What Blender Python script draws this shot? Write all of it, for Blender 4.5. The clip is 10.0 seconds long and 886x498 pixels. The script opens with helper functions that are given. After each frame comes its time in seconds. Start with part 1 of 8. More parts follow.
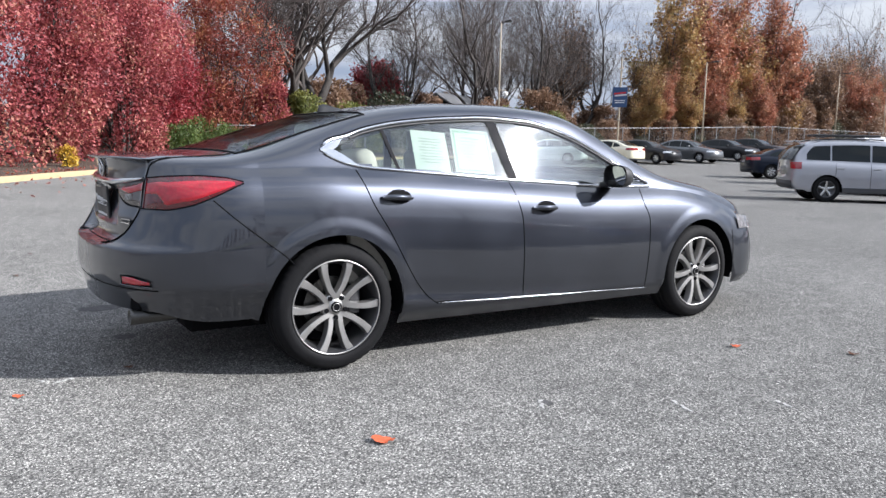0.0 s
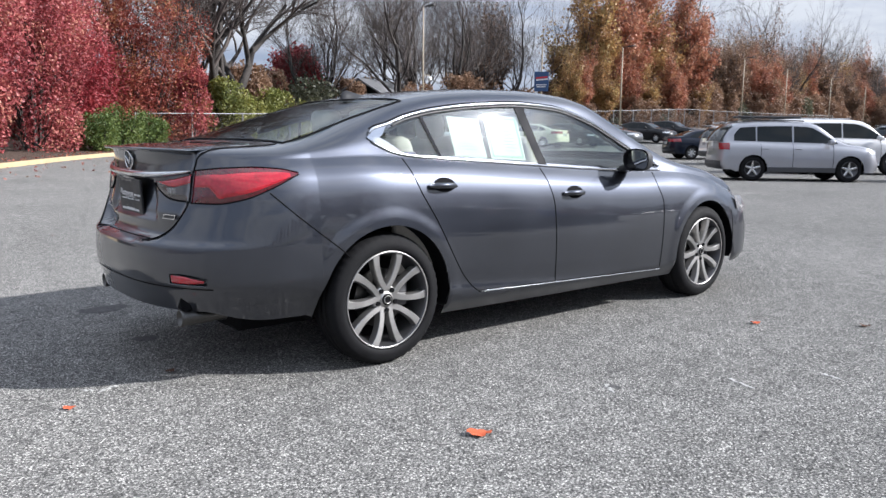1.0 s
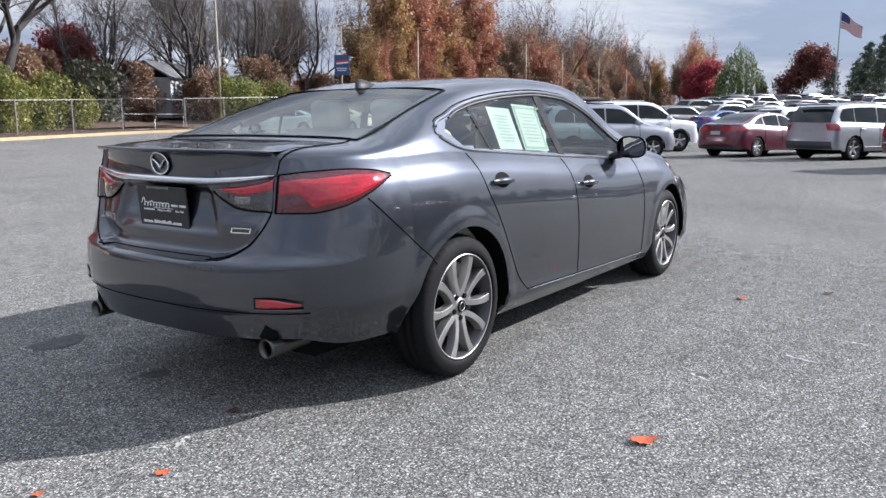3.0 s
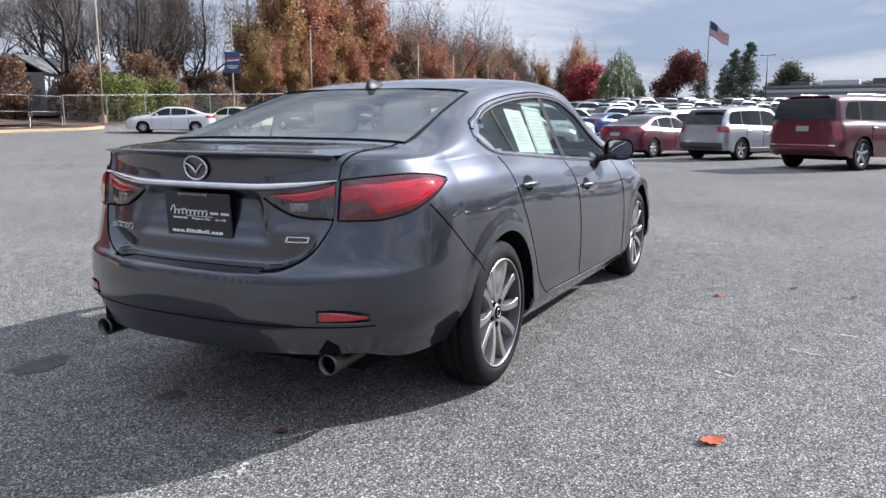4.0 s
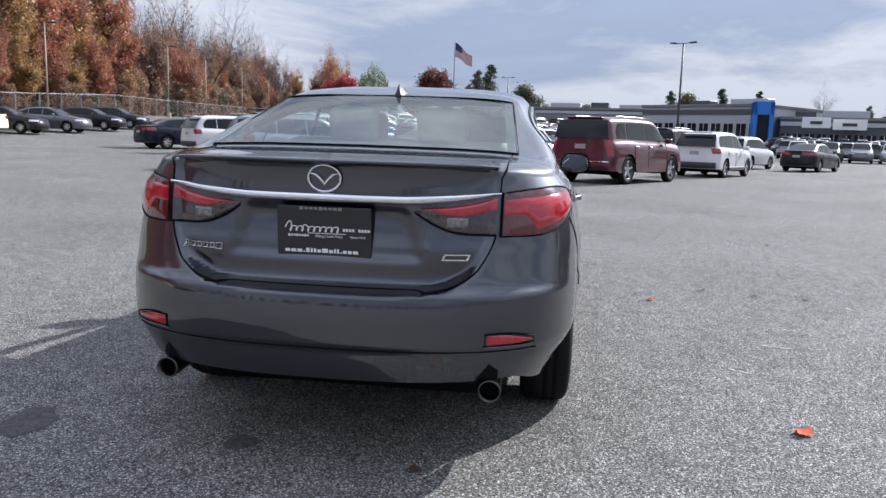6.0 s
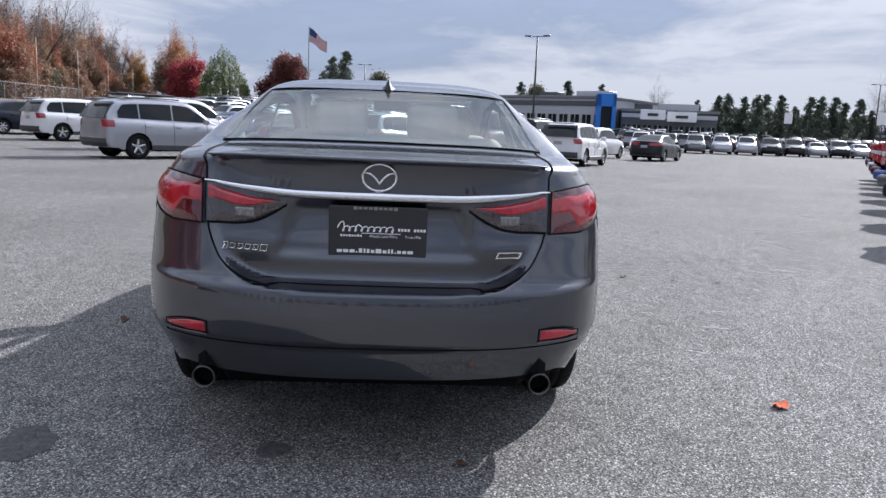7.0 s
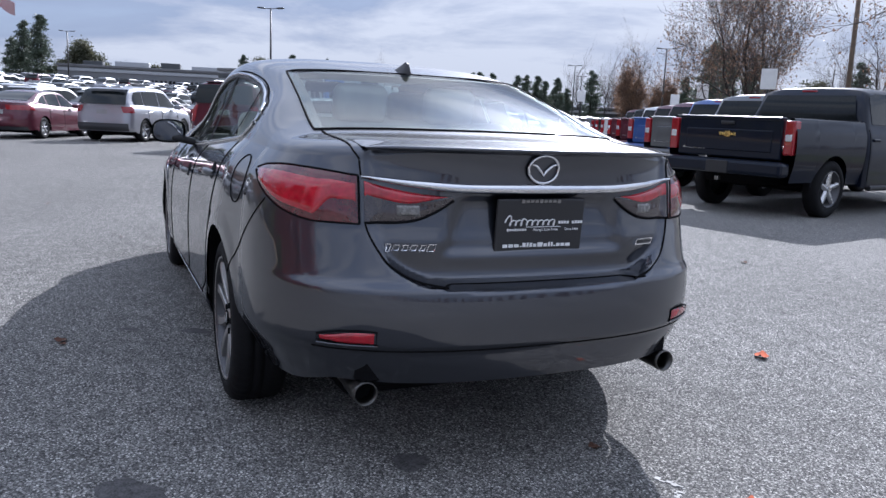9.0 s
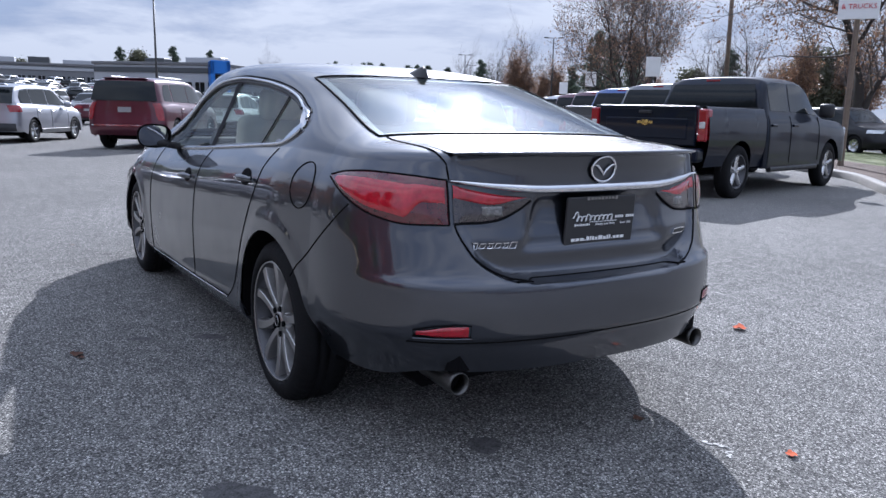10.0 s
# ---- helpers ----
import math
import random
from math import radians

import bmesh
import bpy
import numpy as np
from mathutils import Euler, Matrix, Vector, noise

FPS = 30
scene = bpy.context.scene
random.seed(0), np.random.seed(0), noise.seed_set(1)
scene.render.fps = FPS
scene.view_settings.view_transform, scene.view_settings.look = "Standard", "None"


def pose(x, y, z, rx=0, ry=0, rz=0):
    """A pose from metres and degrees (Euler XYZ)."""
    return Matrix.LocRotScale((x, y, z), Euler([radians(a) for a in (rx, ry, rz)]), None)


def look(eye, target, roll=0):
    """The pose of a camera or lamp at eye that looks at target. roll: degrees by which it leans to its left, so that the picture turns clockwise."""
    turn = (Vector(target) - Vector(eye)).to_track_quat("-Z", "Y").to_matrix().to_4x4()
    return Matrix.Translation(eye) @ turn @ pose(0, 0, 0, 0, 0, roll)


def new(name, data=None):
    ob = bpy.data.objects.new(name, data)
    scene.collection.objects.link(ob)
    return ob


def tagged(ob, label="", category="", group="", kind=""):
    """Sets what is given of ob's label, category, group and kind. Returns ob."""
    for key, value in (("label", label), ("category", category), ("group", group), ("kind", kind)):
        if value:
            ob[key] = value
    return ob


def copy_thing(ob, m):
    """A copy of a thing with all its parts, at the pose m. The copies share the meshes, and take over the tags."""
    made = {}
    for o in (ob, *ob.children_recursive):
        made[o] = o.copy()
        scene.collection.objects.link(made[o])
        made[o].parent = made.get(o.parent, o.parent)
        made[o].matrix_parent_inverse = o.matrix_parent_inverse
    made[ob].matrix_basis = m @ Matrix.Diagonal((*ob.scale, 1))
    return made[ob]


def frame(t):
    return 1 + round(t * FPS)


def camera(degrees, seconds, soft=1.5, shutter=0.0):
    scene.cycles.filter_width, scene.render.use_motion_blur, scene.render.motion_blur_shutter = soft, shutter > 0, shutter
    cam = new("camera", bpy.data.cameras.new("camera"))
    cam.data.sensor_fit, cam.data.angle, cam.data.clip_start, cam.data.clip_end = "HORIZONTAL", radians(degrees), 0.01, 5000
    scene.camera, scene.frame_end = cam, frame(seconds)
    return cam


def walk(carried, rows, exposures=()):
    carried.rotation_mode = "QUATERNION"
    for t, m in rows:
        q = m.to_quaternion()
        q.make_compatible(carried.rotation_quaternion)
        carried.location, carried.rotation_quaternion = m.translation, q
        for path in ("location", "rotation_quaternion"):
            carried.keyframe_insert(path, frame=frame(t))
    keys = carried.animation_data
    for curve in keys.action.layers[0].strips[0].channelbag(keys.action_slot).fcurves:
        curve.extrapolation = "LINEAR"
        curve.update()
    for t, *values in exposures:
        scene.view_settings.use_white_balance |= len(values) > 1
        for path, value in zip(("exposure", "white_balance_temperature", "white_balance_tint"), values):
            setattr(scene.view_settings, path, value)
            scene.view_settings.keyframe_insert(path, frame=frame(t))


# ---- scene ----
cam = camera(60.6, 10.0)
PATH = [
    (0, (-3.072, -4.348, 1.155), (-1.98, -2.692, 0.894), 1.5),
    (0.5, (-3.342, -4.138, 1.151), (-2.173, -2.54, 0.871), 1.3),
    (1, (-3.577, -3.903, 1.149), (-2.317, -2.378, 0.855), 0.7),
    (1.5, (-3.786, -3.613, 1.161), (-2.431, -2.175, 0.853), 0.2),
    (2, (-4.05, -3.344, 1.181), (-2.6, -2.005, 0.86), -0.1),
    (2.5, (-4.165, -3.028, 1.173), (-2.625, -1.795, 0.847), -0.2),
    (2.7, (-4.202, -2.907, 1.187), (-2.629, -1.717, 0.858), -0.2),
    (3.8, (-4.519, -2.259, 1.178), (-2.778, -1.334, 0.843), 0.1),
    (4, (-4.543, -2.116, 1.195), (-2.775, -1.243, 0.862), 0.2),
    (4.5, (-4.648, -1.751, 1.191), (-2.819, -1.012, 0.86), 0.5),
    (5, (-4.701, -1.411, 1.183), (-2.82, -0.813, 0.858), 1.0),
    (5.2, (-4.684, -1.258, 1.177), (-2.785, -0.721, 0.853), 1.2),
    (6.3, (-4.855, -0.537, 1.165), (-2.883, -0.391, 0.869), 2.1),
    (6.5, (-4.854, -0.409, 1.173), (-2.879, -0.335, 0.865), 2.3),
    (7, (-4.872, -0.06, 1.181), (-2.9, -0.185, 0.871), 2.5),
    (7.5, (-4.881, 0.296, 1.185), (-2.932, -0.02, 0.867), 2.6),
    (8, (-4.721, 0.636, 1.188), (-2.811, 0.14, 0.861), 2.7),
    (8.5, (-4.628, 0.989, 1.185), (-2.77, 0.329, 0.849), 2.7),
    (9, (-4.473, 1.285, 1.17), (-2.676, 0.477, 0.827), 2.5),
    (9.5, (-4.331, 1.55, 1.188), (-2.599, 0.611, 0.84), 2.0),
    (10, (-4.336, 1.897, 1.205), (-2.672, 0.846, 0.846), 1.4),
]
walk(cam, [(t, look(eye, target, roll)) for t, eye, target, roll in PATH],
     [(0, 1.0, 6000, 11), (4.5, 1.0, 5900, 12), (7.5, 0.92, 5850, 14), (10, 0.98, 5500, 15)])

# ---- world, sun, exposure ----
SUN_AZ, SUN_EL = radians(-40), radians(31)
world = bpy.data.worlds.new("sky")
scene.world = world
world.use_nodes = True
wn, wl = world.node_tree.nodes, world.node_tree.links
wn.clear()
w_out = wn.new("ShaderNodeOutputWorld")
w_bg = wn.new("ShaderNodeBackground")
w_bg.inputs["Strength"].default_value = 0.1
w_sky = wn.new("ShaderNodeTexSky")
w_sky.sky_type, w_sky.sun_disc = "NISHITA", False
w_sky.sun_elevation = SUN_EL
w_sky.sun_rotation = radians(90) - SUN_AZ
w_sky.air_density, w_sky.dust_density, w_sky.ozone_density = 1.0, 0.4, 1.5
w_co = wn.new("ShaderNodeTexCoord")
w_map = wn.new("ShaderNodeMapping")
w_map.inputs["Rotation"].default_value = (0.12, 0.05, radians(20))
w_map.inputs["Scale"].default_value = (1.1, 2.0, 8.0)
w_no = wn.new("ShaderNodeTexNoise")
w_no.inputs["Scale"].default_value, w_no.inputs["Detail"].default_value, w_no.inputs["Roughness"].default_value = 1.3, 8.0, 0.60
w_no.inputs["Distortion"].default_value = 0.35
w_ramp = wn.new("ShaderNodeValToRGB")
w_ramp.color_ramp.elements[0].position, w_ramp.color_ramp.elements[1].position = 0.30, 0.50
w_ramp.color_ramp.elements[0].color = (0.93, 0.93, 0.93, 1)
w_tone = wn.new("ShaderNodeValToRGB")
w_tone.color_ramp.elements[0].position, w_tone.color_ramp.elements[1].position = 0.42, 0.59
w_tone.color_ramp.elements[0].color, w_tone.color_ramp.elements[1].color = (2.45, 2.78, 3.45, 1), (4.7, 4.8, 4.95, 1)
w_mix = wn.new("ShaderNodeMix")
w_mix.data_type = "RGBA"
wl.new(w_co.outputs["Generated"], w_map.inputs["Vector"])
wl.new(w_map.outputs["Vector"], w_no.inputs["Vector"])
wl.new(w_no.outputs["Fac"], w_ramp.inputs["Fac"])
wl.new(w_ramp.outputs["Color"], w_mix.inputs["Factor"])
wl.new(w_no.outputs["Fac"], w_tone.inputs["Fac"])
# thin cloud glows round the sun
w_dot, w_pow, w_gl, w_sc = wn.new("ShaderNodeVectorMath"), wn.new("ShaderNodeMath"), wn.new("ShaderNodeMath"), wn.new("ShaderNodeVectorMath")
w_dot.operation, w_pow.operation, w_gl.operation, w_sc.operation = "DOT_PRODUCT", "POWER", "MULTIPLY_ADD", "SCALE"
w_dot.inputs[1].default_value = (math.cos(SUN_EL) * math.cos(SUN_AZ), math.cos(SUN_EL) * math.sin(SUN_AZ), math.sin(SUN_EL))
w_pow.inputs[1].default_value = 110
w_pow.use_clamp = True
w_gl.inputs[1].default_value, w_gl.inputs[2].default_value = 3.5, 1.0
wl.new(w_co.outputs["Generated"], w_dot.inputs[0])
w_max = wn.new("ShaderNodeMath")
w_max.operation, w_max.inputs[1].default_value = "MAXIMUM", 0.0
wl.new(w_dot.outputs["Value"], w_max.inputs[0])
wl.new(w_max.outputs[0], w_pow.inputs[0])
wl.new(w_pow.outputs[0], w_gl.inputs[0])
wl.new(w_tone.outputs["Color"], w_sc.inputs[0])
# cloud is brighter overhead than along the horizon
w_sep, w_grad, w_both = wn.new("ShaderNodeSeparateXYZ"), wn.new("ShaderNodeMath"), wn.new("ShaderNodeMath")
w_grad.operation, w_both.operation = "MULTIPLY_ADD", "MULTIPLY"
w_grad.inputs[1].default_value, w_grad.inputs[2].default_value = 0.95, 0.70
wl.new(w_co.outputs["Generated"], w_sep.inputs[0])
wl.new(w_sep.outputs["Z"], w_grad.inputs[0])
wl.new(w_grad.outputs[0], w_both.inputs[0])
wl.new(w_gl.outputs[0], w_both.inputs[1])
wl.new(w_both.outputs[0], w_sc.inputs["Scale"])
wl.new(w_sc.outputs["Vector"], w_mix.inputs["B"])
wl.new(w_sky.outputs["Color"], w_mix.inputs["A"])
wl.new(w_mix.outputs["Result"], w_bg.inputs["Color"])
wl.new(w_bg.outputs["Background"], w_out.inputs["Surface"])

sun = new("sun", bpy.data.lights.new("sun", "SUN"))
sun.data.energy, sun.data.angle, sun.data.color = 4.8, radians(0.6), (1.0, 0.95, 0.88)
sun_dir = Vector((math.cos(SUN_EL) * math.cos(SUN_AZ), math.cos(SUN_EL) * math.sin(SUN_AZ), math.sin(SUN_EL)))
sun.matrix_world = look(sun_dir * 60, (0, 0, 0))

# ---- materials ----


def mat(name, color, rough=0.5, metal=0.0, var=0.12, scale=12.0, fine=120.0, bump=0.0, coat=0.0, spec=0.5, rvar=0.08, rand=0.0, island=False, trans=0.0):
    """A node material with two scales of variation, optional relief, and optional change from object to object."""
    m = bpy.data.materials.new(name)
    m.use_nodes = True
    n, l = m.node_tree.nodes, m.node_tree.links
    b = n["Principled BSDF"]
    b.inputs["Roughness"].default_value, b.inputs["Metallic"].default_value = rough, metal
    b.inputs["Coat Weight"].default_value, b.inputs["Coat Roughness"].default_value = coat, 0.03
    b.inputs["Specular IOR Level"].default_value = spec
    if trans:
        b.inputs["Transmission Weight"].default_value = trans
    co = n.new("ShaderNodeTexCoord")
    big, small = n.new("ShaderNodeTexNoise"), n.new("ShaderNodeTexNoise")
    big.inputs["Scale"].default_value, small.inputs["Scale"].default_value = scale, fine
    big.inputs["Detail"].default_value = small.inputs["Detail"].default_value = 3
    l.new(co.outputs["Object"], big.inputs["Vector"])
    l.new(co.outputs["Object"], small.inputs["Vector"])
    add = n.new("ShaderNodeMath")
    add.operation = "ADD"
    l.new(big.outputs["Fac"], add.inputs[0])
    l.new(small.outputs["Fac"], add.inputs[1])
    last = add.outputs[0]
    if rand or island:
        src = n.new("ShaderNodeNewGeometry" if island else "ShaderNodeObjectInfo")
        rm = n.new("ShaderNodeMath")
        rm.operation, rm.inputs[1].default_value = "MULTIPLY_ADD", (rand or 0.6)
        l.new(src.outputs["Random Per Island" if island else "Random"], rm.inputs[0])
        l.new(last, rm.inputs[2])
        sb = n.new("ShaderNodeMath")
        sb.operation, sb.inputs[1].default_value = "SUBTRACT", (rand or 0.6) / 2
        l.new(rm.outputs[0], sb.inputs[0])
        last = sb.outputs[0]
    mr = n.new("ShaderNodeMapRange")
    mr.inputs["From Min"].default_value, mr.inputs["From Max"].default_value = 0.6, 1.4
    mr.inputs["To Min"].default_value, mr.inputs["To Max"].default_value = 1 - var, 1 + var
    l.new(last, mr.inputs["Value"])
    mul = n.new("ShaderNodeVectorMath")
    mul.operation, mul.inputs[0].default_value = "SCALE", color
    l.new(mr.outputs["Result"], mul.inputs["Scale"])
    l.new(mul.outputs["Vector"], b.inputs["Base Color"])
    rr = n.new("ShaderNodeMapRange")
    rr.inputs["From Min"].default_value, rr.inputs["From Max"].default_value = 0.3, 0.7
    rr.inputs["To Min"].default_value, rr.inputs["To Max"].default_value = max(0.02, rough - rvar), min(1, rough + rvar)
    l.new(big.outputs["Fac"], rr.inputs["Value"])
    l.new(rr.outputs["Result"], b.inputs["Roughness"])
    if bump:
        bp = n.new("ShaderNodeBump")
        bp.inputs["Strength"].default_value, bp.inputs["Distance"].default_value = 1.0, bump
        l.new(small.outputs["Fac"], bp.inputs["Height"])
        l.new(bp.outputs["Normal"], b.inputs["Normal"])
    return m


def glass_mat(name, tint, rough=0.0, shine=0.2):
    """Thin glass: a clear tinted pass with a share of mirror over it."""
    m = bpy.data.materials.new(name)
    m.use_nodes = True
    n, l = m.node_tree.nodes, m.node_tree.links
    n.clear()
    out, mix = n.new("ShaderNodeOutputMaterial"), n.new("ShaderNodeMixShader")
    tr, gl = n.new("ShaderNodeBsdfTransparent"), n.new("ShaderNodeBsdfGlossy")
    tr.inputs["Color"].default_value = (*tint, 1)
    gl.inputs["Roughness"].default_value = rough
    mix.inputs[0].default_value = shine
    l.new(tr.outputs[0], mix.inputs[1])
    l.new(gl.outputs[0], mix.inputs[2])
    l.new(mix.outputs[0], out.inputs["Surface"])
    return m


PAINT = mat("graphite_paint", (0.042, 0.046, 0.059), 0.40, 1.0, 0.05, 3, 900, coat=1.0, rvar=0.03)
PAINT.node_tree.nodes["Principled BSDF"].inputs["Coat IOR"].default_value = 1.7
BLACK = mat("black_plastic", (0.018, 0.018, 0.02), 0.5, 0, 0.25, 14, 300)
SEAM = mat("dark_gap", (0.005, 0.005, 0.006), 0.8, 0, 0.2, spec=0.08)
RUBBER = mat("tyre_rubber", (0.009, 0.009, 0.010), 0.75, 0, 0.4, 18, 160, bump=0.0008, spec=0.14)
GLOSS_BLACK = mat("gloss_black", (0.008, 0.008, 0.009), 0.07, 0, 0.2, 14, 200, rvar=0.02)
PILLAR = mat("satin_pillar", (0.012, 0.012, 0.015), 0.6, 0, 0.2, 9, 200, spec=0.08)
HEAD_GREY = mat("grey_head_lamp_lens", (0.16, 0.15, 0.15), 0.22, 0.2, 0.5, 40, 150, coat=0.6)
CHROME = mat("chrome", (0.72, 0.725, 0.74), 0.10, 1.0, 0.04, 6, 90, rvar=0.03)
ALLOY = mat("machined_alloy", (0.43, 0.42, 0.41), 0.40, 0.95, 0.08, 9, 140)
DARK_ALLOY = mat("grey_alloy", (0.085, 0.085, 0.09), 0.4, 0.8, 0.1, 9, 140)
MIRROR = mat("mirror_silver", (0.45, 0.46, 0.48), 0.02, 1.0, 0.02, 3, 30, rvar=0.005)
STEEL = mat("brushed_steel", (0.26, 0.255, 0.25), 0.3, 1.0, 0.15, 8, 160)
DARK_STEEL = mat("sooty_steel", (0.10, 0.097, 0.093), 0.36, 1.0, 0.25, 14, 160)
RED_LENS = mat("red_lens", (0.36, 0.005, 0.016), 0.06, 0, 0.35, 16, 60, coat=1.0)
DEEP_RED = mat("deep_red_lens", (0.085, 0.006, 0.011), 0.06, 0, 0.4, 14, 60, coat=1.0)
SMOKE = mat("smoked_lens", (0.035, 0.026, 0.028), 0.1, 0, 0.35, 30, 160, coat=1.0)
CLEAR_LENS = mat("clear_ribbed_lens", (0.13, 0.124, 0.115), 0.25, 0.2, 0.5, 60, 210, coat=1.0, bump=0.002)
CABIN = mat("beige_cloth", (0.44, 0.42, 0.37), 0.85, 0, 0.2, 9, 300, bump=0.0004)
SHELF = mat("grey_shelf_cloth", (0.075, 0.075, 0.072), 0.9, 0, 0.2, 9, 300)
CABIN_DARK = mat("dark_cabin_plastic", (0.03, 0.03, 0.032), 0.7, 0, 0.2)
PAPER = mat("price_paper", (0.36, 0.41, 0.365), 0.7, 0, 0.05, 6, 60)
PAPER_GREEN = mat("green_print", (0.19, 0.31, 0.21), 0.7, 0, 0.1)
PAPER_INK = mat("grey_print", (0.26, 0.30, 0.27), 0.7, 0, 0.1)
GLASS = glass_mat("car_glass", (0.76, 0.85, 0.80), 0.03, 0.17)
REAR_GLASS = glass_mat("rear_glass", (0.68, 0.78, 0.74), 0.03, 0.31)
WHITE_INK = mat("white_print", (0.75, 0.75, 0.75), 0.5, 0, 0.05)

# ---- mesh helpers ----


def curve(*keys):
    """A smooth function through the given (a, b) keys, with no overshoot."""
    xs = np.array([k[0] for k in keys], float)
    ys = np.array([k[1] for k in keys], float)
    d = np.diff(ys) / np.diff(xs)
    m = np.zeros(len(xs))
    m[0], m[-1] = d[0], d[-1]
    for i in range(1, len(xs) - 1):
        m[i] = 0 if d[i - 1] * d[i] <= 0 else 2 * d[i - 1] * d[i] / (d[i - 1] + d[i])

    def f(v):
        v = np.clip(np.asarray(v, float), xs[0], xs[-1])
        i = np.clip(np.searchsorted(xs, v, side="right") - 1, 0, len(xs) - 2)
        h = xs[i + 1] - xs[i]
        t = (v - xs[i]) / h
        r = (2 * t**3 - 3 * t**2 + 1) * ys[i] + (t**3 - 2 * t**2 + t) * h * m[i] + (-2 * t**3 + 3 * t**2) * ys[i + 1] + (t**3 - t**2) * h * m[i + 1]
        return r if r.ndim else float(r)

    return f


def smoothstep(a, b, v):
    t = np.clip((v - a) / (b - a), 0, 1)
    return t * t * (3 - 2 * t)


def mesh_from(name, verts, faces, material, smooth=True, normals=None):
    me = bpy.data.meshes.new(name)
    me.from_pydata([tuple(v) for v in verts], [], faces)
    for m in (material if isinstance(material, (list, tuple)) else [material]):
        me.materials.append(m)
    if smooth:
        me.polygons.foreach_set("use_smooth", [True] * len(me.polygons))
    me.update()
    if normals is not None:
        me.normals_split_custom_set_from_vertices([tuple(v) for v in normals])
    return me


def piece(name, verts, faces, material, parent=None, label="", smooth=True, normals=None):
    ob = new(name, mesh_from(name, verts, faces, material, smooth, normals))
    ob.parent = parent
    return tagged(ob, label)


def part(name, bm, material, parent=None, label="", smooth=False):
    """Links a bmesh as one mesh object under a thing or a part."""
    me = bpy.data.meshes.new(name)
    bm.normal_update()
    bm.to_mesh(me)
    bm.free()
    for m in (material if isinstance(material, (list, tuple)) else [material]):
        me.materials.append(m)
    if smooth:
        me.polygons.foreach_set("use_smooth", [True] * len(me.polygons))
    ob = new(name, me)
    ob.parent = parent
    return tagged(ob, label)


def thing(name, label, category, place=(0, 0, 0), turn=0.0, group="", kind=""):
    ob = new(name)
    ob.empty_display_size = 0.2
    ob.matrix_basis = pose(*place, 0, 0, turn)
    return tagged(ob, label, category, group, kind)


def add_box(bm, size, at=(0, 0, 0), rot=(0, 0, 0), bevel=0.0, seg=1, slot=0):
    m = pose(*at, *rot) @ Matrix.Diagonal((*size, 1))
    r = bmesh.ops.create_cube(bm, size=1, matrix=m)
    fs = {f for v in r["verts"] for f in v.link_faces}
    if bevel:
        es = {e for v in r["verts"] for e in v.link_edges}
        rb = bmesh.ops.bevel(bm, geom=list(es), offset=bevel, segments=seg, affect="EDGES", profile=0.5)
        fs |= set(rb["faces"])
    for f in fs:
        if f.is_valid:
            f.material_index = slot
    return bm


def add_cyl(bm, r1, r2, p, q, seg=10, caps=True, slot=0):
    p, q = Vector(p), Vector(q)
    d = q - p
    m = Matrix.Translation((p + q) / 2) @ d.to_track_quat("Z", "Y").to_matrix().to_4x4()
    r = bmesh.ops.create_cone(bm, cap_ends=caps, segments=seg, radius1=r1, radius2=r2, depth=d.length, matrix=m)
    for f in {f for v in r["verts"] for f in v.link_faces}:
        f.material_index = slot
    return bm


def tube(points, radius, seg=6, closed=False):
    """Verts and faces of a tube along points; radius is a number or one for each point."""
    P = [Vector(p) for p in points]
    n = len(P)
    rad = radius if isinstance(radius, (list, tuple, np.ndarray)) else [radius] * n
    vs, fs = [], []
    up = Vector((0, 0, 1))
    for i in range(n):
        a = P[(i - 1) % n] if (closed or i) else P[0]
        b = P[(i + 1) % n] if (closed or i < n - 1) else P[-1]
        d = (b - a).normalized()
        u = d.cross(up if abs(d.z) < 0.95 else Vector((1, 0, 0))).normalized()
        v = d.cross(u)
        for k in range(seg):
            t = 2 * math.pi * k / seg
            vs.append(P[i] + rad[i] * (math.cos(t) * u + math.sin(t) * v))
    for i in range(n if closed else n - 1):
        j = (i + 1) % n
        for k in range(seg):
            k2 = (k + 1) % seg
            fs.append((i * seg + k, i * seg + k2, j * seg + k2, j * seg + k))
    if not closed:
        fs.append(tuple(range(seg)))
        fs.append(tuple((n - 1) * seg + k for k in reversed(range(seg))))
    return vs, fs


def grid_faces(nu, nv, wrap=False):
    return [(i * nv + j, ((i + 1) % nu) * nv + j, ((i + 1) % nu) * nv + j + 1, i * nv + j + 1) for i in range(nu if wrap else nu - 1) for j in range(nv - 1)]


def solid(verts, faces, depth, center):
    """Gives a sheet a back, set in by depth along its normals, and closes its rim."""
    bm = bmesh.new()
    bv = [bm.verts.new(v) for v in verts]
    for f in faces:
        bm.faces.new([bv[i] for i in f])
    bmesh.ops.recalc_face_normals(bm, faces=bm.faces)
    if depth:
        g = bmesh.ops.solidify(bm, geom=bm.faces[:], thickness=depth)
    return bm

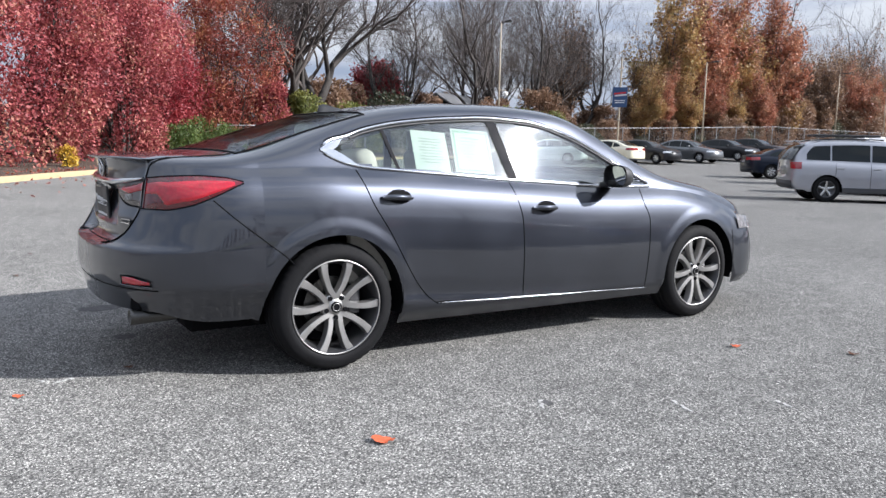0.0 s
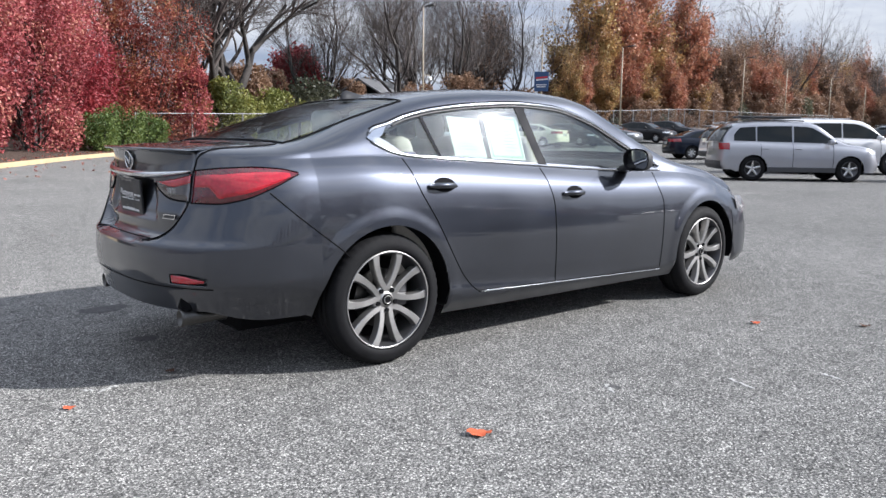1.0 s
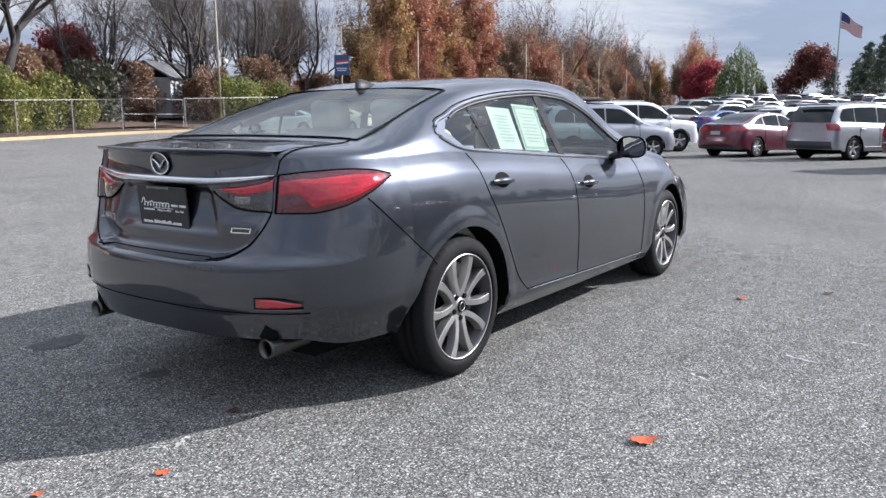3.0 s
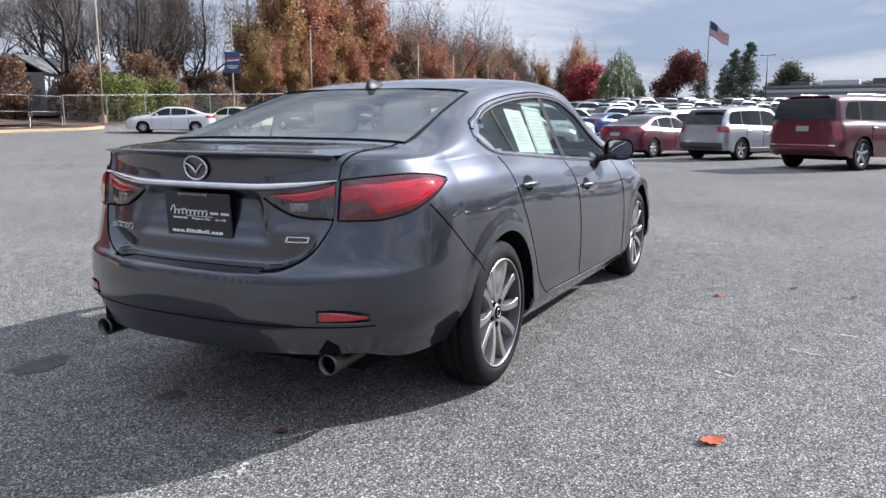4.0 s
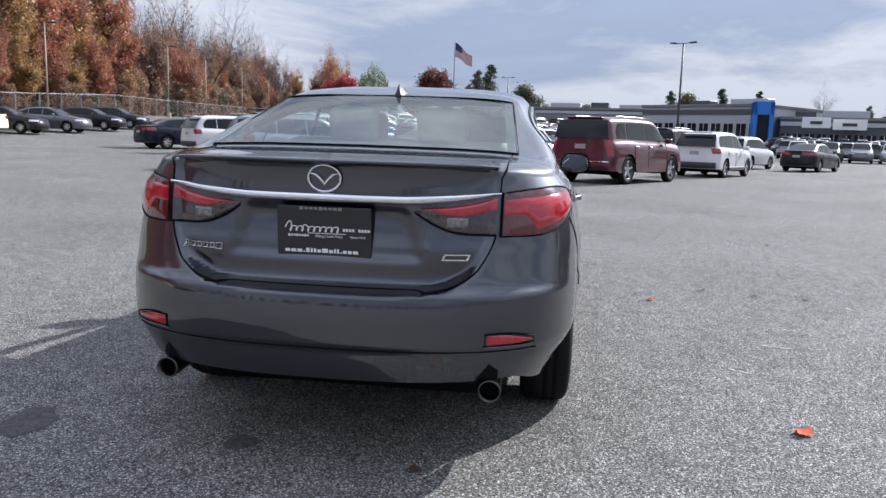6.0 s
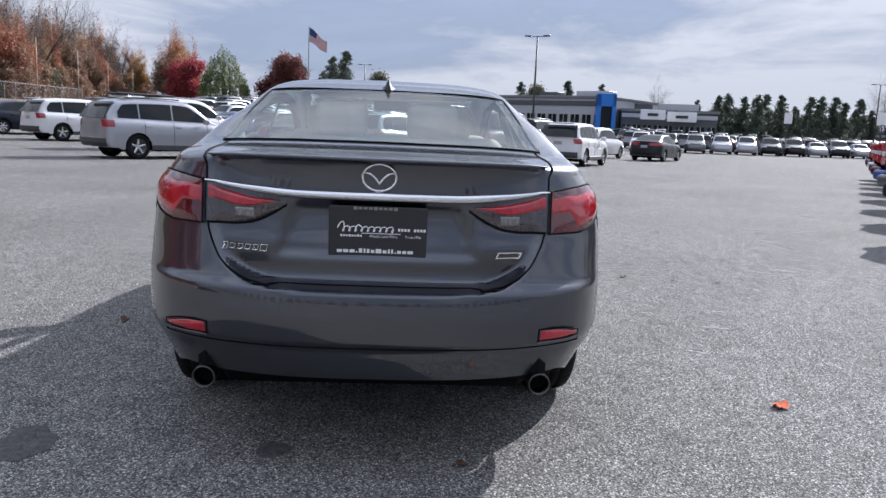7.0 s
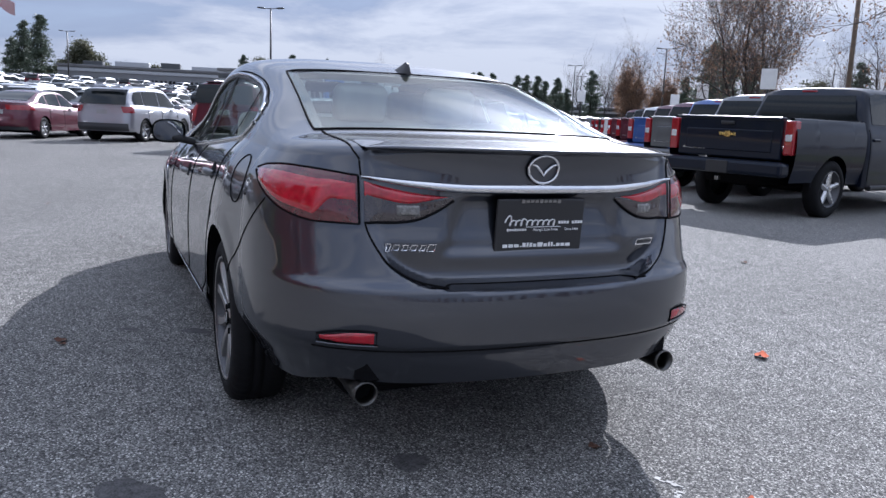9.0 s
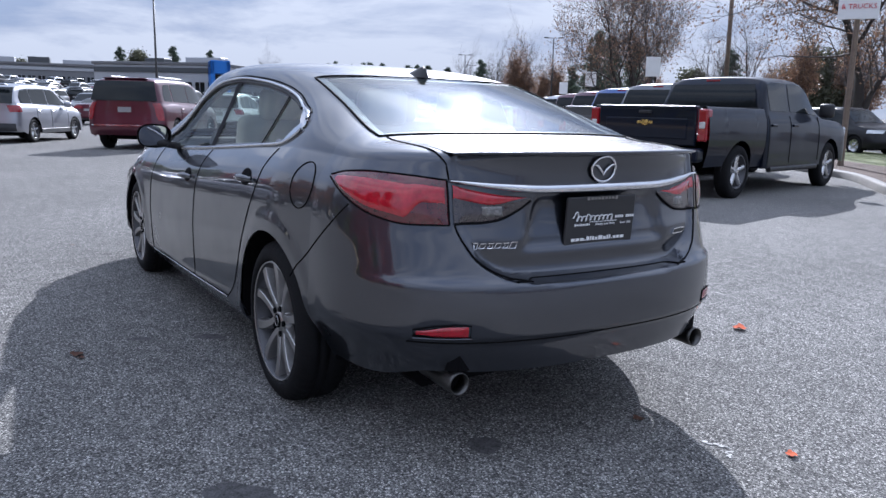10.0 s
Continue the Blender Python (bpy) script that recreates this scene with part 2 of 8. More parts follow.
# ---- the grey sedan ----
# Forward is +x, its middle line y = 0, the wheelbase from -1.415 to 1.415.
AX, ARCH, HUB = 1.415, 0.378, 0.335
JR, JF = -1.80, 1.80
c_top = curve((-2.41, 1.072), (-2.2, 1.092), (-1.95, 1.105), (-1.8, 1.135), (-1.45, 1.26), (-1.1, 1.363), (-0.8, 1.415), (-0.5, 1.44), (-0.15, 1.45), (0.15, 1.438), (0.33, 1.41), (0.6, 1.31), (0.9, 1.165), (1.15, 1.04), (1.28, 1.005), (1.6, 0.955), (2.0, 0.86), (2.25, 0.77), (2.42, 0.66))
c_shoulder = curve((-2.41, 1.07), (-2.3, 1.045), (-2.1, 1.035), (-1.8, 1.04), (-1.5, 1.05), (-1.22, 1.042), (-0.21, 0.975), (0.58, 0.935), (0.9, 0.93), (1.2, 0.915), (1.5, 0.872), (1.8, 0.80), (2.05, 0.73), (2.42, 0.655))
c_belt_y = curve((-1.8, 0.772), (-1.5, 0.785), (-1.2, 0.772), (-0.2, 0.775), (0.6, 0.768), (0.9, 0.775), (1.2, 0.79), (1.5, 0.79), (1.8, 0.755))
c_wide = curve((-1.8, 0.868), (-1.415, 0.895), (-0.9, 0.884), (0, 0.885), (0.9, 0.888), (1.415, 0.905), (1.8, 0.875))
c_side = curve((0, 0), (0.02, 0.16), (0.05, 0.38), (0.1, 0.64), (0.18, 0.83), (0.28, 0.94), (0.42, 1.0), (0.55, 0.985), (0.65, 0.95), (0.7, 0.99), (0.76, 0.95), (0.85, 0.72))
c_tail = curve((0.2, -2.30), (0.27, -2.385), (0.33, -2.42), (0.42, -2.44), (0.455, -2.445), (0.475, -2.46), (0.56, -2.465), (0.645, -2.457), (0.70, -2.434), (0.78, -2.407), (0.84, -2.391), (0.9, -2.384), (1.0, -2.382), (1.05, -2.39), (1.08, -2.405))
c_nose = curve((0.2, 2.36), (0.3, 2.43), (0.45, 2.45), (0.6, 2.43), (0.7, 2.38), (0.8, 2.28))
c_trunk_y = curve((0.64, 0.12), (0.655, 0.3), (0.67, 0.41), (0.70, 0.48), (0.74, 0.525), (0.85, 0.572), (0.98, 0.58), (1.1, 0.585))
NEXP = 2.65
SEC_HI = curve((0, 1.0), (0.25, 0.935), (0.52, 0.87), (0.78, 0.808), (0.88, 0.765), (0.94, 0.69), (0.985, 0.46), (1.0, 0.0))
SEC_LO = curve((0, 1.0), (0.3, 0.985), (0.55, 0.95), (0.75, 0.88), (0.88, 0.75), (0.97, 0.48), (1.0, 0.0))


def side_y(x, z):
    """Half-width of the lower body at x and height z."""
    yb = c_belt_y(x)
    tuck = 0.055 * (1 - smoothstep(0.28, 0.50, z)) * (1 - smoothstep(-1.80, -1.62, x))
    # the bumper's lower corners draw in towards the ground
    corner_tuck = 0.055 * (1 - smoothstep(0.27, 0.52, z)) ** 1.4 * (1 - smoothstep(-1.86, -1.66, x))
    return yb + (c_wide(x) - yb) * c_side(c_shoulder(x) - z) - tuck - corner_tuck - 0.05 * (1 - smoothstep(0.19, 0.295, z))


def tail_x(y, z, inset=True):
    """x of the rear end at y and z."""
    w = side_y(JR, z)
    x0 = c_tail(z)
    t = np.clip(np.abs(y) / w, 0, 1)
    x = x0 + (JR - x0) * (1 - (1 - t**NEXP) ** (1 / NEXP))
    if inset:
        a = np.abs(y)
        lid = smoothstep(0.0, 0.038, c_trunk_y(z) - a) * smoothstep(0.645, 0.67, z)
        x = x + (0.018 + 0.042 * (1 - smoothstep(0.67, 0.80, z))) * lid
        x = x - 0.016 * (1 - smoothstep(0.650, 0.674, z)) * (1 - smoothstep(0.80, 1.0, t))
        well = smoothstep(0.0, 0.05, 0.30 + 0.06 * (0.92 - z) / 0.18 - a) * smoothstep(0.735, 0.775, z) * (1 - smoothstep(0.90, 0.945, z))
        x = x + 0.022 * well
    return x


def section(x):
    """The section of the upper body at x: tz from 0 at the belt to 1 on the middle line gives y and z."""
    zs, zc = c_shoulder(x), c_top(x)
    g = max(zc - zs, 0.001)
    k = float(smoothstep(0.07, 0.36, g))
    return zs, g, k


def roof_z(x, y, belt=None):
    zs, g, k = section(x)
    yb = belt if belt is not None else ring_y(x)
    tz = np.linspace(0, 1, 900)
    ty = k * SEC_HI(tz) + (1 - k) * SEC_LO(tz)
    t = min(abs(y) / max(yb, 1e-4), 1.0)
    return zs + g * float(np.interp(t, ty[::-1], tz[::-1]))


def cabin_y(x, z):
    """Half-width of the upper body at x and height z."""
    zs, g, k = section(x)
    tz = min(max((z - zs) / g, 0), 1)
    return ring_y(x) * float(k * SEC_HI(tz) + (1 - k) * SEC_LO(tz))


def ring_y(x):
    """Half-width of the shoulder line at x, round the corners too."""
    if JR <= x <= JF:
        return c_belt_y(x)
    if x < JR:
        x0 = -2.40
        u = np.clip((JR - x) / (JR - x0), 0, 1)
        return c_belt_y(JR) * (1 - u**NEXP) ** (1 / NEXP)
    u = np.clip((x - JF) / (2.42 - JF), 0, 1)
    return c_belt_y(JF) * (1 - u**2.3) ** (1 / 2.3)


def car_shell():
    """The whole skin of one half as a grid: points [station][row] and the row of the shoulder."""
    NL, NT = 72, 40
    st = []
    NC = 78
    for i in range(NC):
        st.append(("r", math.sin(math.pi / 2 * i / NC)))
    arch_in = 1 - np.cos(np.linspace(0, math.pi, 41))
    xs = [JR + 0.002]
    zl = [0.285]
    for c, nxt in ((-AX, -0.99), (AX, None)):
        if c > 0:
            gap = np.linspace(-AX + ARCH + 0.004, AX - ARCH - 0.004, 118)
            xs += list(gap)
            zl += [0.205] * len(gap)
        for a in arch_in:
            xs.append(c - ARCH + ARCH * a)
            zl.append(HUB + ARCH * math.sqrt(max(0, 1 - (1 - a) ** 2)))
    for x in xs:
        st.append(("s", x))
    for i in range(30):
        st.append(("f", math.cos(math.pi / 2 * (i + 1) / 30)))
    P = np.zeros((len(st), NL + NT - 1, 3))
    for i, (kind, a) in enumerate(st):
        if kind == "s":
            x, zb = a, zl[xs.index(a)]
            zs = c_shoulder(x)
            z = zb + (zs - zb) * np.linspace(0, 1, NL)
            y = side_y(x, z)
            # wheel arch flares stand proud of the side
            for c in (-AX, AX):
                d = np.sqrt((x - c) ** 2 + (z - HUB) ** 2)
                y = y + 0.006 * (1 - smoothstep(ARCH + 0.03, ARCH + 0.10, d)) * (z > 0.3)
            P[i, :NL, 0], P[i, :NL, 1], P[i, :NL, 2] = x, y, z
            xr, yr = x, c_belt_y(x)
        elif kind == "r":
            s = a ** (2 / NEXP)
            zs0 = c_shoulder(JR + (-2.405 - JR) * (1 - a * a) ** (1 / NEXP))
            zb = 0.352 - 0.053 * smoothstep(0.80, 0.99, s)
            z = zb + (zs0 - zb) * np.linspace(0, 1, NL)
            y = side_y(JR, z) * s
            x = tail_x(y, z)
            P[i, :NL, 0], P[i, :NL, 1], P[i, :NL, 2] = x, y, z
            xr, yr = x[-1], y[-1]
        else:
            n = 2.3
            s = a ** (2 / n)
            xr0 = JF + (2.42 - JF) * (1 - a * a) ** (1 / n)
            zs0 = c_shoulder(xr0)
            zb = 0.22
            z = zb + (zs0 - zb) * np.linspace(0, 1, NL)
            y = side_y(JF, z + (c_shoulder(JF) - zs0) * smoothstep(0.4, 0.7, z)) * s
            x = JF + (c_nose(z) - JF) * (1 - a * a) ** (1 / n)
            P[i, :NL, 0], P[i, :NL, 1], P[i, :NL, 2] = x, y, z
            xr, yr = x[-1], y[-1]
        zs, zc = P[i, NL - 1, 2], max(float(c_top(xr)), P[i, NL - 1, 2] + 0.0005)
        k = float(smoothstep(0.07, 0.36, zc - zs))
        # rows are spread by arc, so that the roof is as fine as the sides
        w = np.linspace(0, 1, NT)
        tz = np.where(w < 0.45, w / 0.45 * 0.8, 0)
        tt = (w - 0.45) / 0.55
        tz = np.where(w >= 0.45, 0.8 + 0.2 * (1 - (1 - np.clip(tt, 0, 1)) ** 2.6), tz)
        ty = k * SEC_HI(tz) + (1 - k) * SEC_LO(tz)
        ty[-1] = 0
        P[i, NL - 1:, 0], P[i, NL - 1:, 1], P[i, NL - 1:, 2] = xr, yr * ty, zs + (zc - zs) * tz
    return P, NL


def shell_normals(P):
    N = np.zeros_like(P)
    du = np.zeros_like(P)
    a, b, c, d = P[:-1, :-1], P[1:, :-1], P[1:, 1:], P[:-1, 1:]
    f = np.cross(c - a, d - b)
    for sl in ((slice(None, -1), slice(None, -1)), (slice(1, None), slice(None, -1)), (slice(1, None), slice(1, None)), (slice(None, -1), slice(1, None))):
        N[sl] += f
    N[:, -1, 1] = 0
    N[0, :, 1] = 0
    N[-1, :, 1] = 0
    ln = np.linalg.norm(N, axis=2, keepdims=True)
    N = N / np.maximum(ln, 1e-12)
    out = np.sign((N[80:-40, 20, 1]).mean())
    return N * out, out


c_rear_door = curve((0.28, -0.74), (0.31, -0.82), (0.40, -0.92), (0.53, -1.01), (0.72, -1.12), (0.88, -1.22), (1.06, -1.285))
c_front_door = curve((0.2, 0.84), (0.34, 0.86), (0.72, 0.88), (0.85, 0.84), (0.95, 0.86))
c_mid_door = curve((0.2, -0.2), (0.5, -0.205), (0.75, -0.215), (0.9, -0.25), (1.0, -0.27))
c_bumper_seam = curve((0.56, -1.64), (0.61, -1.69), (0.69, -1.79), (0.80, -1.93), (0.90, -2.04))
c_dlo_top = curve((-1.46, 1.137), (-1.40, 1.175), (-1.30, 1.20), (-1.16, 1.245), (-0.95, 1.288), (-0.65, 1.322), (-0.31, 1.34), (-0.02, 1.328), (0.31, 1.252), (0.52, 1.17), (0.75, 1.06), (0.97, 0.945))
c_dlo_low = curve((-1.46, 1.132), (-1.40, 1.10), (-1.32, 1.07), (-1.22, 1.053), (-1.0, 1.037), (-0.21, 0.985), (0.22, 0.96), (0.58, 0.945), (0.97, 0.942))


def door_low(x):
    return 0.31 + (x + 0.84) * (-0.05 / 1.8)


def glass_half(x):
    """Half-width of the rear window at x."""
    return 0.618 - 0.062 * (x + 1.86) / 0.74


def panel_of(x, y, z, upper):
    y = abs(y)
    if upper:
        if -1.83 < x < -1.14 and y < glass_half(x) - 0.02:
            return None
        if 0.33 < x < 1.12 and y < 0.53 + 0.12 * (x - 0.33) / 0.8:
            return None
        if -1.44 < x < 0.95 and c_dlo_low(x) + 0.012 < z < c_dlo_top(x) - 0.012 and y > 0.5:
            return None
        if x < -1.85 and y < 0.60:
            return "trunk_lid"
        if x > 1.1 and y < 0.68:
            return "hood"
        return "body_shell"
    if x < -1.9 and z > 0.66 and y < c_trunk_y(z):
        return "trunk_lid"
    if x < -1.6 and z < 0.92 and x < c_bumper_seam(z):
        return "rear_bumper"
    if x > 1.8 and z < 0.66:
        return "front_bumper"
    if door_low(x) < z:
        if c_rear_door(z) < x < c_mid_door(z):
            return "rear_door"
        if c_mid_door(z) <= x < c_front_door(z):
            return "front_door"
    if x > 0.8:
        return "fender"
    if -1.0 < x < 1.0 and z < 0.33:
        return "sill"
    return "body_shell"


car = thing("car", "dark grey metallic four-door sedan parked on asphalt", "car")
shell, NLOW = car_shell()
shell_n, shell_out = shell_normals(shell)
panels = {}
for sgn in (1, -1):
    nu, nv, _ = shell.shape
    for i in range(nu - 1):
        for j in range(nv - 1):
            c = (shell[i, j] + shell[i + 1, j] + shell[i + 1, j + 1] + shell[i, j + 1]) / 4
            nm = panel_of(c[0], c[1], c[2], j >= NLOW - 1)
            if nm is None:
                continue
            key = (nm, sgn if nm in ("rear_door", "front_door", "fender", "sill") else 0)
            panels.setdefault(key, []).append((sgn, i, j))
door_parts = {}
for (nm, sgn), cells in panels.items():
    index, verts, norms, faces = {}, [], [], []

    def vid(s, i, j):
        p = shell[i, j]
        s = 1 if abs(p[1]) < 1e-6 else s
        if (s, i, j) not in index:
            index[(s, i, j)] = len(verts)
            verts.append((p[0], s * p[1], p[2]))
            n_ = shell_n[i, j]
            norms.append((n_[0], s * n_[1], n_[2]))
        return index[(s, i, j)]

    for s, i, j in cells:
        q = [vid(s, i, j), vid(s, i + 1, j), vid(s, i + 1, j + 1), vid(s, i, j + 1)]
        q = list(dict.fromkeys(q))
        if len(q) < 3:
            continue
        if (s * shell_out) < 0:
            q.reverse()
        faces.append(q)
    door_parts[(nm, sgn)] = piece(nm, verts, faces, PAINT, car, normals=norms)


def strip(points, radius, name, material, parent, label="", seg=6):
    vs, fs = tube(points, radius, seg)
    return piece(name, vs, fs, material, parent, label)


def on_side(x, z, s, off=0.0):
    if x < JR:
        # round the rear corner: find y by the tail's plan
        lo, hi = 0.3, side_y(JR, z)
        for _ in range(40):
            m = (lo + hi) / 2
            if tail_x(m, z, False) < x:
                lo = m
            else:
                hi = m
        return Vector((x, s * (lo + off), z))
    y = float(side_y(x, z))
    for c in (-AX, AX):
        d = math.hypot(x - c, z - HUB)
        y += 0.006 * (1 - float(smoothstep(ARCH + 0.03, ARCH + 0.10, d))) * (z > 0.3)
    return Vector((x, s * (y + off), z))


def on_tail(y, z, off=0.0):
    e = 1e-3
    tx = (tail_x(y + e, z) - tail_x(y - e, z)) / (2 * e)
    n = Vector((-1, float(tx), 0)).normalized()
    return Vector((float(tail_x(y, z)), y, z)) + n * off


def on_cabin(x, z, s, off=0.0):
    y = cabin_y(x, z)
    e = 0.004
    slope = (cabin_y(x, z + e) - cabin_y(x, z - e)) / (2 * e)
    n = Vector((0, 1, -slope)).normalized()
    return Vector((x, s * (y + n.y * off), z + n.z * off))


def gap(points, parent=None, name="panel_gap"):
    return strip(points, 0.0032, name, SEAM, parent or car, seg=5)


def span(a, b, n):
    return [a + (b - a) * i / (n - 1) for i in range(n)]


for s in (1, -1):
    gap([on_side(c_rear_door(z), z, s) for z in span(0.305, 1.035, 34)])
    gap([on_side(c_mid_door(z), z, s) for z in span(0.29, 0.972, 26)])
    gap([on_side(c_front_door(z), z, s) for z in span(0.262, 0.925, 26)])
    gap([on_side(c_bumper_seam(z), z, s) for z in span(0.575, 0.89, 20)])
    sl = [on_side(x, door_low(x), s, 0.003) for x in span(-0.80, 0.86, 50)]
    strip(sl, 0.0035, "sill_edge", CHROME, car, "bright edge along the sill")
    gap([on_side(x, door_low(x) + 0.006, s) for x in span(-0.82, 0.85, 50)])
    # trunk lid edges round the back and over the deck
    gap([on_tail(s * c_trunk_y(z), z, 0.001) for z in span(0.66, 0.84, 16)] )
    gap([on_tail(s * c_trunk_y(z), z, 0.001) for z in span(0.985, 1.035, 8)] + [Vector((x, s * 0.597, roof_z(x, 0.597) + 0.001)) for x in span(-2.25, -1.88, 12)])
    gap([on_side(1.785, z, s) for z in span(0.4, 0.62, 8)])
gap([on_tail(y, 0.662, 0.001) for y in span(-0.40, 0.40, 40)])

# side windows, their frames and the bright surround
for s in (1, -1):
    def pane(x0, x1, name, label, lean0=0.0, lean1=0.0, material=GLASS):
        vs, n, m = [], 26, 12
        for i in range(n):
            for j in range(m):
                v = j / (m - 1)
                x = (x0 + lean0 * v) + ((x1 + lean1 * v) - (x0 + lean0 * v)) * i / (n - 1)
                x = min(max(x, -1.458), 0.965)
                lo, hi = c_dlo_low(x), c_dlo_top(x)
                z = lo + (hi - lo) * v
                vs.append(on_cabin(x, z, s, -0.002))
        fs = [q[::-1] for q in grid_faces(n, m)] if s > 0 else grid_faces(n, m)
        ob = piece(name, vs, fs, material, car, label)
        ob.visible_shadow = material is not GLASS
        return ob

    pane(-0.19, 0.965, "front_side_window", "clear green-tinted glass", -0.10, -0.02)
    pane(-1.0, -0.26, "rear_side_window", "clear green-tinted glass", -0.055, -0.075)
    pane(-1.35, -1.02, "quarter_window", "clear green-tinted glass", 0.03, -0.055)
    # black pillar covers and the divider
    def pillar(x0, x1, lean, name):
        vs, m = [], 14
        for x in (x0, (x0 + x1) / 2, x1):
            for j in range(m):
                v = j / (m - 1)
                xx = x + lean * v
                lo, hi = c_dlo_low(xx), c_dlo_top(xx)
                vs.append(on_cabin(xx, lo + (hi - lo) * v, s, 0.004 if x not in (x0, x1) else 0.002))
        piece(name, vs, grid_faces(3, m), PILLAR, car, "satin dark pillar cover")

    pillar(-0.262, -0.188, -0.09, "pillar_cover")
    pillar(-1.022, -1.0, -0.055, "window_divider")
    xs_ = span(-1.44, 0.95, 140)
    strip([on_cabin(x, c_dlo_top(x) - 0.011, s, 0.001) for x in xs_[10:-8]], 0.0075, "window_seal", BLACK, car, "black rubber window seal")
    strip([on_cabin(x, c_dlo_low(x) - 0.004, s, 0.004) for x in xs_], 0.0075, "window_trim", CHROME, car, "bright chrome window surround")
    strip([on_cabin(x, c_dlo_top(x) + 0.004, s, 0.007) for x in xs_], 0.008, "window_trim", CHROME, car, "bright chrome window surround")
    # the broad bright tail of the surround behind the quarter window: solid at the tip, then two wedges round the pane
    for low_side in (True, False):
        vs = []
        for i in range(14):
            x = -1.458 + 0.20 * i / 13
            lo, hi = c_dlo_low(x), c_dlo_top(x)
            ww = 0.52 if x < -1.385 else 0.52 * max(0.03, 1 - (x + 1.385) / (0.12 if low_side else 0.07)) ** 0.8
            for q in (0, 0.5, 1):
                z = lo + (hi - lo) * (ww * q if low_side else 1 - ww * q)
                vs.append(on_cabin(x, z, s, 0.006))
        fs = grid_faces(14, 3)
        piece("window_trim", vs, fs if low_side == (s < 0) else [f[::-1] for f in fs], CHROME, car, "broad bright end of the window surround")
    strip([on_cabin(x, c_dlo_top(x) + 0.018, s, 0.001) for x in span(-1.42, 0.93, 70)], 0.004, "door_gap", SEAM, car, seg=5)

# rear window and windscreen
vs = []
for i in range(31):
    for j in range(17):
        u, v = -1 + 2 * i / 30, j / 16
        x = -1.86 + 0.74 * v - 0.025 * (1 - u * u) * v
        y = u * glass_half(x)
        # one even curve both ways, so that the glass mirrors the sky without ripples
        zm = [float(c_top(q)) for q in (-1.86, -1.49, -1.12)]
        ze = [roof_z(q, glass_half(q)) for q in (-1.86, -1.49, -1.12)]
        q = (x + 1.86) / 0.37
        lag = (0.5 * (q - 1) * (q - 2), -q * (q - 2), 0.5 * q * (q - 1))
        m_, e_ = sum(a * b for a, b in zip(lag, zm)), sum(a * b for a, b in zip(lag, ze))
        vs.append((x, y, m_ + (e_ - m_) * abs(u) ** 2.7 + 0.004))
rg = piece("rear_window", vs, [q[::-1] for q in grid_faces(31, 17)], REAR_GLASS, car, "sloping green-tinted rear glass")
rg.visible_shadow = False
rim = []
for u in span(-1, 1, 30):
    rim.append((-1.86, u * glass_half(-1.86)))
for v in span(0.03, 1, 24):
    x = -1.86 + 0.74 * v
    rim.append((x, glass_half(x)))
for u in span(0.95, -0.95, 30):
    x = -1.12 - 0.025 * (1 - u * u)
    rim.append((x, u * glass_half(x)))
for v in span(1, 0.03, 24):
    x = -1.86 + 0.74 * v
    rim.append((x, -glass_half(x)))
vs, fs = tube([(x, y, roof_z(x, y) + 0.001) for x, y in rim], 0.0055, 5, True)
piece("window_seal", vs, fs, SEAM, car, "black rubber window seal")
# black printed border inside the rear glass
bw = []
for k, (x, y) in enumerate(rim):
    cx, cy = -1.49, 0
    xi, yi = cx + (x - cx) * 0.90, cy + (y - cy) * 0.93
    bw.append((x, y, roof_z(x, y) - 0.003))
    bw.append((xi, yi, roof_z(xi, yi) - 0.004))
nr = len(rim)
piece("glass_border", bw, [(2 * i, 2 * ((i + 1) % nr), 2 * ((i + 1) % nr) + 1, 2 * i + 1) for i in range(nr)], CABIN_DARK, car, "black printed glass border")
vs = []
for i in range(25):
    for j in range(13):
        u, v = -1 + 2 * i / 24, j / 12
        x = 1.14 - 0.83 * v
        y = u * (0.665 - 0.115 * v)
        vs.append((x, y, roof_z(x, y) + 0.003))
ws = piece("windscreen", vs, grid_faces(25, 13), GLASS, car, "green-tinted windscreen")
ws.visible_shadow = False

# tail lamps: an outer lamp on the body and an inner one on the lid, each side


def lamp_patch(pts, name, material, parent, off, label=""):
    """A domed patch on the rear corner; pts gives for u: corner place, low z and high z."""
    vs, n, m = [], len(pts), 9
    for i, (u, lo, hi) in enumerate(pts):
        for j in range(m):
            v = j / (m - 1)
            z = lo + (hi - lo) * v
            e = min(1, 6 * min(i / (n - 1), 1 - i / (n - 1), v, 1 - v))
            vs.append(corner(u, z, off * (0.25 + 0.75 * e)))
    return piece(name, vs, grid_faces(n, m), material, parent, label)


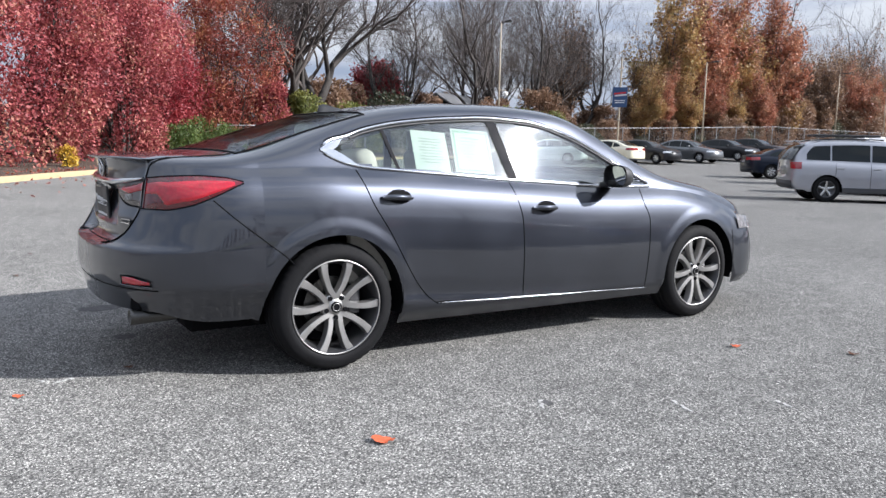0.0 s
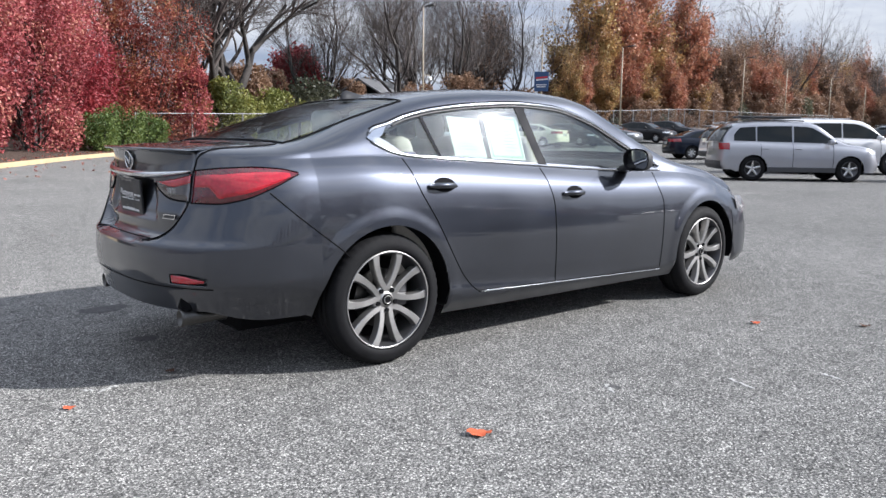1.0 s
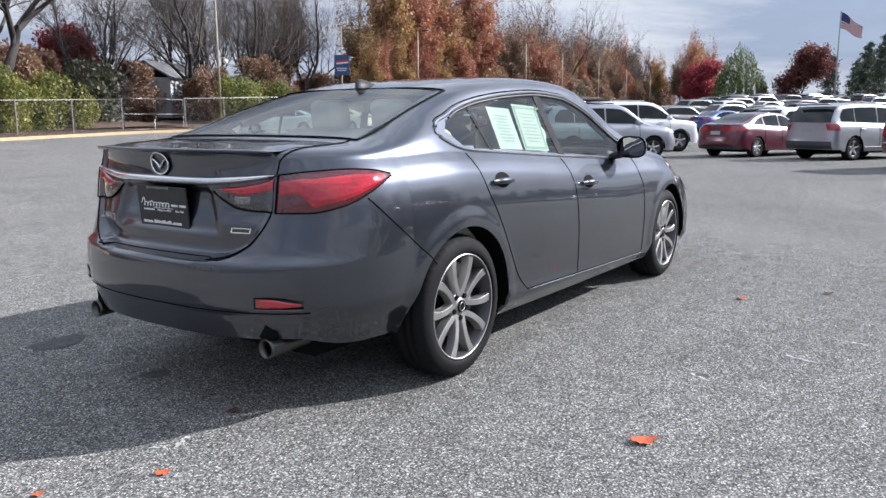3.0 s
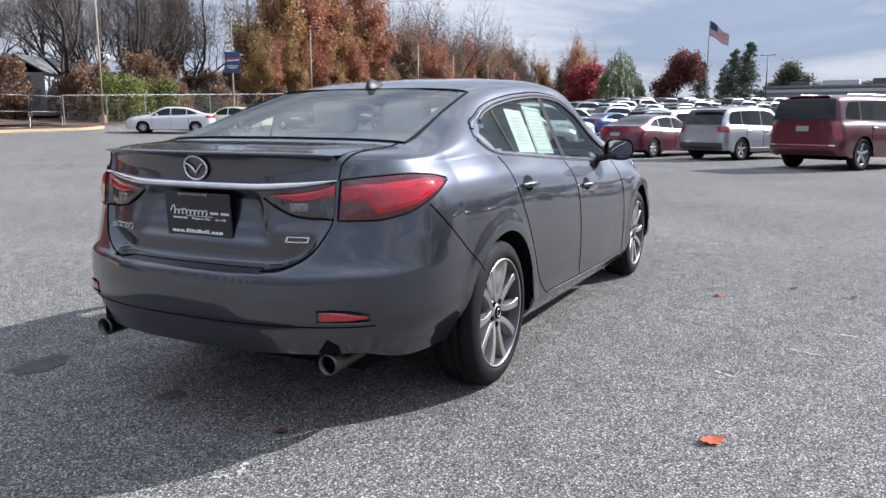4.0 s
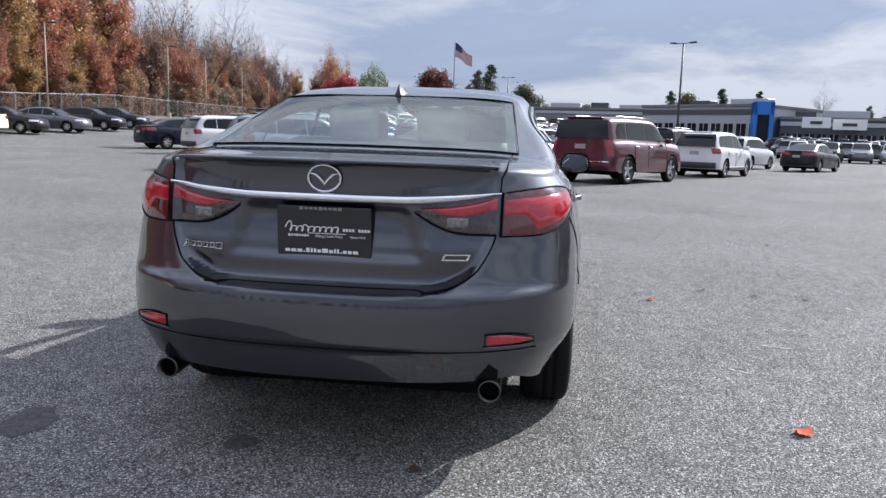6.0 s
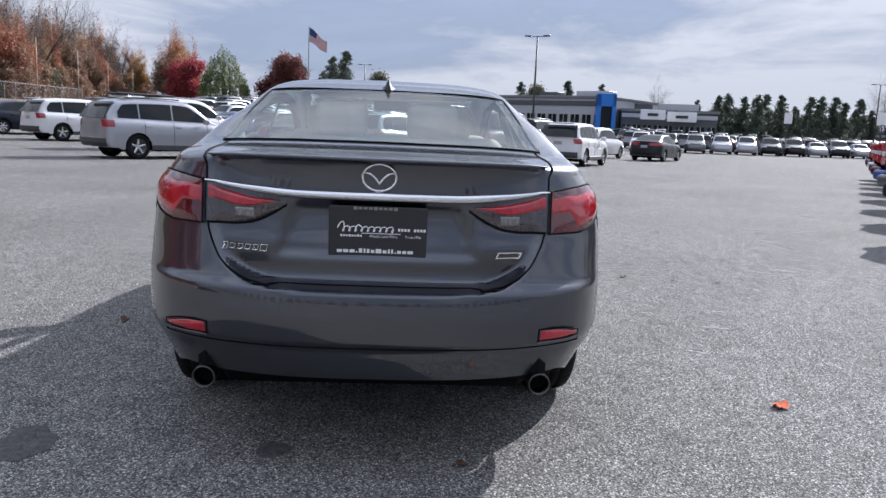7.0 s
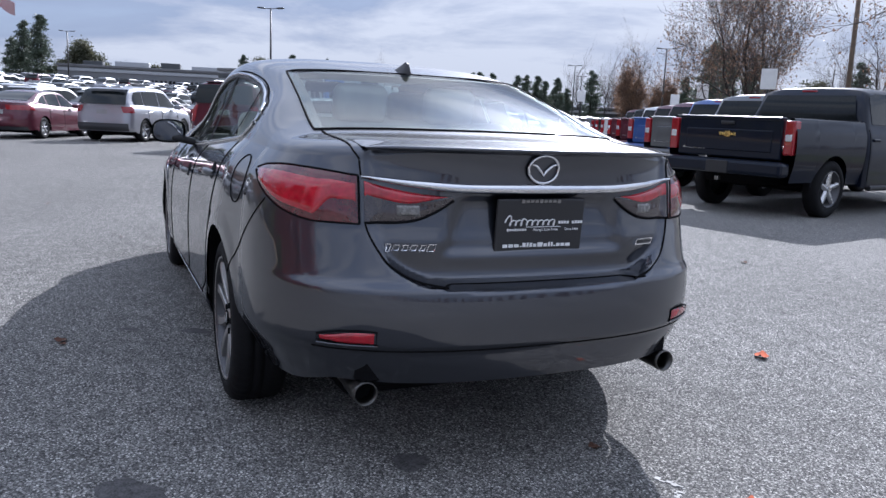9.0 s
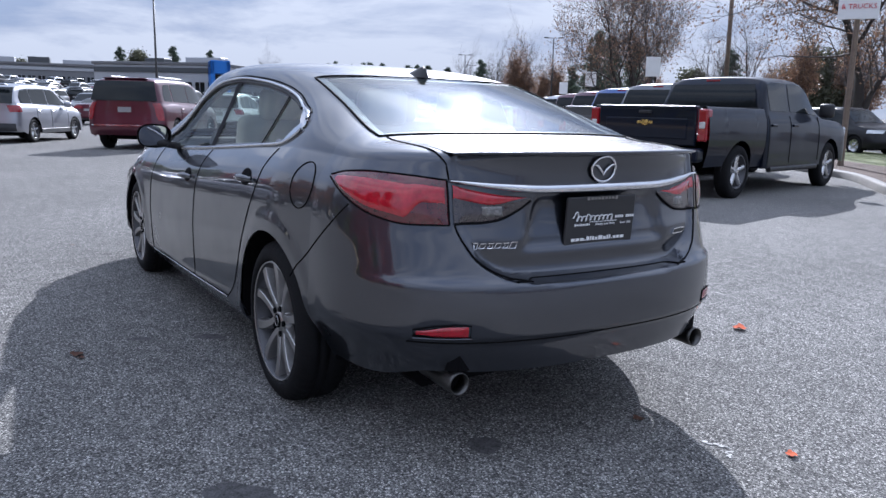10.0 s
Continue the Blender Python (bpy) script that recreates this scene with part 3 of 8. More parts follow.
def corner_for(s):
    def corner_at(u, z, off):
        """u: metres of y up to 0.72, and past it x counted on along the side."""
        w = float(side_y(JR, z))
        x0 = float(c_tail(z))
        if u < 0.585:
            return on_tail(s * u, z, off)
        a = min(u / 0.585 - 1, 1)  # 0 at the split, 1 at the tip
        t0 = 0.585 / w
        # blend along the corner's superellipse by angle
        f0 = math.asin(min(1, t0 ** (NEXP / 2)))
        xe = -1.885
        ue = (JR - xe) / (JR - x0)
        f1 = math.acos(min(1, ue ** (NEXP / 2)))
        f = f0 + (f1 - f0) * a
        y = w * math.sin(f) ** (2 / NEXP)
        x = JR + (x0 - JR) * math.cos(f) ** (2 / NEXP)
        off = off + 0.016 * float(1 - smoothstep(0.650, 0.674, z)) * float(1 - smoothstep(0.80, 1.0, y / w))
        n = Vector((-(abs(math.cos(f)) ** (2 - 2 / NEXP)) / (JR - x0), (math.sin(f) ** (2 - 2 / NEXP)) / w, 0)).normalized()
        return Vector((x + n.x * off, s * (y + n.y * off), z))
    return corner_at


t_hi = curve((0, 0.985), (0.3, 0.998), (0.6, 1.003), (0.85, 0.996), (1, 0.978))
t_lo = curve((0, 0.842), (0.25, 0.842), (0.5, 0.862), (0.75, 0.908), (1, 0.972))
i_hi = curve((0.30, 0.926), (0.40, 0.936), (0.5, 0.953), (0.575, 0.972))
i_lo = curve((0.30, 0.918), (0.36, 0.880), (0.43, 0.853), (0.5, 0.846), (0.575, 0.846))
for s in (1, -1):
    corner = corner_for(s)
    base = lamp_patch([(0.587 + 0.583 * a, t_lo(a), t_hi(a)) for a in span(0, 1, 36)], "tail_lamp", DEEP_RED, car, 0.010, "dark red rear lamp lens")
    lamp_patch([(0.587 + 0.583 * a, t_lo(a) + 0.006 + 0.060 * (1 - smoothstep(0.16, 0.30, a)) + 0.014 * smoothstep(0.2, 0.4, a) * (1 - a), t_hi(a) - 0.020 + 0.012 * a) for a in span(0.02, 0.965, 50)], "lens", RED_LENS, base, 0.0135, "bright red lens")
    inner = lamp_patch([(u, i_lo(u), i_hi(u)) for u in span(0.302, 0.573, 24)], "inner_tail_lamp", SMOKE, car, 0.009, "smoked inner rear lamp")
    lamp_patch([(u, i_hi(u) - 0.044 * smoothstep(0.3, 0.47, u), i_hi(u) - 0.002) for u in span(0.315, 0.572, 18)], "lens", RED_LENS, inner, 0.0125, "red upper lens strip")
    lamp_patch([(u, 0.864, 0.904) for u in span(0.40, 0.485, 10)], "reverse_lamp", CLEAR_LENS, inner, 0.0125, "clear ribbed reversing lamp")
    edge = [corner(u, i_lo(u) - 0.001, 0.004) for u in span(0.302, 0.573, 16)]
    strip(edge, 0.004, "lamp_seal", SEAM, inner)
    # low reflector in the bumper
    refl = lamp_patch([(u, 0.487 + 0.006 * smoothstep(0.64, 0.73, u), 0.521 - 0.016 * smoothstep(0.60, 0.73, u)) for u in span(0.562, 0.725, 16)], "bumper_reflector", RED_LENS, car, 0.006, "low red reflector")
    strip([corner(u, 0.480, 0.004) for u in span(0.55, 0.735, 12)], 0.0035, "reflector_lip", PAINT, refl)
    vs, fs = tube([corner(u, z, 0.002) for u, z in ((0.555, 0.483), (0.555, 0.524), (0.60, 0.527), (0.66, 0.522), (0.735, 0.508), (0.735, 0.490), (0.64, 0.482))], 0.003, 5, True)
    piece("reflector_surround", vs, fs, SEAM, refl)
    gap([corner(0.587, z, 0.009) for z in span(0.842, 0.985, 6)])
    strip([corner(0.587 + 0.583 * a, t_lo(a) - 0.001, 0.004) for a in span(0, 1, 24)], 0.003, "lamp_seal", SEAM, car)
    strip([corner(0.587 + 0.583 * a, t_hi(a) + 0.001, 0.004) for a in span(0, 1, 24)], 0.003, "lamp_seal", SEAM, car)

# chrome bar over the plate
bar_z = curve((0, 0.954), (0.25, 0.955), (0.42, 0.966), (0.575, 0.984))
bar_h = curve((0, 0.0165), (0.3, 0.0155), (0.5, 0.009), (0.58, 0.003))
vs = []
ys = span(-0.578, 0.578, 60)
for y in ys:
    z, h = bar_z(abs(y)), bar_h(abs(y))
    for k in range(8):
        t = 2 * math.pi * k / 8
        vs.append(on_tail(y, z + h * math.sin(t), 0.012 + (0.004 + 0.5 * h) * math.cos(t)))
piece("chrome_bar", vs, [(i * 8 + k, i * 8 + (k + 1) % 8, (i + 1) * 8 + (k + 1) % 8, (i + 1) * 8 + k) for i in range(59) for k in range(8)], CHROME, car, "bright chrome bar across the trunk lid")

# lip spoiler on the trunk lid
vs, prof = [], [(0.20, 0.003), (0.10, 0.004), (0.02, 0.005), (-0.020, 0.005), (-0.027, 0.000), (-0.020, -0.007), (0.01, -0.012), (0.03, -0.020)]
ys = span(-0.572, 0.572, 60)
for y in ys:
    x0 = float(tail_x(y, 1.06, False))
    z0 = roof_z(x0 + 0.03, y)
    f = 1 - 0.6 * max(0, abs(y) - 0.50) / 0.072
    for px, pz in prof:
        xx = x0 + px
        zz = (roof_z(xx, y) if px > 0.03 else z0) + pz * f
        vs.append((xx, y, zz))
piece("lip_spoiler", vs, grid_faces(60, len(prof)), PAINT, car, "painted lip spoiler on the trunk edge")

# plate in its frame, badges
plate = thing("number_plate", "", "")
plate.parent = car
plate.name = "plate_holder"
bm = bmesh.new()
add_box(bm, (0.012, 0.325, 0.172), (-2.372, 0, 0.838), (0, -4, 0), 0.005, 2)
holder = part("plate_panel", bm, BLACK, plate, "black dealer plate in a black frame")


def bars(rows, parent, x, material, lean=-4.0, depth=0.002, name="print_bar"):
    for y, z, w, h in rows:
        b = bmesh.new()
        add_box(b, (depth, w, h), (x + (z - 0.838) * -math.tan(radians(lean)) * -1, y, z), (0, lean, 0))
        part(name, b, material, parent)


# the dealer's name is a plain flowing stroke between two tall ones, its address a row of small blocks
script = []
for k in range(121):
    u = k / 120
    loop = u * 9 * 2 * math.pi
    tall = 1.0 + 1.1 * math.exp(-((u - 0.03) / 0.03) ** 2) + 1.0 * math.exp(-((u - 0.33) / 0.025) ** 2) + 1.1 * math.exp(-((u - 0.97) / 0.03) ** 2)
    zz = 0.847 + 0.0085 * tall * math.sin(loop) + 0.006 * (tall - 1)
    yy = 0.128 - 0.182 * u + 0.006 * math.cos(loop) - 0.25 * (zz - 0.847)
    script.append((-2.3800 - (zz - 0.838) * 0.07, yy, zz))
strip(script, 0.0021, "print_stroke", WHITE_INK, plate, "white flowing print")
bars([(-0.010, 0.833, 0.13, 0.0022)], plate, -2.3797, WHITE_INK)
bars([(-0.070 - 0.0105 * k, 0.847, 0.0075, 0.009) for k in range(9) if k != 4], plate, -2.3795, WHITE_INK)
for k, (w_, h_) in enumerate(((13, 10), (13, 10), (13, 10), (4, 4), (9, 14), (5, 14), (7, 13), (9, 10), (15, 14), (10, 10), (5, 14), (5, 14), (4, 4), (10, 10), (10, 10), (14, 10))):
    off_ = sum((13, 13, 13, 4, 9, 5, 7, 9, 15, 10, 5, 5, 4, 10, 10, 14)[:k]) + 3.4 * k
    bars([(0.134 - 0.00128 * (off_ + w_ / 2), 0.767 + 0.0005 * h_, 0.00128 * w_, 0.0010 * h_)], plate, -2.3797, WHITE_INK)
bars([(0.120 - 0.0092 * k, 0.824, 0.0066, 0.006 + 0.002 * (k % 3 == 0)) for k in range(8)], plate, -2.3785, WHITE_INK)
bars([(0.075 - 0.0165 * k, 0.917, 0.012, 0.008 + 0.003 * (k % 4 == 0)) for k in range(9)], plate, -2.3840, STEEL)


def lettering(text, size, m, material, parent, name="lettering", extrude=0.0006):
    cu = bpy.data.curves.new(name, "FONT")
    cu.body, cu.size, cu.extrude, cu.align_x, cu.align_y = text, size, extrude, "CENTER", "CENTER"
    cu.resolution_u = 2
    tmp = bpy.data.objects.new(name, cu)
    scene.collection.objects.link(tmp)
    dg = bpy.context.evaluated_depsgraph_get()
    me = bpy.data.meshes.new_from_object(tmp.evaluated_get(dg))
    bpy.data.objects.remove(tmp)
    me.materials.clear()
    me.materials.append(material)
    ob = new(name, me)
    ob.matrix_basis = m
    ob.parent = parent
    return ob


REAR = Matrix(((0, 0, -1, 0), (-1, 0, 0, 0), (0, 1, 0, 0), (0, 0, 0, 1)))  # text that faces backwards
lettering("Always Low Price", 0.013, Matrix.Translation((-2.3805, -0.018, 0.824)) @ REAR, WHITE_INK, plate)
lettering("Since 1966", 0.012, Matrix.Translation((-2.3805, -0.117, 0.824)) @ REAR, WHITE_INK, plate)

# round winged emblem: ring with a swept V
emb = [on_tail(0.055 * math.cos(t), 1.018 + 0.044 * math.sin(t), 0.010) for t in span(0, 2 * math.pi * 39 / 40, 40)]
vs, fs = tube(emb, 0.0048, 8, True)
ring_ob = piece("emblem", vs, fs, CHROME, car, "round chrome emblem")
wing = [(-0.051, 1.034), (-0.030, 1.030), (-0.011, 1.013), (0, 0.997), (0.011, 1.013), (0.030, 1.030), (0.051, 1.034)]
vs, fs = tube([on_tail(y, z, 0.010) for y, z in wing], [0.003, 0.0055, 0.0055, 0.0045, 0.0055, 0.0055, 0.003], 8)
piece("emblem_wing", vs, fs, CHROME, ring_ob)
bk = [on_tail(0, 1.018, 0.004)] + [on_tail(0.055 * math.cos(t), 1.018 + 0.044 * math.sin(t), 0.004) for t in span(0, 2 * math.pi * 39 / 40, 40)]
piece("emblem_back", bk, [(0, 1 + k, 1 + (k + 1) % 40) for k in range(40)], PAINT, ring_ob)
for k in range(6):
    y0 = 0.520 - 0.0262 * k
    h = 0.0085 if k not in (0, 5) else 0.011
    w_ = 0.022 if k != 5 else 0.026
    pts = [(y0, 0.771 - h), (y0 - w_ + 0.004, 0.771 - h), (y0 - w_ - 0.002, 0.771 + h), (y0 - 0.007, 0.771 + h)]
    if k % 2 == 0:
        pts.append((y0 - 0.45 * w_, 0.771))
    vs, fs = tube([on_tail(y, z, 0.004) for y, z in pts], 0.0024, 5, True)
    piece("badge_bar", vs, fs, CHROME, car, smooth=False)
rb = [(-0.396, 0.758), (-0.482, 0.758), (-0.491, 0.780), (-0.405, 0.780)]
vs = []
for off in (0.001, 0.006):
    vs += [on_tail(y, z, off) for y, z in rb]
bdg = piece("badge", vs, [(4, 5, 6, 7), (0, 1, 5, 4), (1, 2, 6, 5), (2, 3, 7, 6), (3, 0, 4, 7)], CHROME, car, "slanted chrome badge", smooth=False)
ib = [(-0.405, 0.763), (-0.476, 0.763), (-0.482, 0.775), (-0.411, 0.775)]
piece("badge_print", [on_tail(y, z, 0.0075) for y, z in ib], [(0, 1, 2, 3)], DARK_ALLOY, bdg, smooth=False)

# lower valance: dark groove above a matt lip, exhaust tips
gap([on_tail(y, 0.463, 0.001) for y in span(-0.72, 0.72, 60)])
for s in (1, -1):
    vs, fs = [], []
    for r, x in ((0.030, -2.17), (0.035, -2.23), (0.039, -2.350), (0.0385, -2.366), (0.0345, -2.366), (0.034, -2.32), (0.033, -2.15)):
        for k in range(24):
            t = 2 * math.pi * k / 24
            vs.append((x, s * 0.575 + r * math.cos(t), 0.321 + r * math.sin(t)))
    fs = [(i * 24 + k, i * 24 + (k + 1) % 24, (i + 1) * 24 + (k + 1) % 24, (i + 1) * 24 + k) for i in range(6) for k in range(24)]
    tip = piece("exhaust_tip", vs, fs, DARK_STEEL, car, "round steel exhaust tip")
    bm = bmesh.new()
    add_cyl(bm, 0.0325, 0.0325, (-2.17, s * 0.575, 0.321), (-2.31, s * 0.575, 0.321), 20)
    add_cyl(bm, 0.03, 0.03, (-1.3, s * 0.5, 0.30), (-2.2, s * 0.575, 0.321), 12)
    part("exhaust_pipe", bm, SEAM, tip)
# little black fin on the roof
vs = []
for x, w, h in ((-1.15, 0.010, 0.012), (-1.14, 0.012, 0.048), (-1.11, 0.013, 0.052), (-1.06, 0.018, 0.030), (-1.02, 0.016, 0.014), (-0.99, 0.004, 0.003)):
    z0 = roof_z(x, 0) - 0.002
    for y, z in ((-1.9 * w, 0), (-w, 0.35 * h), (-0.3 * w, h), (0.3 * w, h), (w, 0.35 * h), (1.9 * w, 0)):
        vs.append((x, y, z0 + z))
piece("roof_antenna", vs, grid_faces(6, 6) + [(0, 1, 2, 3, 4, 5)], BLACK, car, "black shark-fin roof antenna")

# underside, wheel housings, cabin
bm = bmesh.new()
add_box(bm, (4.2, 1.15, 0.16), (0, 0, 0.29), bevel=0.03)
add_box(bm, (1.9, 1.62, 0.12), (0, 0, 0.27), bevel=0.03)
add_box(bm, (0.55, 1.2, 0.14), (-2.08, 0, 0.40), bevel=0.03)
part("underbody", bm, SEAM, car, "dark underbody")
for x in (-AX, AX):
    for s in (1, -1):
        vs = []
        for i in range(26):
            t = math.pi * (-0.06 + 1.12 * i / 25)
            zi, xi = HUB + ARCH * math.sin(t), x + ARCH * math.cos(t)
            edge = min(0.897, float(side_y(min(max(xi, JR), JF), max(zi, 0.24))) - 0.004)
            for y in (0.55, 0.70, edge - 0.03, edge):
                rr = ARCH + (0.004 if y == edge else 0.012)
                vs.append((x + rr * math.cos(t), s * y, HUB + rr * math.sin(t)))
        n4 = len(vs)
        fs = grid_faces(26, 4)
        back = []
        for i in range(26):
            back.append(i * 4)
        fs.append(back)
        piece("wheel_housing", vs, fs, SEAM, car, "dark wheel housing")

def seat(x, y, w, name, parent, rake=14):
    bm = bmesh.new()
    add_box(bm, (0.52, w, 0.16), (x + 0.22, y, 0.56), (0, -6, 0), 0.05, 3)
    add_box(bm, (0.15, w * 0.94, 0.60), (x - 0.08, y, 0.86), (0, -rake, 0), 0.06, 3)
    ob = part(name, bm, CABIN, parent, "pale cloth seat", smooth=True)
    n = max(1, round(w / 0.5))
    for k in range(n):
        b = bmesh.new()
        yy = y + (k - (n - 1) / 2) * 0.44
        add_box(b, (0.10, 0.25, 0.17), (x - 0.185, yy, 1.215), (0, -8, 0), 0.04, 3)
        add_cyl(b, 0.006, 0.006, (x - 0.16, yy - 0.05, 1.08), (x - 0.18, yy - 0.05, 1.18), 6)
        add_cyl(b, 0.006, 0.006, (x - 0.16, yy + 0.05, 1.08), (x - 0.18, yy + 0.05, 1.18), 6)
        part("headrest", b, CABIN, ob, smooth=True)


for y in (0.37, -0.37):
    seat(0.0, y, 0.5, "front_seat", car)
seat(-0.93, 0, 1.22, "rear_bench", car, 22)
bm = bmesh.new()
add_box(bm, (0.42, 1.38, 0.24), (0.88, 0, 0.86), (0, 8, 0), 0.06, 3)
add_box(bm, (0.95, 0.2, 0.26), (0.35, 0, 0.55), bevel=0.04, seg=2)
part("dashboard", bm, CABIN_DARK, car, "dark dashboard", smooth=True)
vs, fs = tube([Vector((0.58, 0.37, 0.93)) + Vector((0.09 * math.sin(t), 0.18 * math.cos(t), 0.165 * math.sin(t))) for t in span(0, 2 * math.pi * 27 / 28, 28)], 0.014, 8, True)
piece("steering_wheel", vs, fs, CABIN_DARK, car, "dark steering wheel")
bm = bmesh.new()
add_box(bm, (0.52, 1.2, 0.03), (-1.58, 0, 1.02), (0, 3, 0), 0.01)
part("parcel_shelf", bm, SHELF, car, "dark grey parcel shelf")
bm = bmesh.new()
add_box(bm, (3.0, 1.44, 0.04), (-0.3, 0, 0.42), bevel=0.01)
for s in (1, -1):
    add_box(bm, (2.1, 0.04, 0.5), (-0.25, s * 0.735, 0.68), bevel=0.01)
add_box(bm, (0.04, 1.4, 0.5), (1.12, 0, 0.68))
part("cabin_lining", bm, CABIN, car, "pale cabin lining")
bm = bmesh.new()
add_box(bm, (0.85, 0.9, 0.012), (-0.40, 0, 1.365), (0, 0, 0), 0.005)
part("headliner", bm, CABIN, car, "pale roof lining")
# inner window surrounds and pillar covers
for s in (1, -1):
    xs_ = span(-1.36, 0.86, 40)
    vs, fs = tube([on_cabin(x, c_dlo_top(x) - 0.004, s, -0.026) for x in xs_] , 0.021, 6)
    piece("inner_roof_rail", vs, fs, CABIN_DARK, car)
    vs, fs = tube([on_cabin(x, c_dlo_low(x) + 0.002, s, -0.026) for x in xs_], 0.021, 6)
    piece("inner_sill_trim", vs, fs, CABIN_DARK, car)
bm = bmesh.new()
add_box(bm, (0.02, 0.24, 0.065), (0.34, 0, 1.325), (0, -12, 0), 0.012, 2)
add_cyl(bm, 0.006, 0.006, (0.35, 0, 1.34), (0.39, 0, 1.385), 6)
part("inner_mirror", bm, BLACK, car)

# two paper sheets in the right-hand rear door window
for x0, w, h, z0, bordered in ((-0.475, 0.27, 0.27, 1.150, True), (-0.765, 0.23, 0.24, 1.150, False)):
    n0 = on_cabin(x0, z0, -1, -0.012)
    tilt = math.degrees(math.atan2(on_cabin(x0, z0 + 0.1, -1).y - on_cabin(x0, z0 - 0.1, -1).y, 0.2))
    m0 = Matrix.Translation(n0) @ Matrix.Rotation(radians(-tilt), 4, "X") @ Matrix.Rotation(radians(3), 4, "Y")
    bm = bmesh.new()
    add_box(bm, (w, 0.0015, h))
    sheet = part("window_sheet", bm, PAPER, car, "white printed paper sheet behind the glass")
    sheet.matrix_basis = m0
    if bordered:
        for px, pz, pw, ph in ((0, h * 0.44, w * 0.9, 0.012), (0, -h * 0.44, w * 0.9, 0.012), (w * 0.43, 0, 0.012, h * 0.9), (-w * 0.43, 0, 0.012, h * 0.9)):
            b = bmesh.new()
            add_box(b, (pw, 0.0012, ph), (px, -0.0022, pz))
            part("print_bar", b, PAPER_GREEN, sheet)
    for k in range(9):
        b = bmesh.new()
        add_box(b, (w * (0.62 - 0.16 * (k % 3 == 2)), 0.0012, 0.006), (0, -0.002, h * (0.3 - 0.075 * k)))
        part("print_bar", b, PAPER_INK, sheet)

# door mirrors and handles
for s in (1, -1):
    fd, rd = door_parts[("front_door", s)], door_parts[("rear_door", s)]
    mv = []
    for i in range(14):
        t = i / 13
        for k in range(16):
            a = 2 * math.pi * k / 16
            cy = 0.100 * math.copysign(abs(math.cos(a)) ** 0.7, math.cos(a))
            cz = 0.072 * math.copysign(abs(math.sin(a)) ** 0.75, math.sin(a))
            sc = math.sqrt(max(0.02, 1 - (t * 0.98) ** 2.4))
            mv.append((0.47 + 0.14 * t, s * (0.925 - 0.02 * t + cy * sc), 1.015 - 0.01 * t + cz * sc))
    fs = [(i * 16 + k, i * 16 + (k + 1) % 16, (i + 1) * 16 + (k + 1) % 16, (i + 1) * 16 + k) for i in range(13) for k in range(16)] + [tuple(13 * 16 + k for k in range(16))]
    mirror = piece("door_mirror", mv, fs, BLACK, fd, "dark door mirror housing")
    mg = [(0.490 - 0.20 * 0.085 * math.copysign(abs(math.cos(a)) ** 0.7, math.cos(a)) - 0.011 * math.sin(a), s * (0.925 + 0.088 * math.copysign(abs(math.cos(a)) ** 0.7, math.cos(a))), 1.015 + 0.062 * math.copysign(abs(math.sin(a)) ** 0.75, math.sin(a))) for a in span(0, 2 * math.pi * 23 / 24, 24)]
    piece("mirror_glass", mg, [tuple(range(24))], MIRROR, mirror, "mirror glass", smooth=False)
    bm = bmesh.new()
    add_box(bm, (0.10, 0.16, 0.045), (0.55, s * 0.84, 0.965), (s * 12, 0, 0), 0.015, 2)
    part("mirror_arm", bm, BLACK, mirror, smooth=True)
    for xh, zh, dp in ((-0.045, 0.822, fd), (-1.075, 0.897, rd)):
        base = on_side(xh, zh, s)
        cup = []
        for i in range(9):
            for k in range(18):
                a = 2 * math.pi * k / 18
                rr = i / 8
                x, z = xh + 0.02 + 0.075 * rr * math.cos(a), zh + 0.003 + 0.038 * rr * math.sin(a)
                cup.append(on_side(x, z, s, 0.0015))
        piece("handle_cup", cup, [(i * 18 + k, i * 18 + (k + 1) % 18, (i + 1) * 18 + (k + 1) % 18, (i + 1) * 18 + k) for i in range(8) for k in range(18)], SEAM, dp, "dark handle recess")
        hp = [on_side(xh - 0.085, zh + 0.000, s, 0.008), on_side(xh - 0.06, zh + 0.002, s, 0.028), on_side(xh, zh + 0.002, s, 0.036), on_side(xh + 0.06, zh - 0.001, s, 0.030), on_side(xh + 0.095, zh - 0.004, s, 0.006)]
        vs, fs = tube(hp, [0.010, 0.015, 0.016, 0.015, 0.010], 10)
        piece("door_handle", vs, fs, PAINT, dp, "body-coloured door handle")
    # round fuel flap on the left, drawn as a gap ring
    if s > 0:
        ringp = [on_side(-1.685 + 0.085 * math.cos(t), 0.922 + 0.085 * math.sin(t), s, 0.0005) for t in span(0, 2 * math.pi * 31 / 32, 32)]
        vs, fs = tube(ringp, 0.003, 5, True)
        piece("fuel_flap_gap", vs, fs, SEAM, car, "round fuel flap")
    # head lamp and front grille stay small from behind
    vs = []
    for i in range(12):
        for j in range(6):
            x, z = 1.86 + 0.40 * i / 11, 0.63 + (0.10 - 0.03 * i / 11) * j / 5
            u_ = min(1, (x - JF) / (float(c_nose(z)) - JF))
            y = float(side_y(JF, z)) * (1 - u_**2.3) ** (1 / 2.3) + 0.006
            vs.append((x + 0.006, s * y, z))
    piece("head_lamp", vs, grid_faces(12, 6), HEAD_GREY, car, "clear head lamp")


# wheels
spoke_off = curve((0.03, 0.020), (0.056, 0.025), (0.10, 0.029), (0.15, 0.040), (0.20, 0.057), (0.24, 0.078))


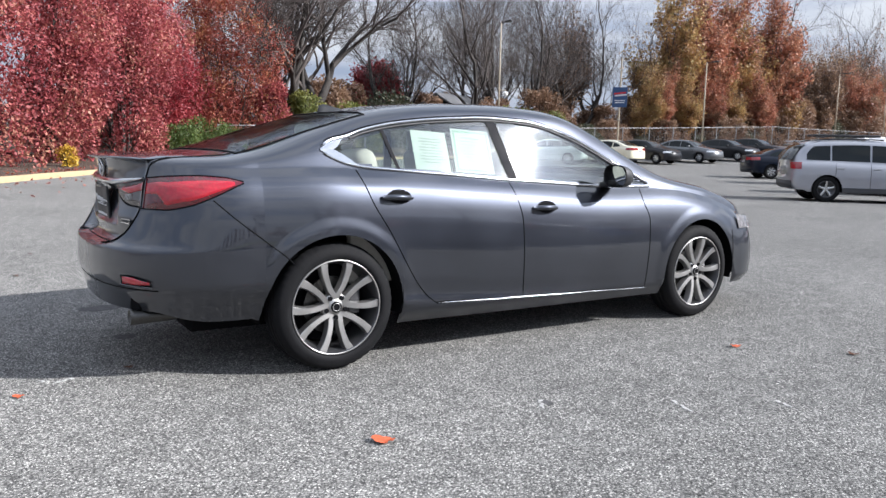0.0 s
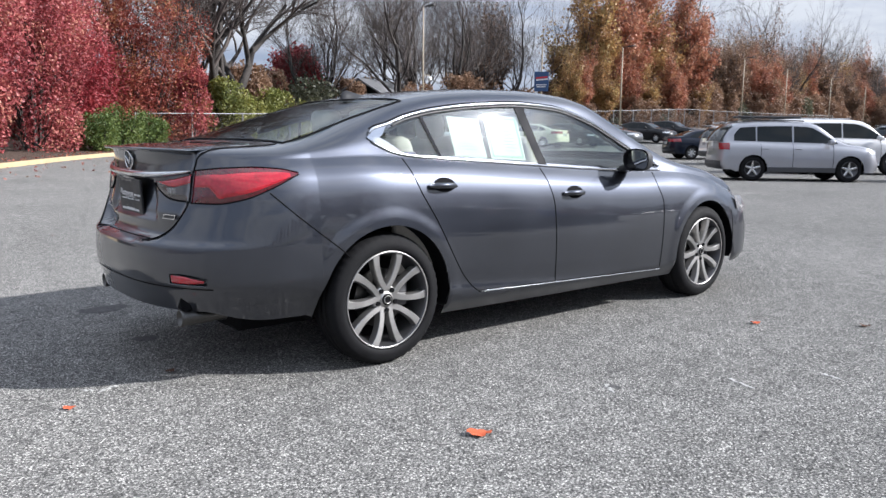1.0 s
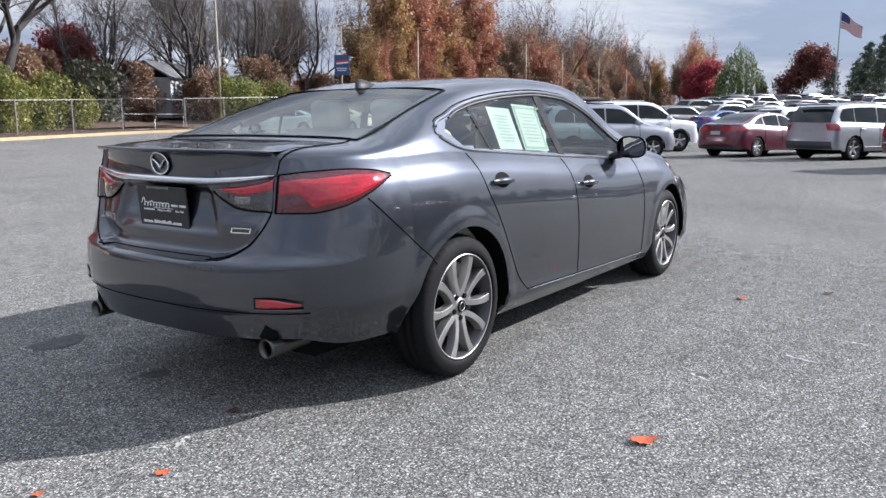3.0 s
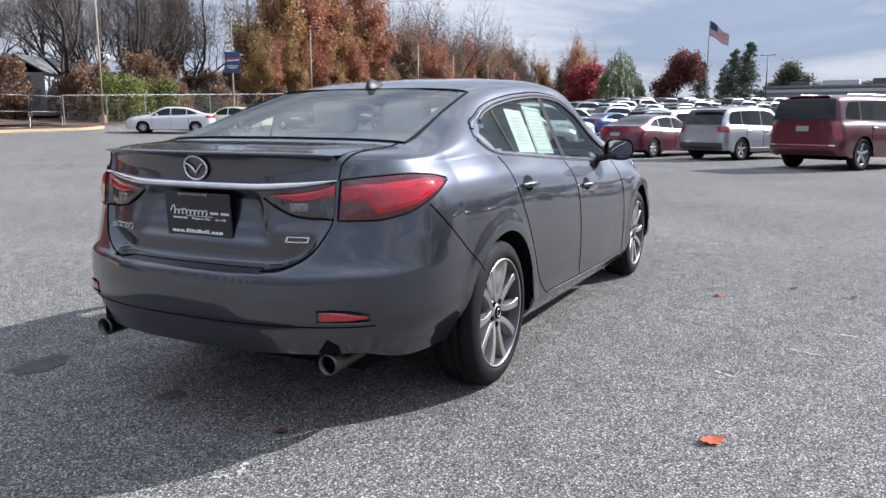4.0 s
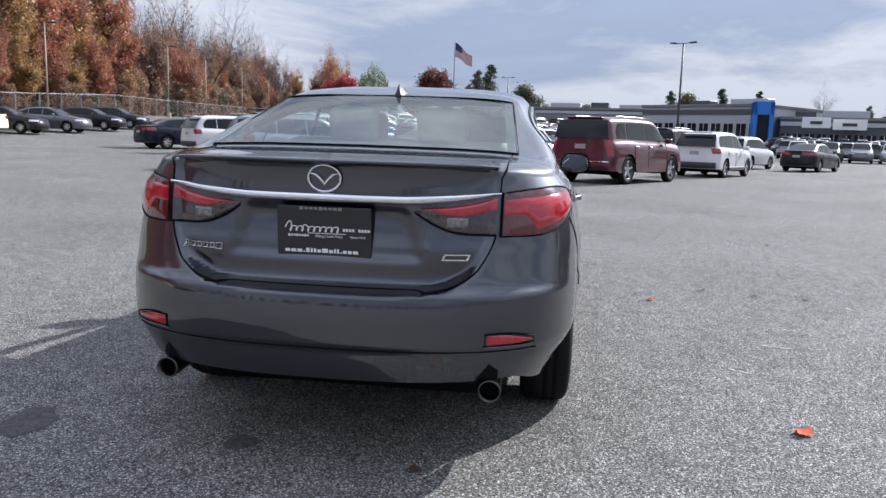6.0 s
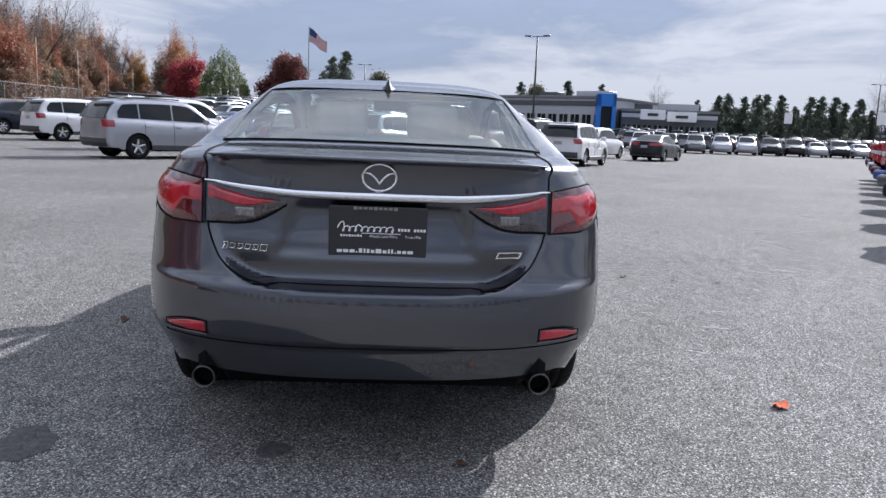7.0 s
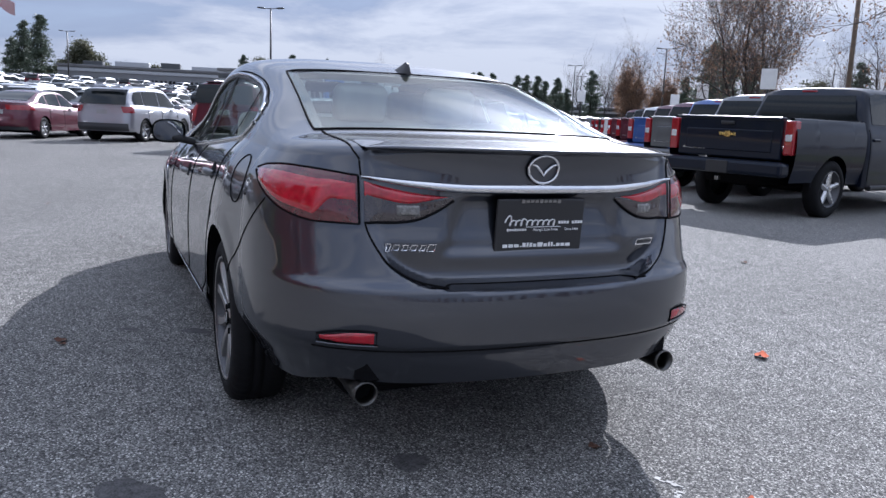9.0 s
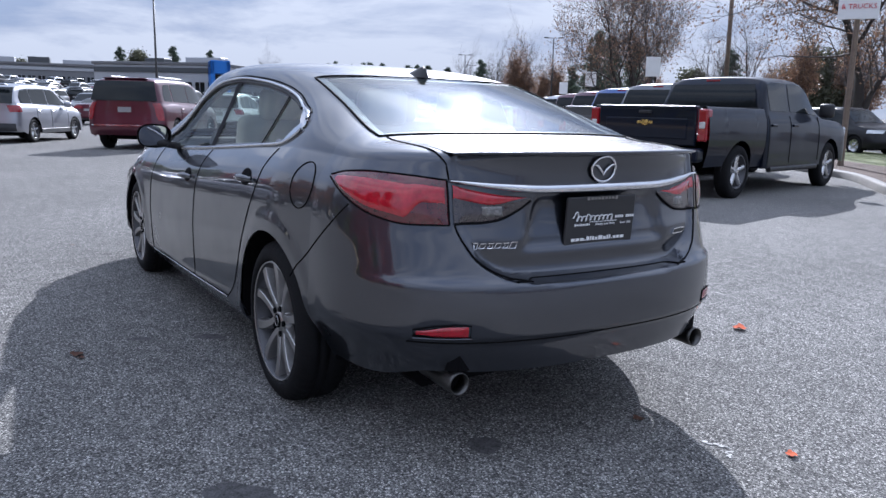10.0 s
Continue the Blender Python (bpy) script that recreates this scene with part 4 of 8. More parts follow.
def car_wheel(parent, x, s, R=0.335, RIM=0.248, W=0.215, yo=0.872, turn=0.0):
    hub = thing("wheel", "", "")
    hub.parent = parent
    hub.matrix_basis = pose(x, s * yo, R, 0, 0, 0 if s < 0 else 180)
    # in the wheel's own space the outer face looks to -y
    prof = [(0.030, RIM - 0.004), (0.008, RIM + 0.002), (-0.004, RIM + 0.010), (0.000, RIM + 0.035), (0.006, R - 0.030), (0.020, R - 0.010), (0.045, R - 0.001), (0.065, R), (0.068, R - 0.007), (0.074, R - 0.007), (0.077, R), (0.105, R), (0.108, R - 0.007), (0.114, R - 0.007), (0.117, R), (0.150, R), (0.185, R - 0.004), (0.205, R - 0.02), (0.212, R - 0.05), (0.20, RIM)]
    vs, fs, n = [], [], 144
    for k in range(n):
        t = 2 * math.pi * k / n
        for y, r in prof:
            # slots across the tread's shoulders
            if R - 0.012 < r < R - 0.0005 and (y < 0.066 or y > 0.149) and k % 3 == 0:
                r -= 0.004
            vs.append((r * math.cos(t), y, r * math.sin(t)))
    m = len(prof)
    fs = [(k * m + j, k * m + j + 1, ((k + 1) % n) * m + j + 1, ((k + 1) % n) * m + j) for k in range(n) for j in range(m - 1)]
    piece("tyre", vs, fs, RUBBER, hub, "black low-profile tyre")
    n = 64
    # barrel and outer lip
    prof = [(0.014, RIM + 0.001), (0.002, RIM - 0.001), (0.004, RIM - 0.007), (0.018, RIM - 0.012), (0.06, RIM - 0.028), (0.19, RIM - 0.034)]
    vs = []
    for k in range(n):
        t = 2 * math.pi * k / n
        for y, r in prof:
            vs.append((r * math.cos(t), y, r * math.sin(t)))
    m = len(prof)
    fs = [(k * m + j, k * m + j + 1, ((k + 1) % n) * m + j + 1, ((k + 1) % n) * m + j) for k in range(n) for j in range(m - 1)]
    rim = piece("rim", vs, fs, [ALLOY, DARK_ALLOY], hub, "bright alloy wheel with ten curved spokes")
    rim.data.polygons.foreach_set("material_index", [0 if j < 2 else 1 for k in range(n) for j in range(m - 1)])
    # ten spokes in five pairs
    for k in range(5):
        for sg in (1, -1):
            vs = []
            c0 = 2 * math.pi * k / 5 + turn
            for i in range(12):
                u = i / 11
                r = 0.040 + (RIM - 0.046) * u
                ang = c0 + sg * math.asin(spoke_off(r) / r)
                hw = 0.0115 + 0.0100 * u**2.2 + 0.005 * (1 - u) ** 2
                y0 = 0.012 + 0.016 * (1 - u) ** 1.3
                ca, sa = math.cos(ang), math.sin(ang)
                for q, dy in ((-1.3, 0.040), (-1.0, 0.003), (-0.86, 0.0), (0.86, 0.0), (1.0, 0.003), (1.3, 0.040)):
                    w = q * hw
                    vs.append((r * ca - w * sa, y0 + dy, r * sa + w * ca))
            piece("spoke", vs, grid_faces(12, 6), ALLOY, rim, smooth=False)
    prof = [(0.060, 0.076), (0.033, 0.072), (0.0285, 0.066), (0.0285, 0.040), (0.024, 0.036), (0.022, 0.030), (0.022, 0.0)]
    vs = []
    for k in range(40):
        t = 2 * math.pi * k / 40
        for y, r in prof:
            vs.append((r * math.cos(t), y, r * math.sin(t)))
    m = len(prof)
    piece("hub_plate", vs, [(k * m + j, k * m + j + 1, ((k + 1) % 40) * m + j + 1, ((k + 1) % 40) * m + j) for k in range(40) for j in range(m - 1)], ALLOY, rim)
    b = bmesh.new()
    add_cyl(b, 0.030, 0.029, (0, 0.028, 0), (0, 0.016, 0), 24)
    cap = part("hub_cap", b, SEAM, rim, "dark centre cap")
    vs, fs = tube([(0.020 * math.cos(t), 0.0155, 0.020 * math.sin(t)) for t in span(0, 2 * math.pi * 23 / 24, 24)], 0.0022, 5, True)
    piece("cap_ring", vs, fs, ALLOY, cap)
    for k in range(5):
        t = 2 * math.pi * k / 5 + turn
        b = bmesh.new()
        add_cyl(b, 0.0135, 0.0125, (0.055 * math.cos(t), 0.045, 0.055 * math.sin(t)), (0.055 * math.cos(t), 0.020, 0.055 * math.sin(t)), 8)
        part("wheel_nut", b, SEAM, rim)
    b = bmesh.new()
    add_cyl(b, 0.150, 0.150, (0, 0.105, 0), (0, 0.090, 0), 40)
    add_cyl(b, 0.09, 0.085, (0, 0.2, 0), (0, 0.085, 0), 24)
    disc = part("brake_disc", b, DARK_STEEL, hub, "dull steel brake disc", smooth=False)
    b = bmesh.new()
    add_box(b, (0.07, 0.05, 0.15), (0.125, 0.09, 0.02), bevel=0.012, seg=2)
    part("brake_caliper", b, DARK_ALLOY, hub, "grey brake caliper")
    b = bmesh.new()
    add_cyl(b, 0.205, 0.205, (0, 0.15, 0), (0, 0.156, 0), 40)
    part("brake_shield", b, SEAM, hub)
    return hub


for k, (x, s) in enumerate(((-AX, -1), (AX, -1), (-AX, 1), (AX, 1))):
    car_wheel(car, x, s, turn=(-1.571, -1.50, 1.25, 0.7)[k])

# ---- the ground ----


def land(x, y):
    """Height of the ground: flat round the car, rising to the north-east and far east."""
    s = min(max(0.64 * x + 0.77 * y - 18, 0), 55)
    e = min(max(x - 35, 0), 130)
    return min(0.0009 * s * s, 0.0009 * 900 + (s - 30) * 0.054 if s > 30 else 9) * 1.0 + 0.00012 * e * e


def asphalt():
    m = bpy.data.materials.new("worn_asphalt")
    m.use_nodes = True
    n, l = m.node_tree.nodes, m.node_tree.links
    b = n["Principled BSDF"]
    geo = n.new("ShaderNodeNewGeometry")
    vor = n.new("ShaderNodeTexVoronoi")
    vor.inputs["Scale"].default_value = 150
    no1, no2, no3 = n.new("ShaderNodeTexNoise"), n.new("ShaderNodeTexNoise"), n.new("ShaderNodeTexNoise")
    no1.inputs["Scale"].default_value, no1.inputs["Detail"].default_value = 0.35, 5
    no2.inputs["Scale"].default_value, no2.inputs["Detail"].default_value = 7, 5
    no3.inputs["Scale"].default_value, no3.inputs["Detail"].default_value = 260, 2
    for q in (vor, no1, no2, no3):
        l.new(geo.outputs["Position"], q.inputs["Vector"])
    hsv = n.new("ShaderNodeSeparateColor")
    l.new(vor.outputs["Color"], hsv.inputs["Color"])
    ramp = n.new("ShaderNodeValToRGB")
    el = ramp.color_ramp.elements
    el[0].position, el[0].color = 0.0, (0.066, 0.065, 0.064, 1)
    el[1].position, el[1].color = 1.0, (0.55, 0.532, 0.495, 1)
    e2 = el.new(0.55)
    e2.color = (0.187, 0.182, 0.173, 1)
    e3 = el.new(0.85)
    e3.color = (0.28, 0.272, 0.257, 1)
    l.new(hsv.outputs[0], ramp.inputs["Fac"])
    mr1, mr2 = n.new("ShaderNodeMapRange"), n.new("ShaderNodeMapRange")
    for mr, lo, hi in ((mr1, 0.86, 1.16), (mr2, 0.84, 1.14)):
        mr.inputs["From Min"].default_value, mr.inputs["From Max"].default_value = 0.3, 0.7
        mr.inputs["To Min"].default_value, mr.inputs["To Max"].default_value = lo, hi
    l.new(no1.outputs["Fac"], mr1.inputs["Value"])
    l.new(no2.outputs["Fac"], mr2.inputs["Value"])
    mu = n.new("ShaderNodeMath")
    mu.operation = "MULTIPLY"
    l.new(mr1.outputs[0], mu.inputs[0])
    l.new(mr2.outputs[0], mu.inputs[1])
    # two paving passes meet along a straight joint; the one nearer the trucks is paler
    dot, wob, pas = n.new("ShaderNodeVectorMath"), n.new("ShaderNodeMath"), n.new("ShaderNodeMapRange")
    dot.operation, dot.inputs[1].default_value = "DOT_PRODUCT", (0.6, 0.8, 0)
    wob.operation, wob.inputs[1].default_value = "MULTIPLY_ADD", 0.35
    pas.inputs["From Min"].default_value, pas.inputs["From Max"].default_value = -1.95, -1.55
    pas.inputs["To Min"].default_value, pas.inputs["To Max"].default_value = 1.08, 0.97
    l.new(geo.outputs["Position"], dot.inputs[0])
    l.new(no2.outputs["Fac"], wob.inputs[0])
    l.new(dot.outputs["Value"], wob.inputs[2])
    l.new(wob.outputs[0], pas.inputs["Value"])
    mu3 = n.new("ShaderNodeMath")
    mu3.operation = "MULTIPLY"
    l.new(mu.outputs[0], mu3.inputs[0])
    l.new(pas.outputs[0], mu3.inputs[1])
    mu = mu3
    # tar shows dark between the stones
    pit = n.new("ShaderNodeMapRange")
    pit.inputs["From Min"].default_value, pit.inputs["From Max"].default_value = 0.42, 0.68
    pit.inputs["To Min"].default_value, pit.inputs["To Max"].default_value = 1.1, 0.45
    l.new(vor.outputs["Distance"], pit.inputs["Value"])
    mu2 = n.new("ShaderNodeMath")
    mu2.operation = "MULTIPLY"
    l.new(mu.outputs[0], mu2.inputs[0])
    l.new(pit.outputs[0], mu2.inputs[1])
    sc = n.new("ShaderNodeVectorMath")
    sc.operation = "SCALE"
    l.new(ramp.outputs["Color"], sc.inputs[0])
    l.new(mu2.outputs[0], sc.inputs["Scale"])
    l.new(sc.outputs["Vector"], b.inputs["Base Color"])
    b.inputs["Roughness"].default_value = 0.92
    b.inputs["Diffuse Roughness"].default_value = 0.35
    b.inputs["Specular IOR Level"].default_value = 0.12
    bp = n.new("ShaderNodeBump")
    bp.inputs["Strength"].default_value, bp.inputs["Distance"].default_value = 0.6, 0.0025
    sub = n.new("ShaderNodeMath")
    sub.operation = "MULTIPLY_ADD"
    sub.inputs[1].default_value = -1.0
    l.new(vor.outputs["Distance"], sub.inputs[0])
    l.new(no3.outputs["Fac"], sub.inputs[2])
    l.new(sub.outputs[0], bp.inputs["Height"])
    l.new(bp.outputs["Normal"], b.inputs["Normal"])
    return m


ASPHALT = asphalt()


def sheet_mesh(name, x0, x1, y0, y1, nx, ny, material, lift=0.0):
    """A sheet over the land, with its lines set closer near the car."""
    def warp(a, b, n):
        t = np.linspace(-1, 1, n)
        c, h = (a + b) / 2, (b - a) / 2
        return c + h * np.sign(t) * np.abs(t) ** 2.2
    xs, ys = warp(x0, x1, nx), warp(y0, y1, ny)
    vs = [(x, y, land(x, y) + lift) for x in xs for y in ys]
    return piece(name, vs, grid_faces(nx, ny), material)


ground = tagged(sheet_mesh("ground", -1500, 1500, -1500, 1500, 160, 160, ASPHALT), "grey weathered asphalt of a large parking lot", "ground", kind="structure")

# ---- other vehicles ----
AUTO_GLASS = mat("dark_auto_glass", (0.010, 0.013, 0.014), 0.05, 0, 0.3, 2, 30, coat=0.0, spec=0.3, rvar=0.02)
TAIL_RED = mat("tail_lamp_red", (0.26, 0.008, 0.014), 0.15, 0, 0.2, 14, 80, coat=1.0)
GREY_TRIM = mat("grey_bumper_plastic", (0.045, 0.046, 0.05), 0.6, 0, 0.2, 10, 120)
RIM_GREY = mat("silver_rim", (0.55, 0.55, 0.55), 0.3, 0.9, 0.1, 9, 90)
HEAD_LENS = mat("head_lamp_lens", (0.6, 0.62, 0.64), 0.12, 0.3, 0.3, 20, 90, coat=1.0)


def paint(name, color, metal=0.4):
    return mat(name, color, 0.35, metal, 0.06, 3, 600, coat=1.0 if max(color) > 0.05 else 0.4, rvar=0.03, spec=0.5 if max(color) > 0.05 else 0.15)


P_SILVER = paint("silver_paint", (0.33, 0.335, 0.365), 0.6)
P_WHITE = paint("white_paint", (0.60, 0.60, 0.61), 0.0)
P_CREAM = paint("cream_paint", (0.70, 0.66, 0.50), 0.0)
P_BLACK = paint("black_paint", (0.012, 0.012, 0.014), 0.1)
P_NAVY = mat("navy_paint", (0.005, 0.008, 0.017), 0.35, 0.0, 0.06, 3, 600, coat=0.4, rvar=0.03, spec=0.1)
P_MAROON = paint("maroon_paint", (0.085, 0.007, 0.021), 0.3)
P_RED = paint("red_paint", (0.072, 0.004, 0.017), 0.3)
P_BLUE = paint("blue_paint", (0.02, 0.07, 0.26), 0.3)
P_GREY = paint("grey_paint", (0.10, 0.105, 0.11), 0.5)
P_GOLD = mat("gold_badge", (0.65, 0.46, 0.16), 0.25, 1.0, 0.1)


def small_wheel(parent, x, s, R, y, spokes=5, lite=False):
    """A road wheel with tyre, rim and spokes; its outer face looks away from the car."""
    rim_r = R * 0.66
    if lite:
        n, vs, fs, slot = 18, [], [], []
        prof = [(0.2, rim_r), (0.21, R - 0.04), (0.19, R), (0.035, R), (0.01, R - 0.03), (0.0, rim_r + 0.01), (0.01, rim_r - 0.01), (0.05, rim_r - 0.03), (0.02, 0.05), (0.015, 0.0)]
        m = len(prof)
        for k in range(n):
            for yy, r in prof:
                vs.append((r * math.cos(2 * math.pi * k / n), yy + (0.045 if k % 3 == 0 and 0.02 < r < rim_r and r > 0.06 else 0), r * math.sin(2 * math.pi * k / n)))
        for k in range(n):
            for j in range(m - 1):
                fs.append((k * m + j, k * m + j + 1, ((k + 1) % n) * m + j + 1, ((k + 1) % n) * m + j))
                slot.append(0 if j < 6 else 1 if k % 3 else 1)
        w_ = piece("wheel", vs, fs, [RUBBER, RIM_GREY], parent, "black tyre on a silver rim")
        w_.data.polygons.foreach_set("material_index", slot)
        w_.matrix_basis = pose(x, s * y, R, 0, 0, 0 if s < 0 else 180)
        return w_
    hub = new("wheel")
    hub.parent = parent
    hub.matrix_basis = pose(x, s * y, R, 0, 0, 0 if s < 0 else 180)
    n = 32

    def turned(prof, name, material, par, label=""):
        vs = [(r * math.cos(2 * math.pi * k / n), yy, r * math.sin(2 * math.pi * k / n)) for k in range(n) for yy, r in prof]
        m = len(prof)
        fs = [(k * m + j, k * m + j + 1, ((k + 1) % n) * m + j + 1, ((k + 1) % n) * m + j) for k in range(n) for j in range(m - 1)]
        return piece(name, vs, fs, material, par, label)

    turned([(0.03, rim_r), (0.0, rim_r + 0.01), (0.01, R - 0.03), (0.035, R), (0.19, R), (0.21, R - 0.04), (0.2, rim_r)], "tyre", RUBBER, hub, "black rubber tyre")
    rim = turned([(0.03, rim_r), (0.004, rim_r - 0.002), (0.01, rim_r - 0.02), (0.08, rim_r - 0.035), (0.09, 0.0)], "rim", DARK_ALLOY, hub, "silver alloy rim")
    if not lite:
        for k in range(spokes):
            t = 2 * math.pi * k / spokes + 0.3
            vs = []
            for u in (0.0, 0.35, 0.7, 1.0):
                r, hw = 0.03 + (rim_r - 0.04) * u, (0.055 - 0.02 * u) * R / 0.34
                yy = 0.035 - 0.022 * u
                for q, dy in ((-1.2, 0.03), (-0.8, 0), (0.8, 0), (1.2, 0.03)):
                    vs.append((r * math.cos(t) - q * hw * math.sin(t) * 0.6, yy + dy, r * math.sin(t) + q * hw * math.cos(t) * 0.6))
            piece("spoke", vs, grid_faces(4, 4), RIM_GREY, rim)
    b = bmesh.new()
    add_cyl(b, 0.045, 0.035, (0, 0.05, 0), (0, 0.012, 0), 12)
    part("hub_cap", b, RIM_GREY, rim)
    return hub


def body_form(S):
    """Surface functions of a car body from its side profile. S: keyed curves and sizes."""
    top, sh, low = curve(*S["top"]), curve(*S["shoulder"]), S.get("low", 0.22)
    by, wide = S["belt"], S["wide"]
    xr, xf, jr, jf, n = S["xr"], S["xf"], S["jr"], S["jf"], S.get("n", 3.2)
    lean = S.get("lean", 1.0)

    def side(x, z):
        return by + (wide - by) * c_side(np.clip((sh(x) - z) * 0.8 / max(S.get("deep", 0.8), 0.1), 0, 0.85))

    def ring(x):
        if x < jr:
            u = np.clip((jr - x) / (jr - xr), 0, 1)
            return by * (1 - u**n) ** (1 / n)
        if x > jf:
            u = np.clip((x - jf) / (xf - jf), 0, 1)
            return by * (1 - u**2.4) ** (1 / 2.4)
        return by

    def secty(x, tz):
        g = max(float(top(x) - sh(x)), 0.001)
        k = float(smoothstep(0.1, 0.4, g))
        hi = 1 - (1 - SEC_HI(tz)) * np.where(np.asarray(tz) < 0.8, lean, lean + (1 - lean) * smoothstep(0.8, 1.0, np.asarray(tz)))
        return k * hi + (1 - k) * SEC_LO(tz)

    def cabin(x, z):
        g = max(float(top(x) - sh(x)), 0.001)
        return ring(x) * float(secty(x, min(max((z - sh(x)) / g, 0), 1)))

    def rz(x, y):
        tz = np.linspace(0, 1, 80)
        ty = secty(x, tz)
        return float(sh(x)) + max(float(top(x) - sh(x)), 0.001) * float(np.interp(min(abs(y) / max(ring(x), 1e-4), 1), ty[::-1], tz[::-1]))

    def tail(y, z, off=0.0):
        w = float(side(jr, z))
        t = min(abs(y) / w, 1)
        x0 = xr + S.get("tuck", 0.05) * float(smoothstep(0.55, 1.0, z)) + 0.1 * float(1 - smoothstep(low, low + 0.2, z))
        return (x0 + (jr - x0) * (1 - (1 - t**n) ** (1 / n)) - off, y, z)

    return dict(side=side, ring=ring, secty=secty, cabin=cabin, rz=rz, tail=tail, top=top, sh=sh, low=low, S=S)


def body_skin(F, material, parent, lite=False):
    S, side, top, sh, low = F["S"], F["side"], F["top"], F["sh"], F["low"]
    xr, xf, jr, jf, n = S["xr"], S["xf"], S["jr"], S["jf"], S.get("n", 3.2)
    ax, R, hub = S["axles"], S["arch"], S["R"]
    nc, ns, NL, NT = (8, 12, 8, 9) if lite else (18, 26, 18, 20)
    st = [("r", math.sin(math.pi / 2 * (i / nc) ** 0.8), 0) for i in range(nc)]
    xs = []
    arch = 1 - np.cos(np.linspace(0, math.pi, 11 if lite else 21))
    for k, c in enumerate(ax):
        a0 = jr + 0.001 if k == 0 else ax[0] + R + 0.004
        xs += [(x, low) for x in np.linspace(a0, c - R - 0.004, 3 if k == 0 else ns)]
        xs += [(c - R + R * a, hub + R * math.sqrt(max(0, 1 - (1 - a) ** 2))) for a in arch]
    xs += [(x, low) for x in np.linspace(ax[1] + R + 0.004, jf, 3)]
    st += [("s", x, zb) for x, zb in xs]
    st += [("f", math.cos(math.pi / 2 * ((i + 1) / nc) ** 1.2), 0) for i in range(nc)]
    P = np.zeros((len(st), NL + NT - 1, 3))
    for i, (kind, a, zb) in enumerate(st):
        if kind == "s":
            zs = float(sh(a))
            z = zb + (zs - zb) * np.linspace(0, 1, NL)
            P[i, :NL, 0], P[i, :NL, 1], P[i, :NL, 2] = a, side(a, z), z
            xq, yq = a, S["belt"]
        elif kind == "r":
            s = a ** (2 / n)
            zs = float(sh(xr))
            z = low + 0.05 + (zs - low - 0.05) * np.linspace(0, 1, NL)
            y = side(jr, z) * s
            P[i, :NL, 0] = [F["tail"](yy, zz)[0] for yy, zz in zip(y, z)]
            P[i, :NL, 1], P[i, :NL, 2] = y, z
            xq, yq = P[i, NL - 1, 0], P[i, NL - 1, 1]
        else:
            s = a ** (2 / 2.4)
            xe = jf + (xf - jf) * (1 - a * a) ** (1 / 2.4)
            zs = float(sh(xe))
            z = low + (zs - low) * np.linspace(0, 1, NL)
            y = side(jf, z + float(sh(jf)) - zs) * s
            x0 = xf - 0.12 * smoothstep(0.45, 0.95, z) - 0.08 * (1 - smoothstep(low, low + 0.2, z))
            P[i, :NL, 0] = jf + (x0 - jf) * (1 - a * a) ** (1 / 2.4)
            P[i, :NL, 1], P[i, :NL, 2] = y, z
            xq, yq = P[i, NL - 1, 0], P[i, NL - 1, 1]
        zs = P[i, NL - 1, 2]
        zc = max(float(top(xq)), zs + 0.0005)
        w = np.linspace(0, 1, NT)
        tz = np.where(w < 0.45, w / 0.45 * 0.8, 0.8 + 0.2 * (1 - (1 - np.clip((w - 0.45) / 0.55, 0, 1)) ** 2.6))
        ty = F["secty"](xq, tz)
        ty[-1] = 0
        P[i, NL - 1:, 0], P[i, NL - 1:, 1], P[i, NL - 1:, 2] = xq, yq * ty, zs + (zc - zs) * tz
    verts, faces = [], []
    nu, nv, _ = P.shape
    for s in (1, -1):
        o = len(verts)
        verts += [(p[0], s * p[1], p[2]) for row in P for p in row]
        for q in grid_faces(nu, nv):
            q = [o + v for v in q]
            faces.append(q if s < 0 else q[::-1])
    bm = bmesh.new()
    bv = [bm.verts.new(v) for v in verts]
    for f in faces:
        try:
            bm.faces.new([bv[i] for i in f])
        except ValueError:
            pass
    bmesh.ops.remove_doubles(bm, verts=bm.verts, dist=0.0008)
    bmesh.ops.recalc_face_normals(bm, faces=bm.faces)
    return part("body", bm, material, parent, smooth=True)


def side_panes(F, parent, spans, zlo, zhi, material=None, lean=-0.06, res=8):
    lo, hi = curve(*zlo), curve(*zhi)
    for s in (1, -1):
        for x0, x1 in spans:
            vs, m = [], 6
            for i in range(res):
                for j in range(m):
                    v = j / (m - 1)
                    x = x0 + (x1 - x0) * i / (res - 1)
                    z = float(lo(x)) + max(0.004, float(hi(x)) - float(lo(x))) * v
                    vs.append((x, s * (F["cabin"](x, z) + 0.006), z))
            piece("side_window", vs, grid_faces(res, m), material or AUTO_GLASS, parent, "dark side window")


def deck_pane(F, parent, xa, xb, ya, yb, name, label, res=9, lift=0.008):
    vs = []
    for i in range(res):
        for j in range(res):
            u, v = -1 + 2 * i / (res - 1), j / (res - 1)
            x = xa + (xb - xa) * v
            y = u * (ya + (yb - ya) * v)
            dx = -lift if xa < 0 and "hatch" in label else 0
            vs.append((x + dx, y, F["rz"](x, y) + lift))
    return piece(name, vs, grid_faces(res, res), AUTO_GLASS, parent, label)


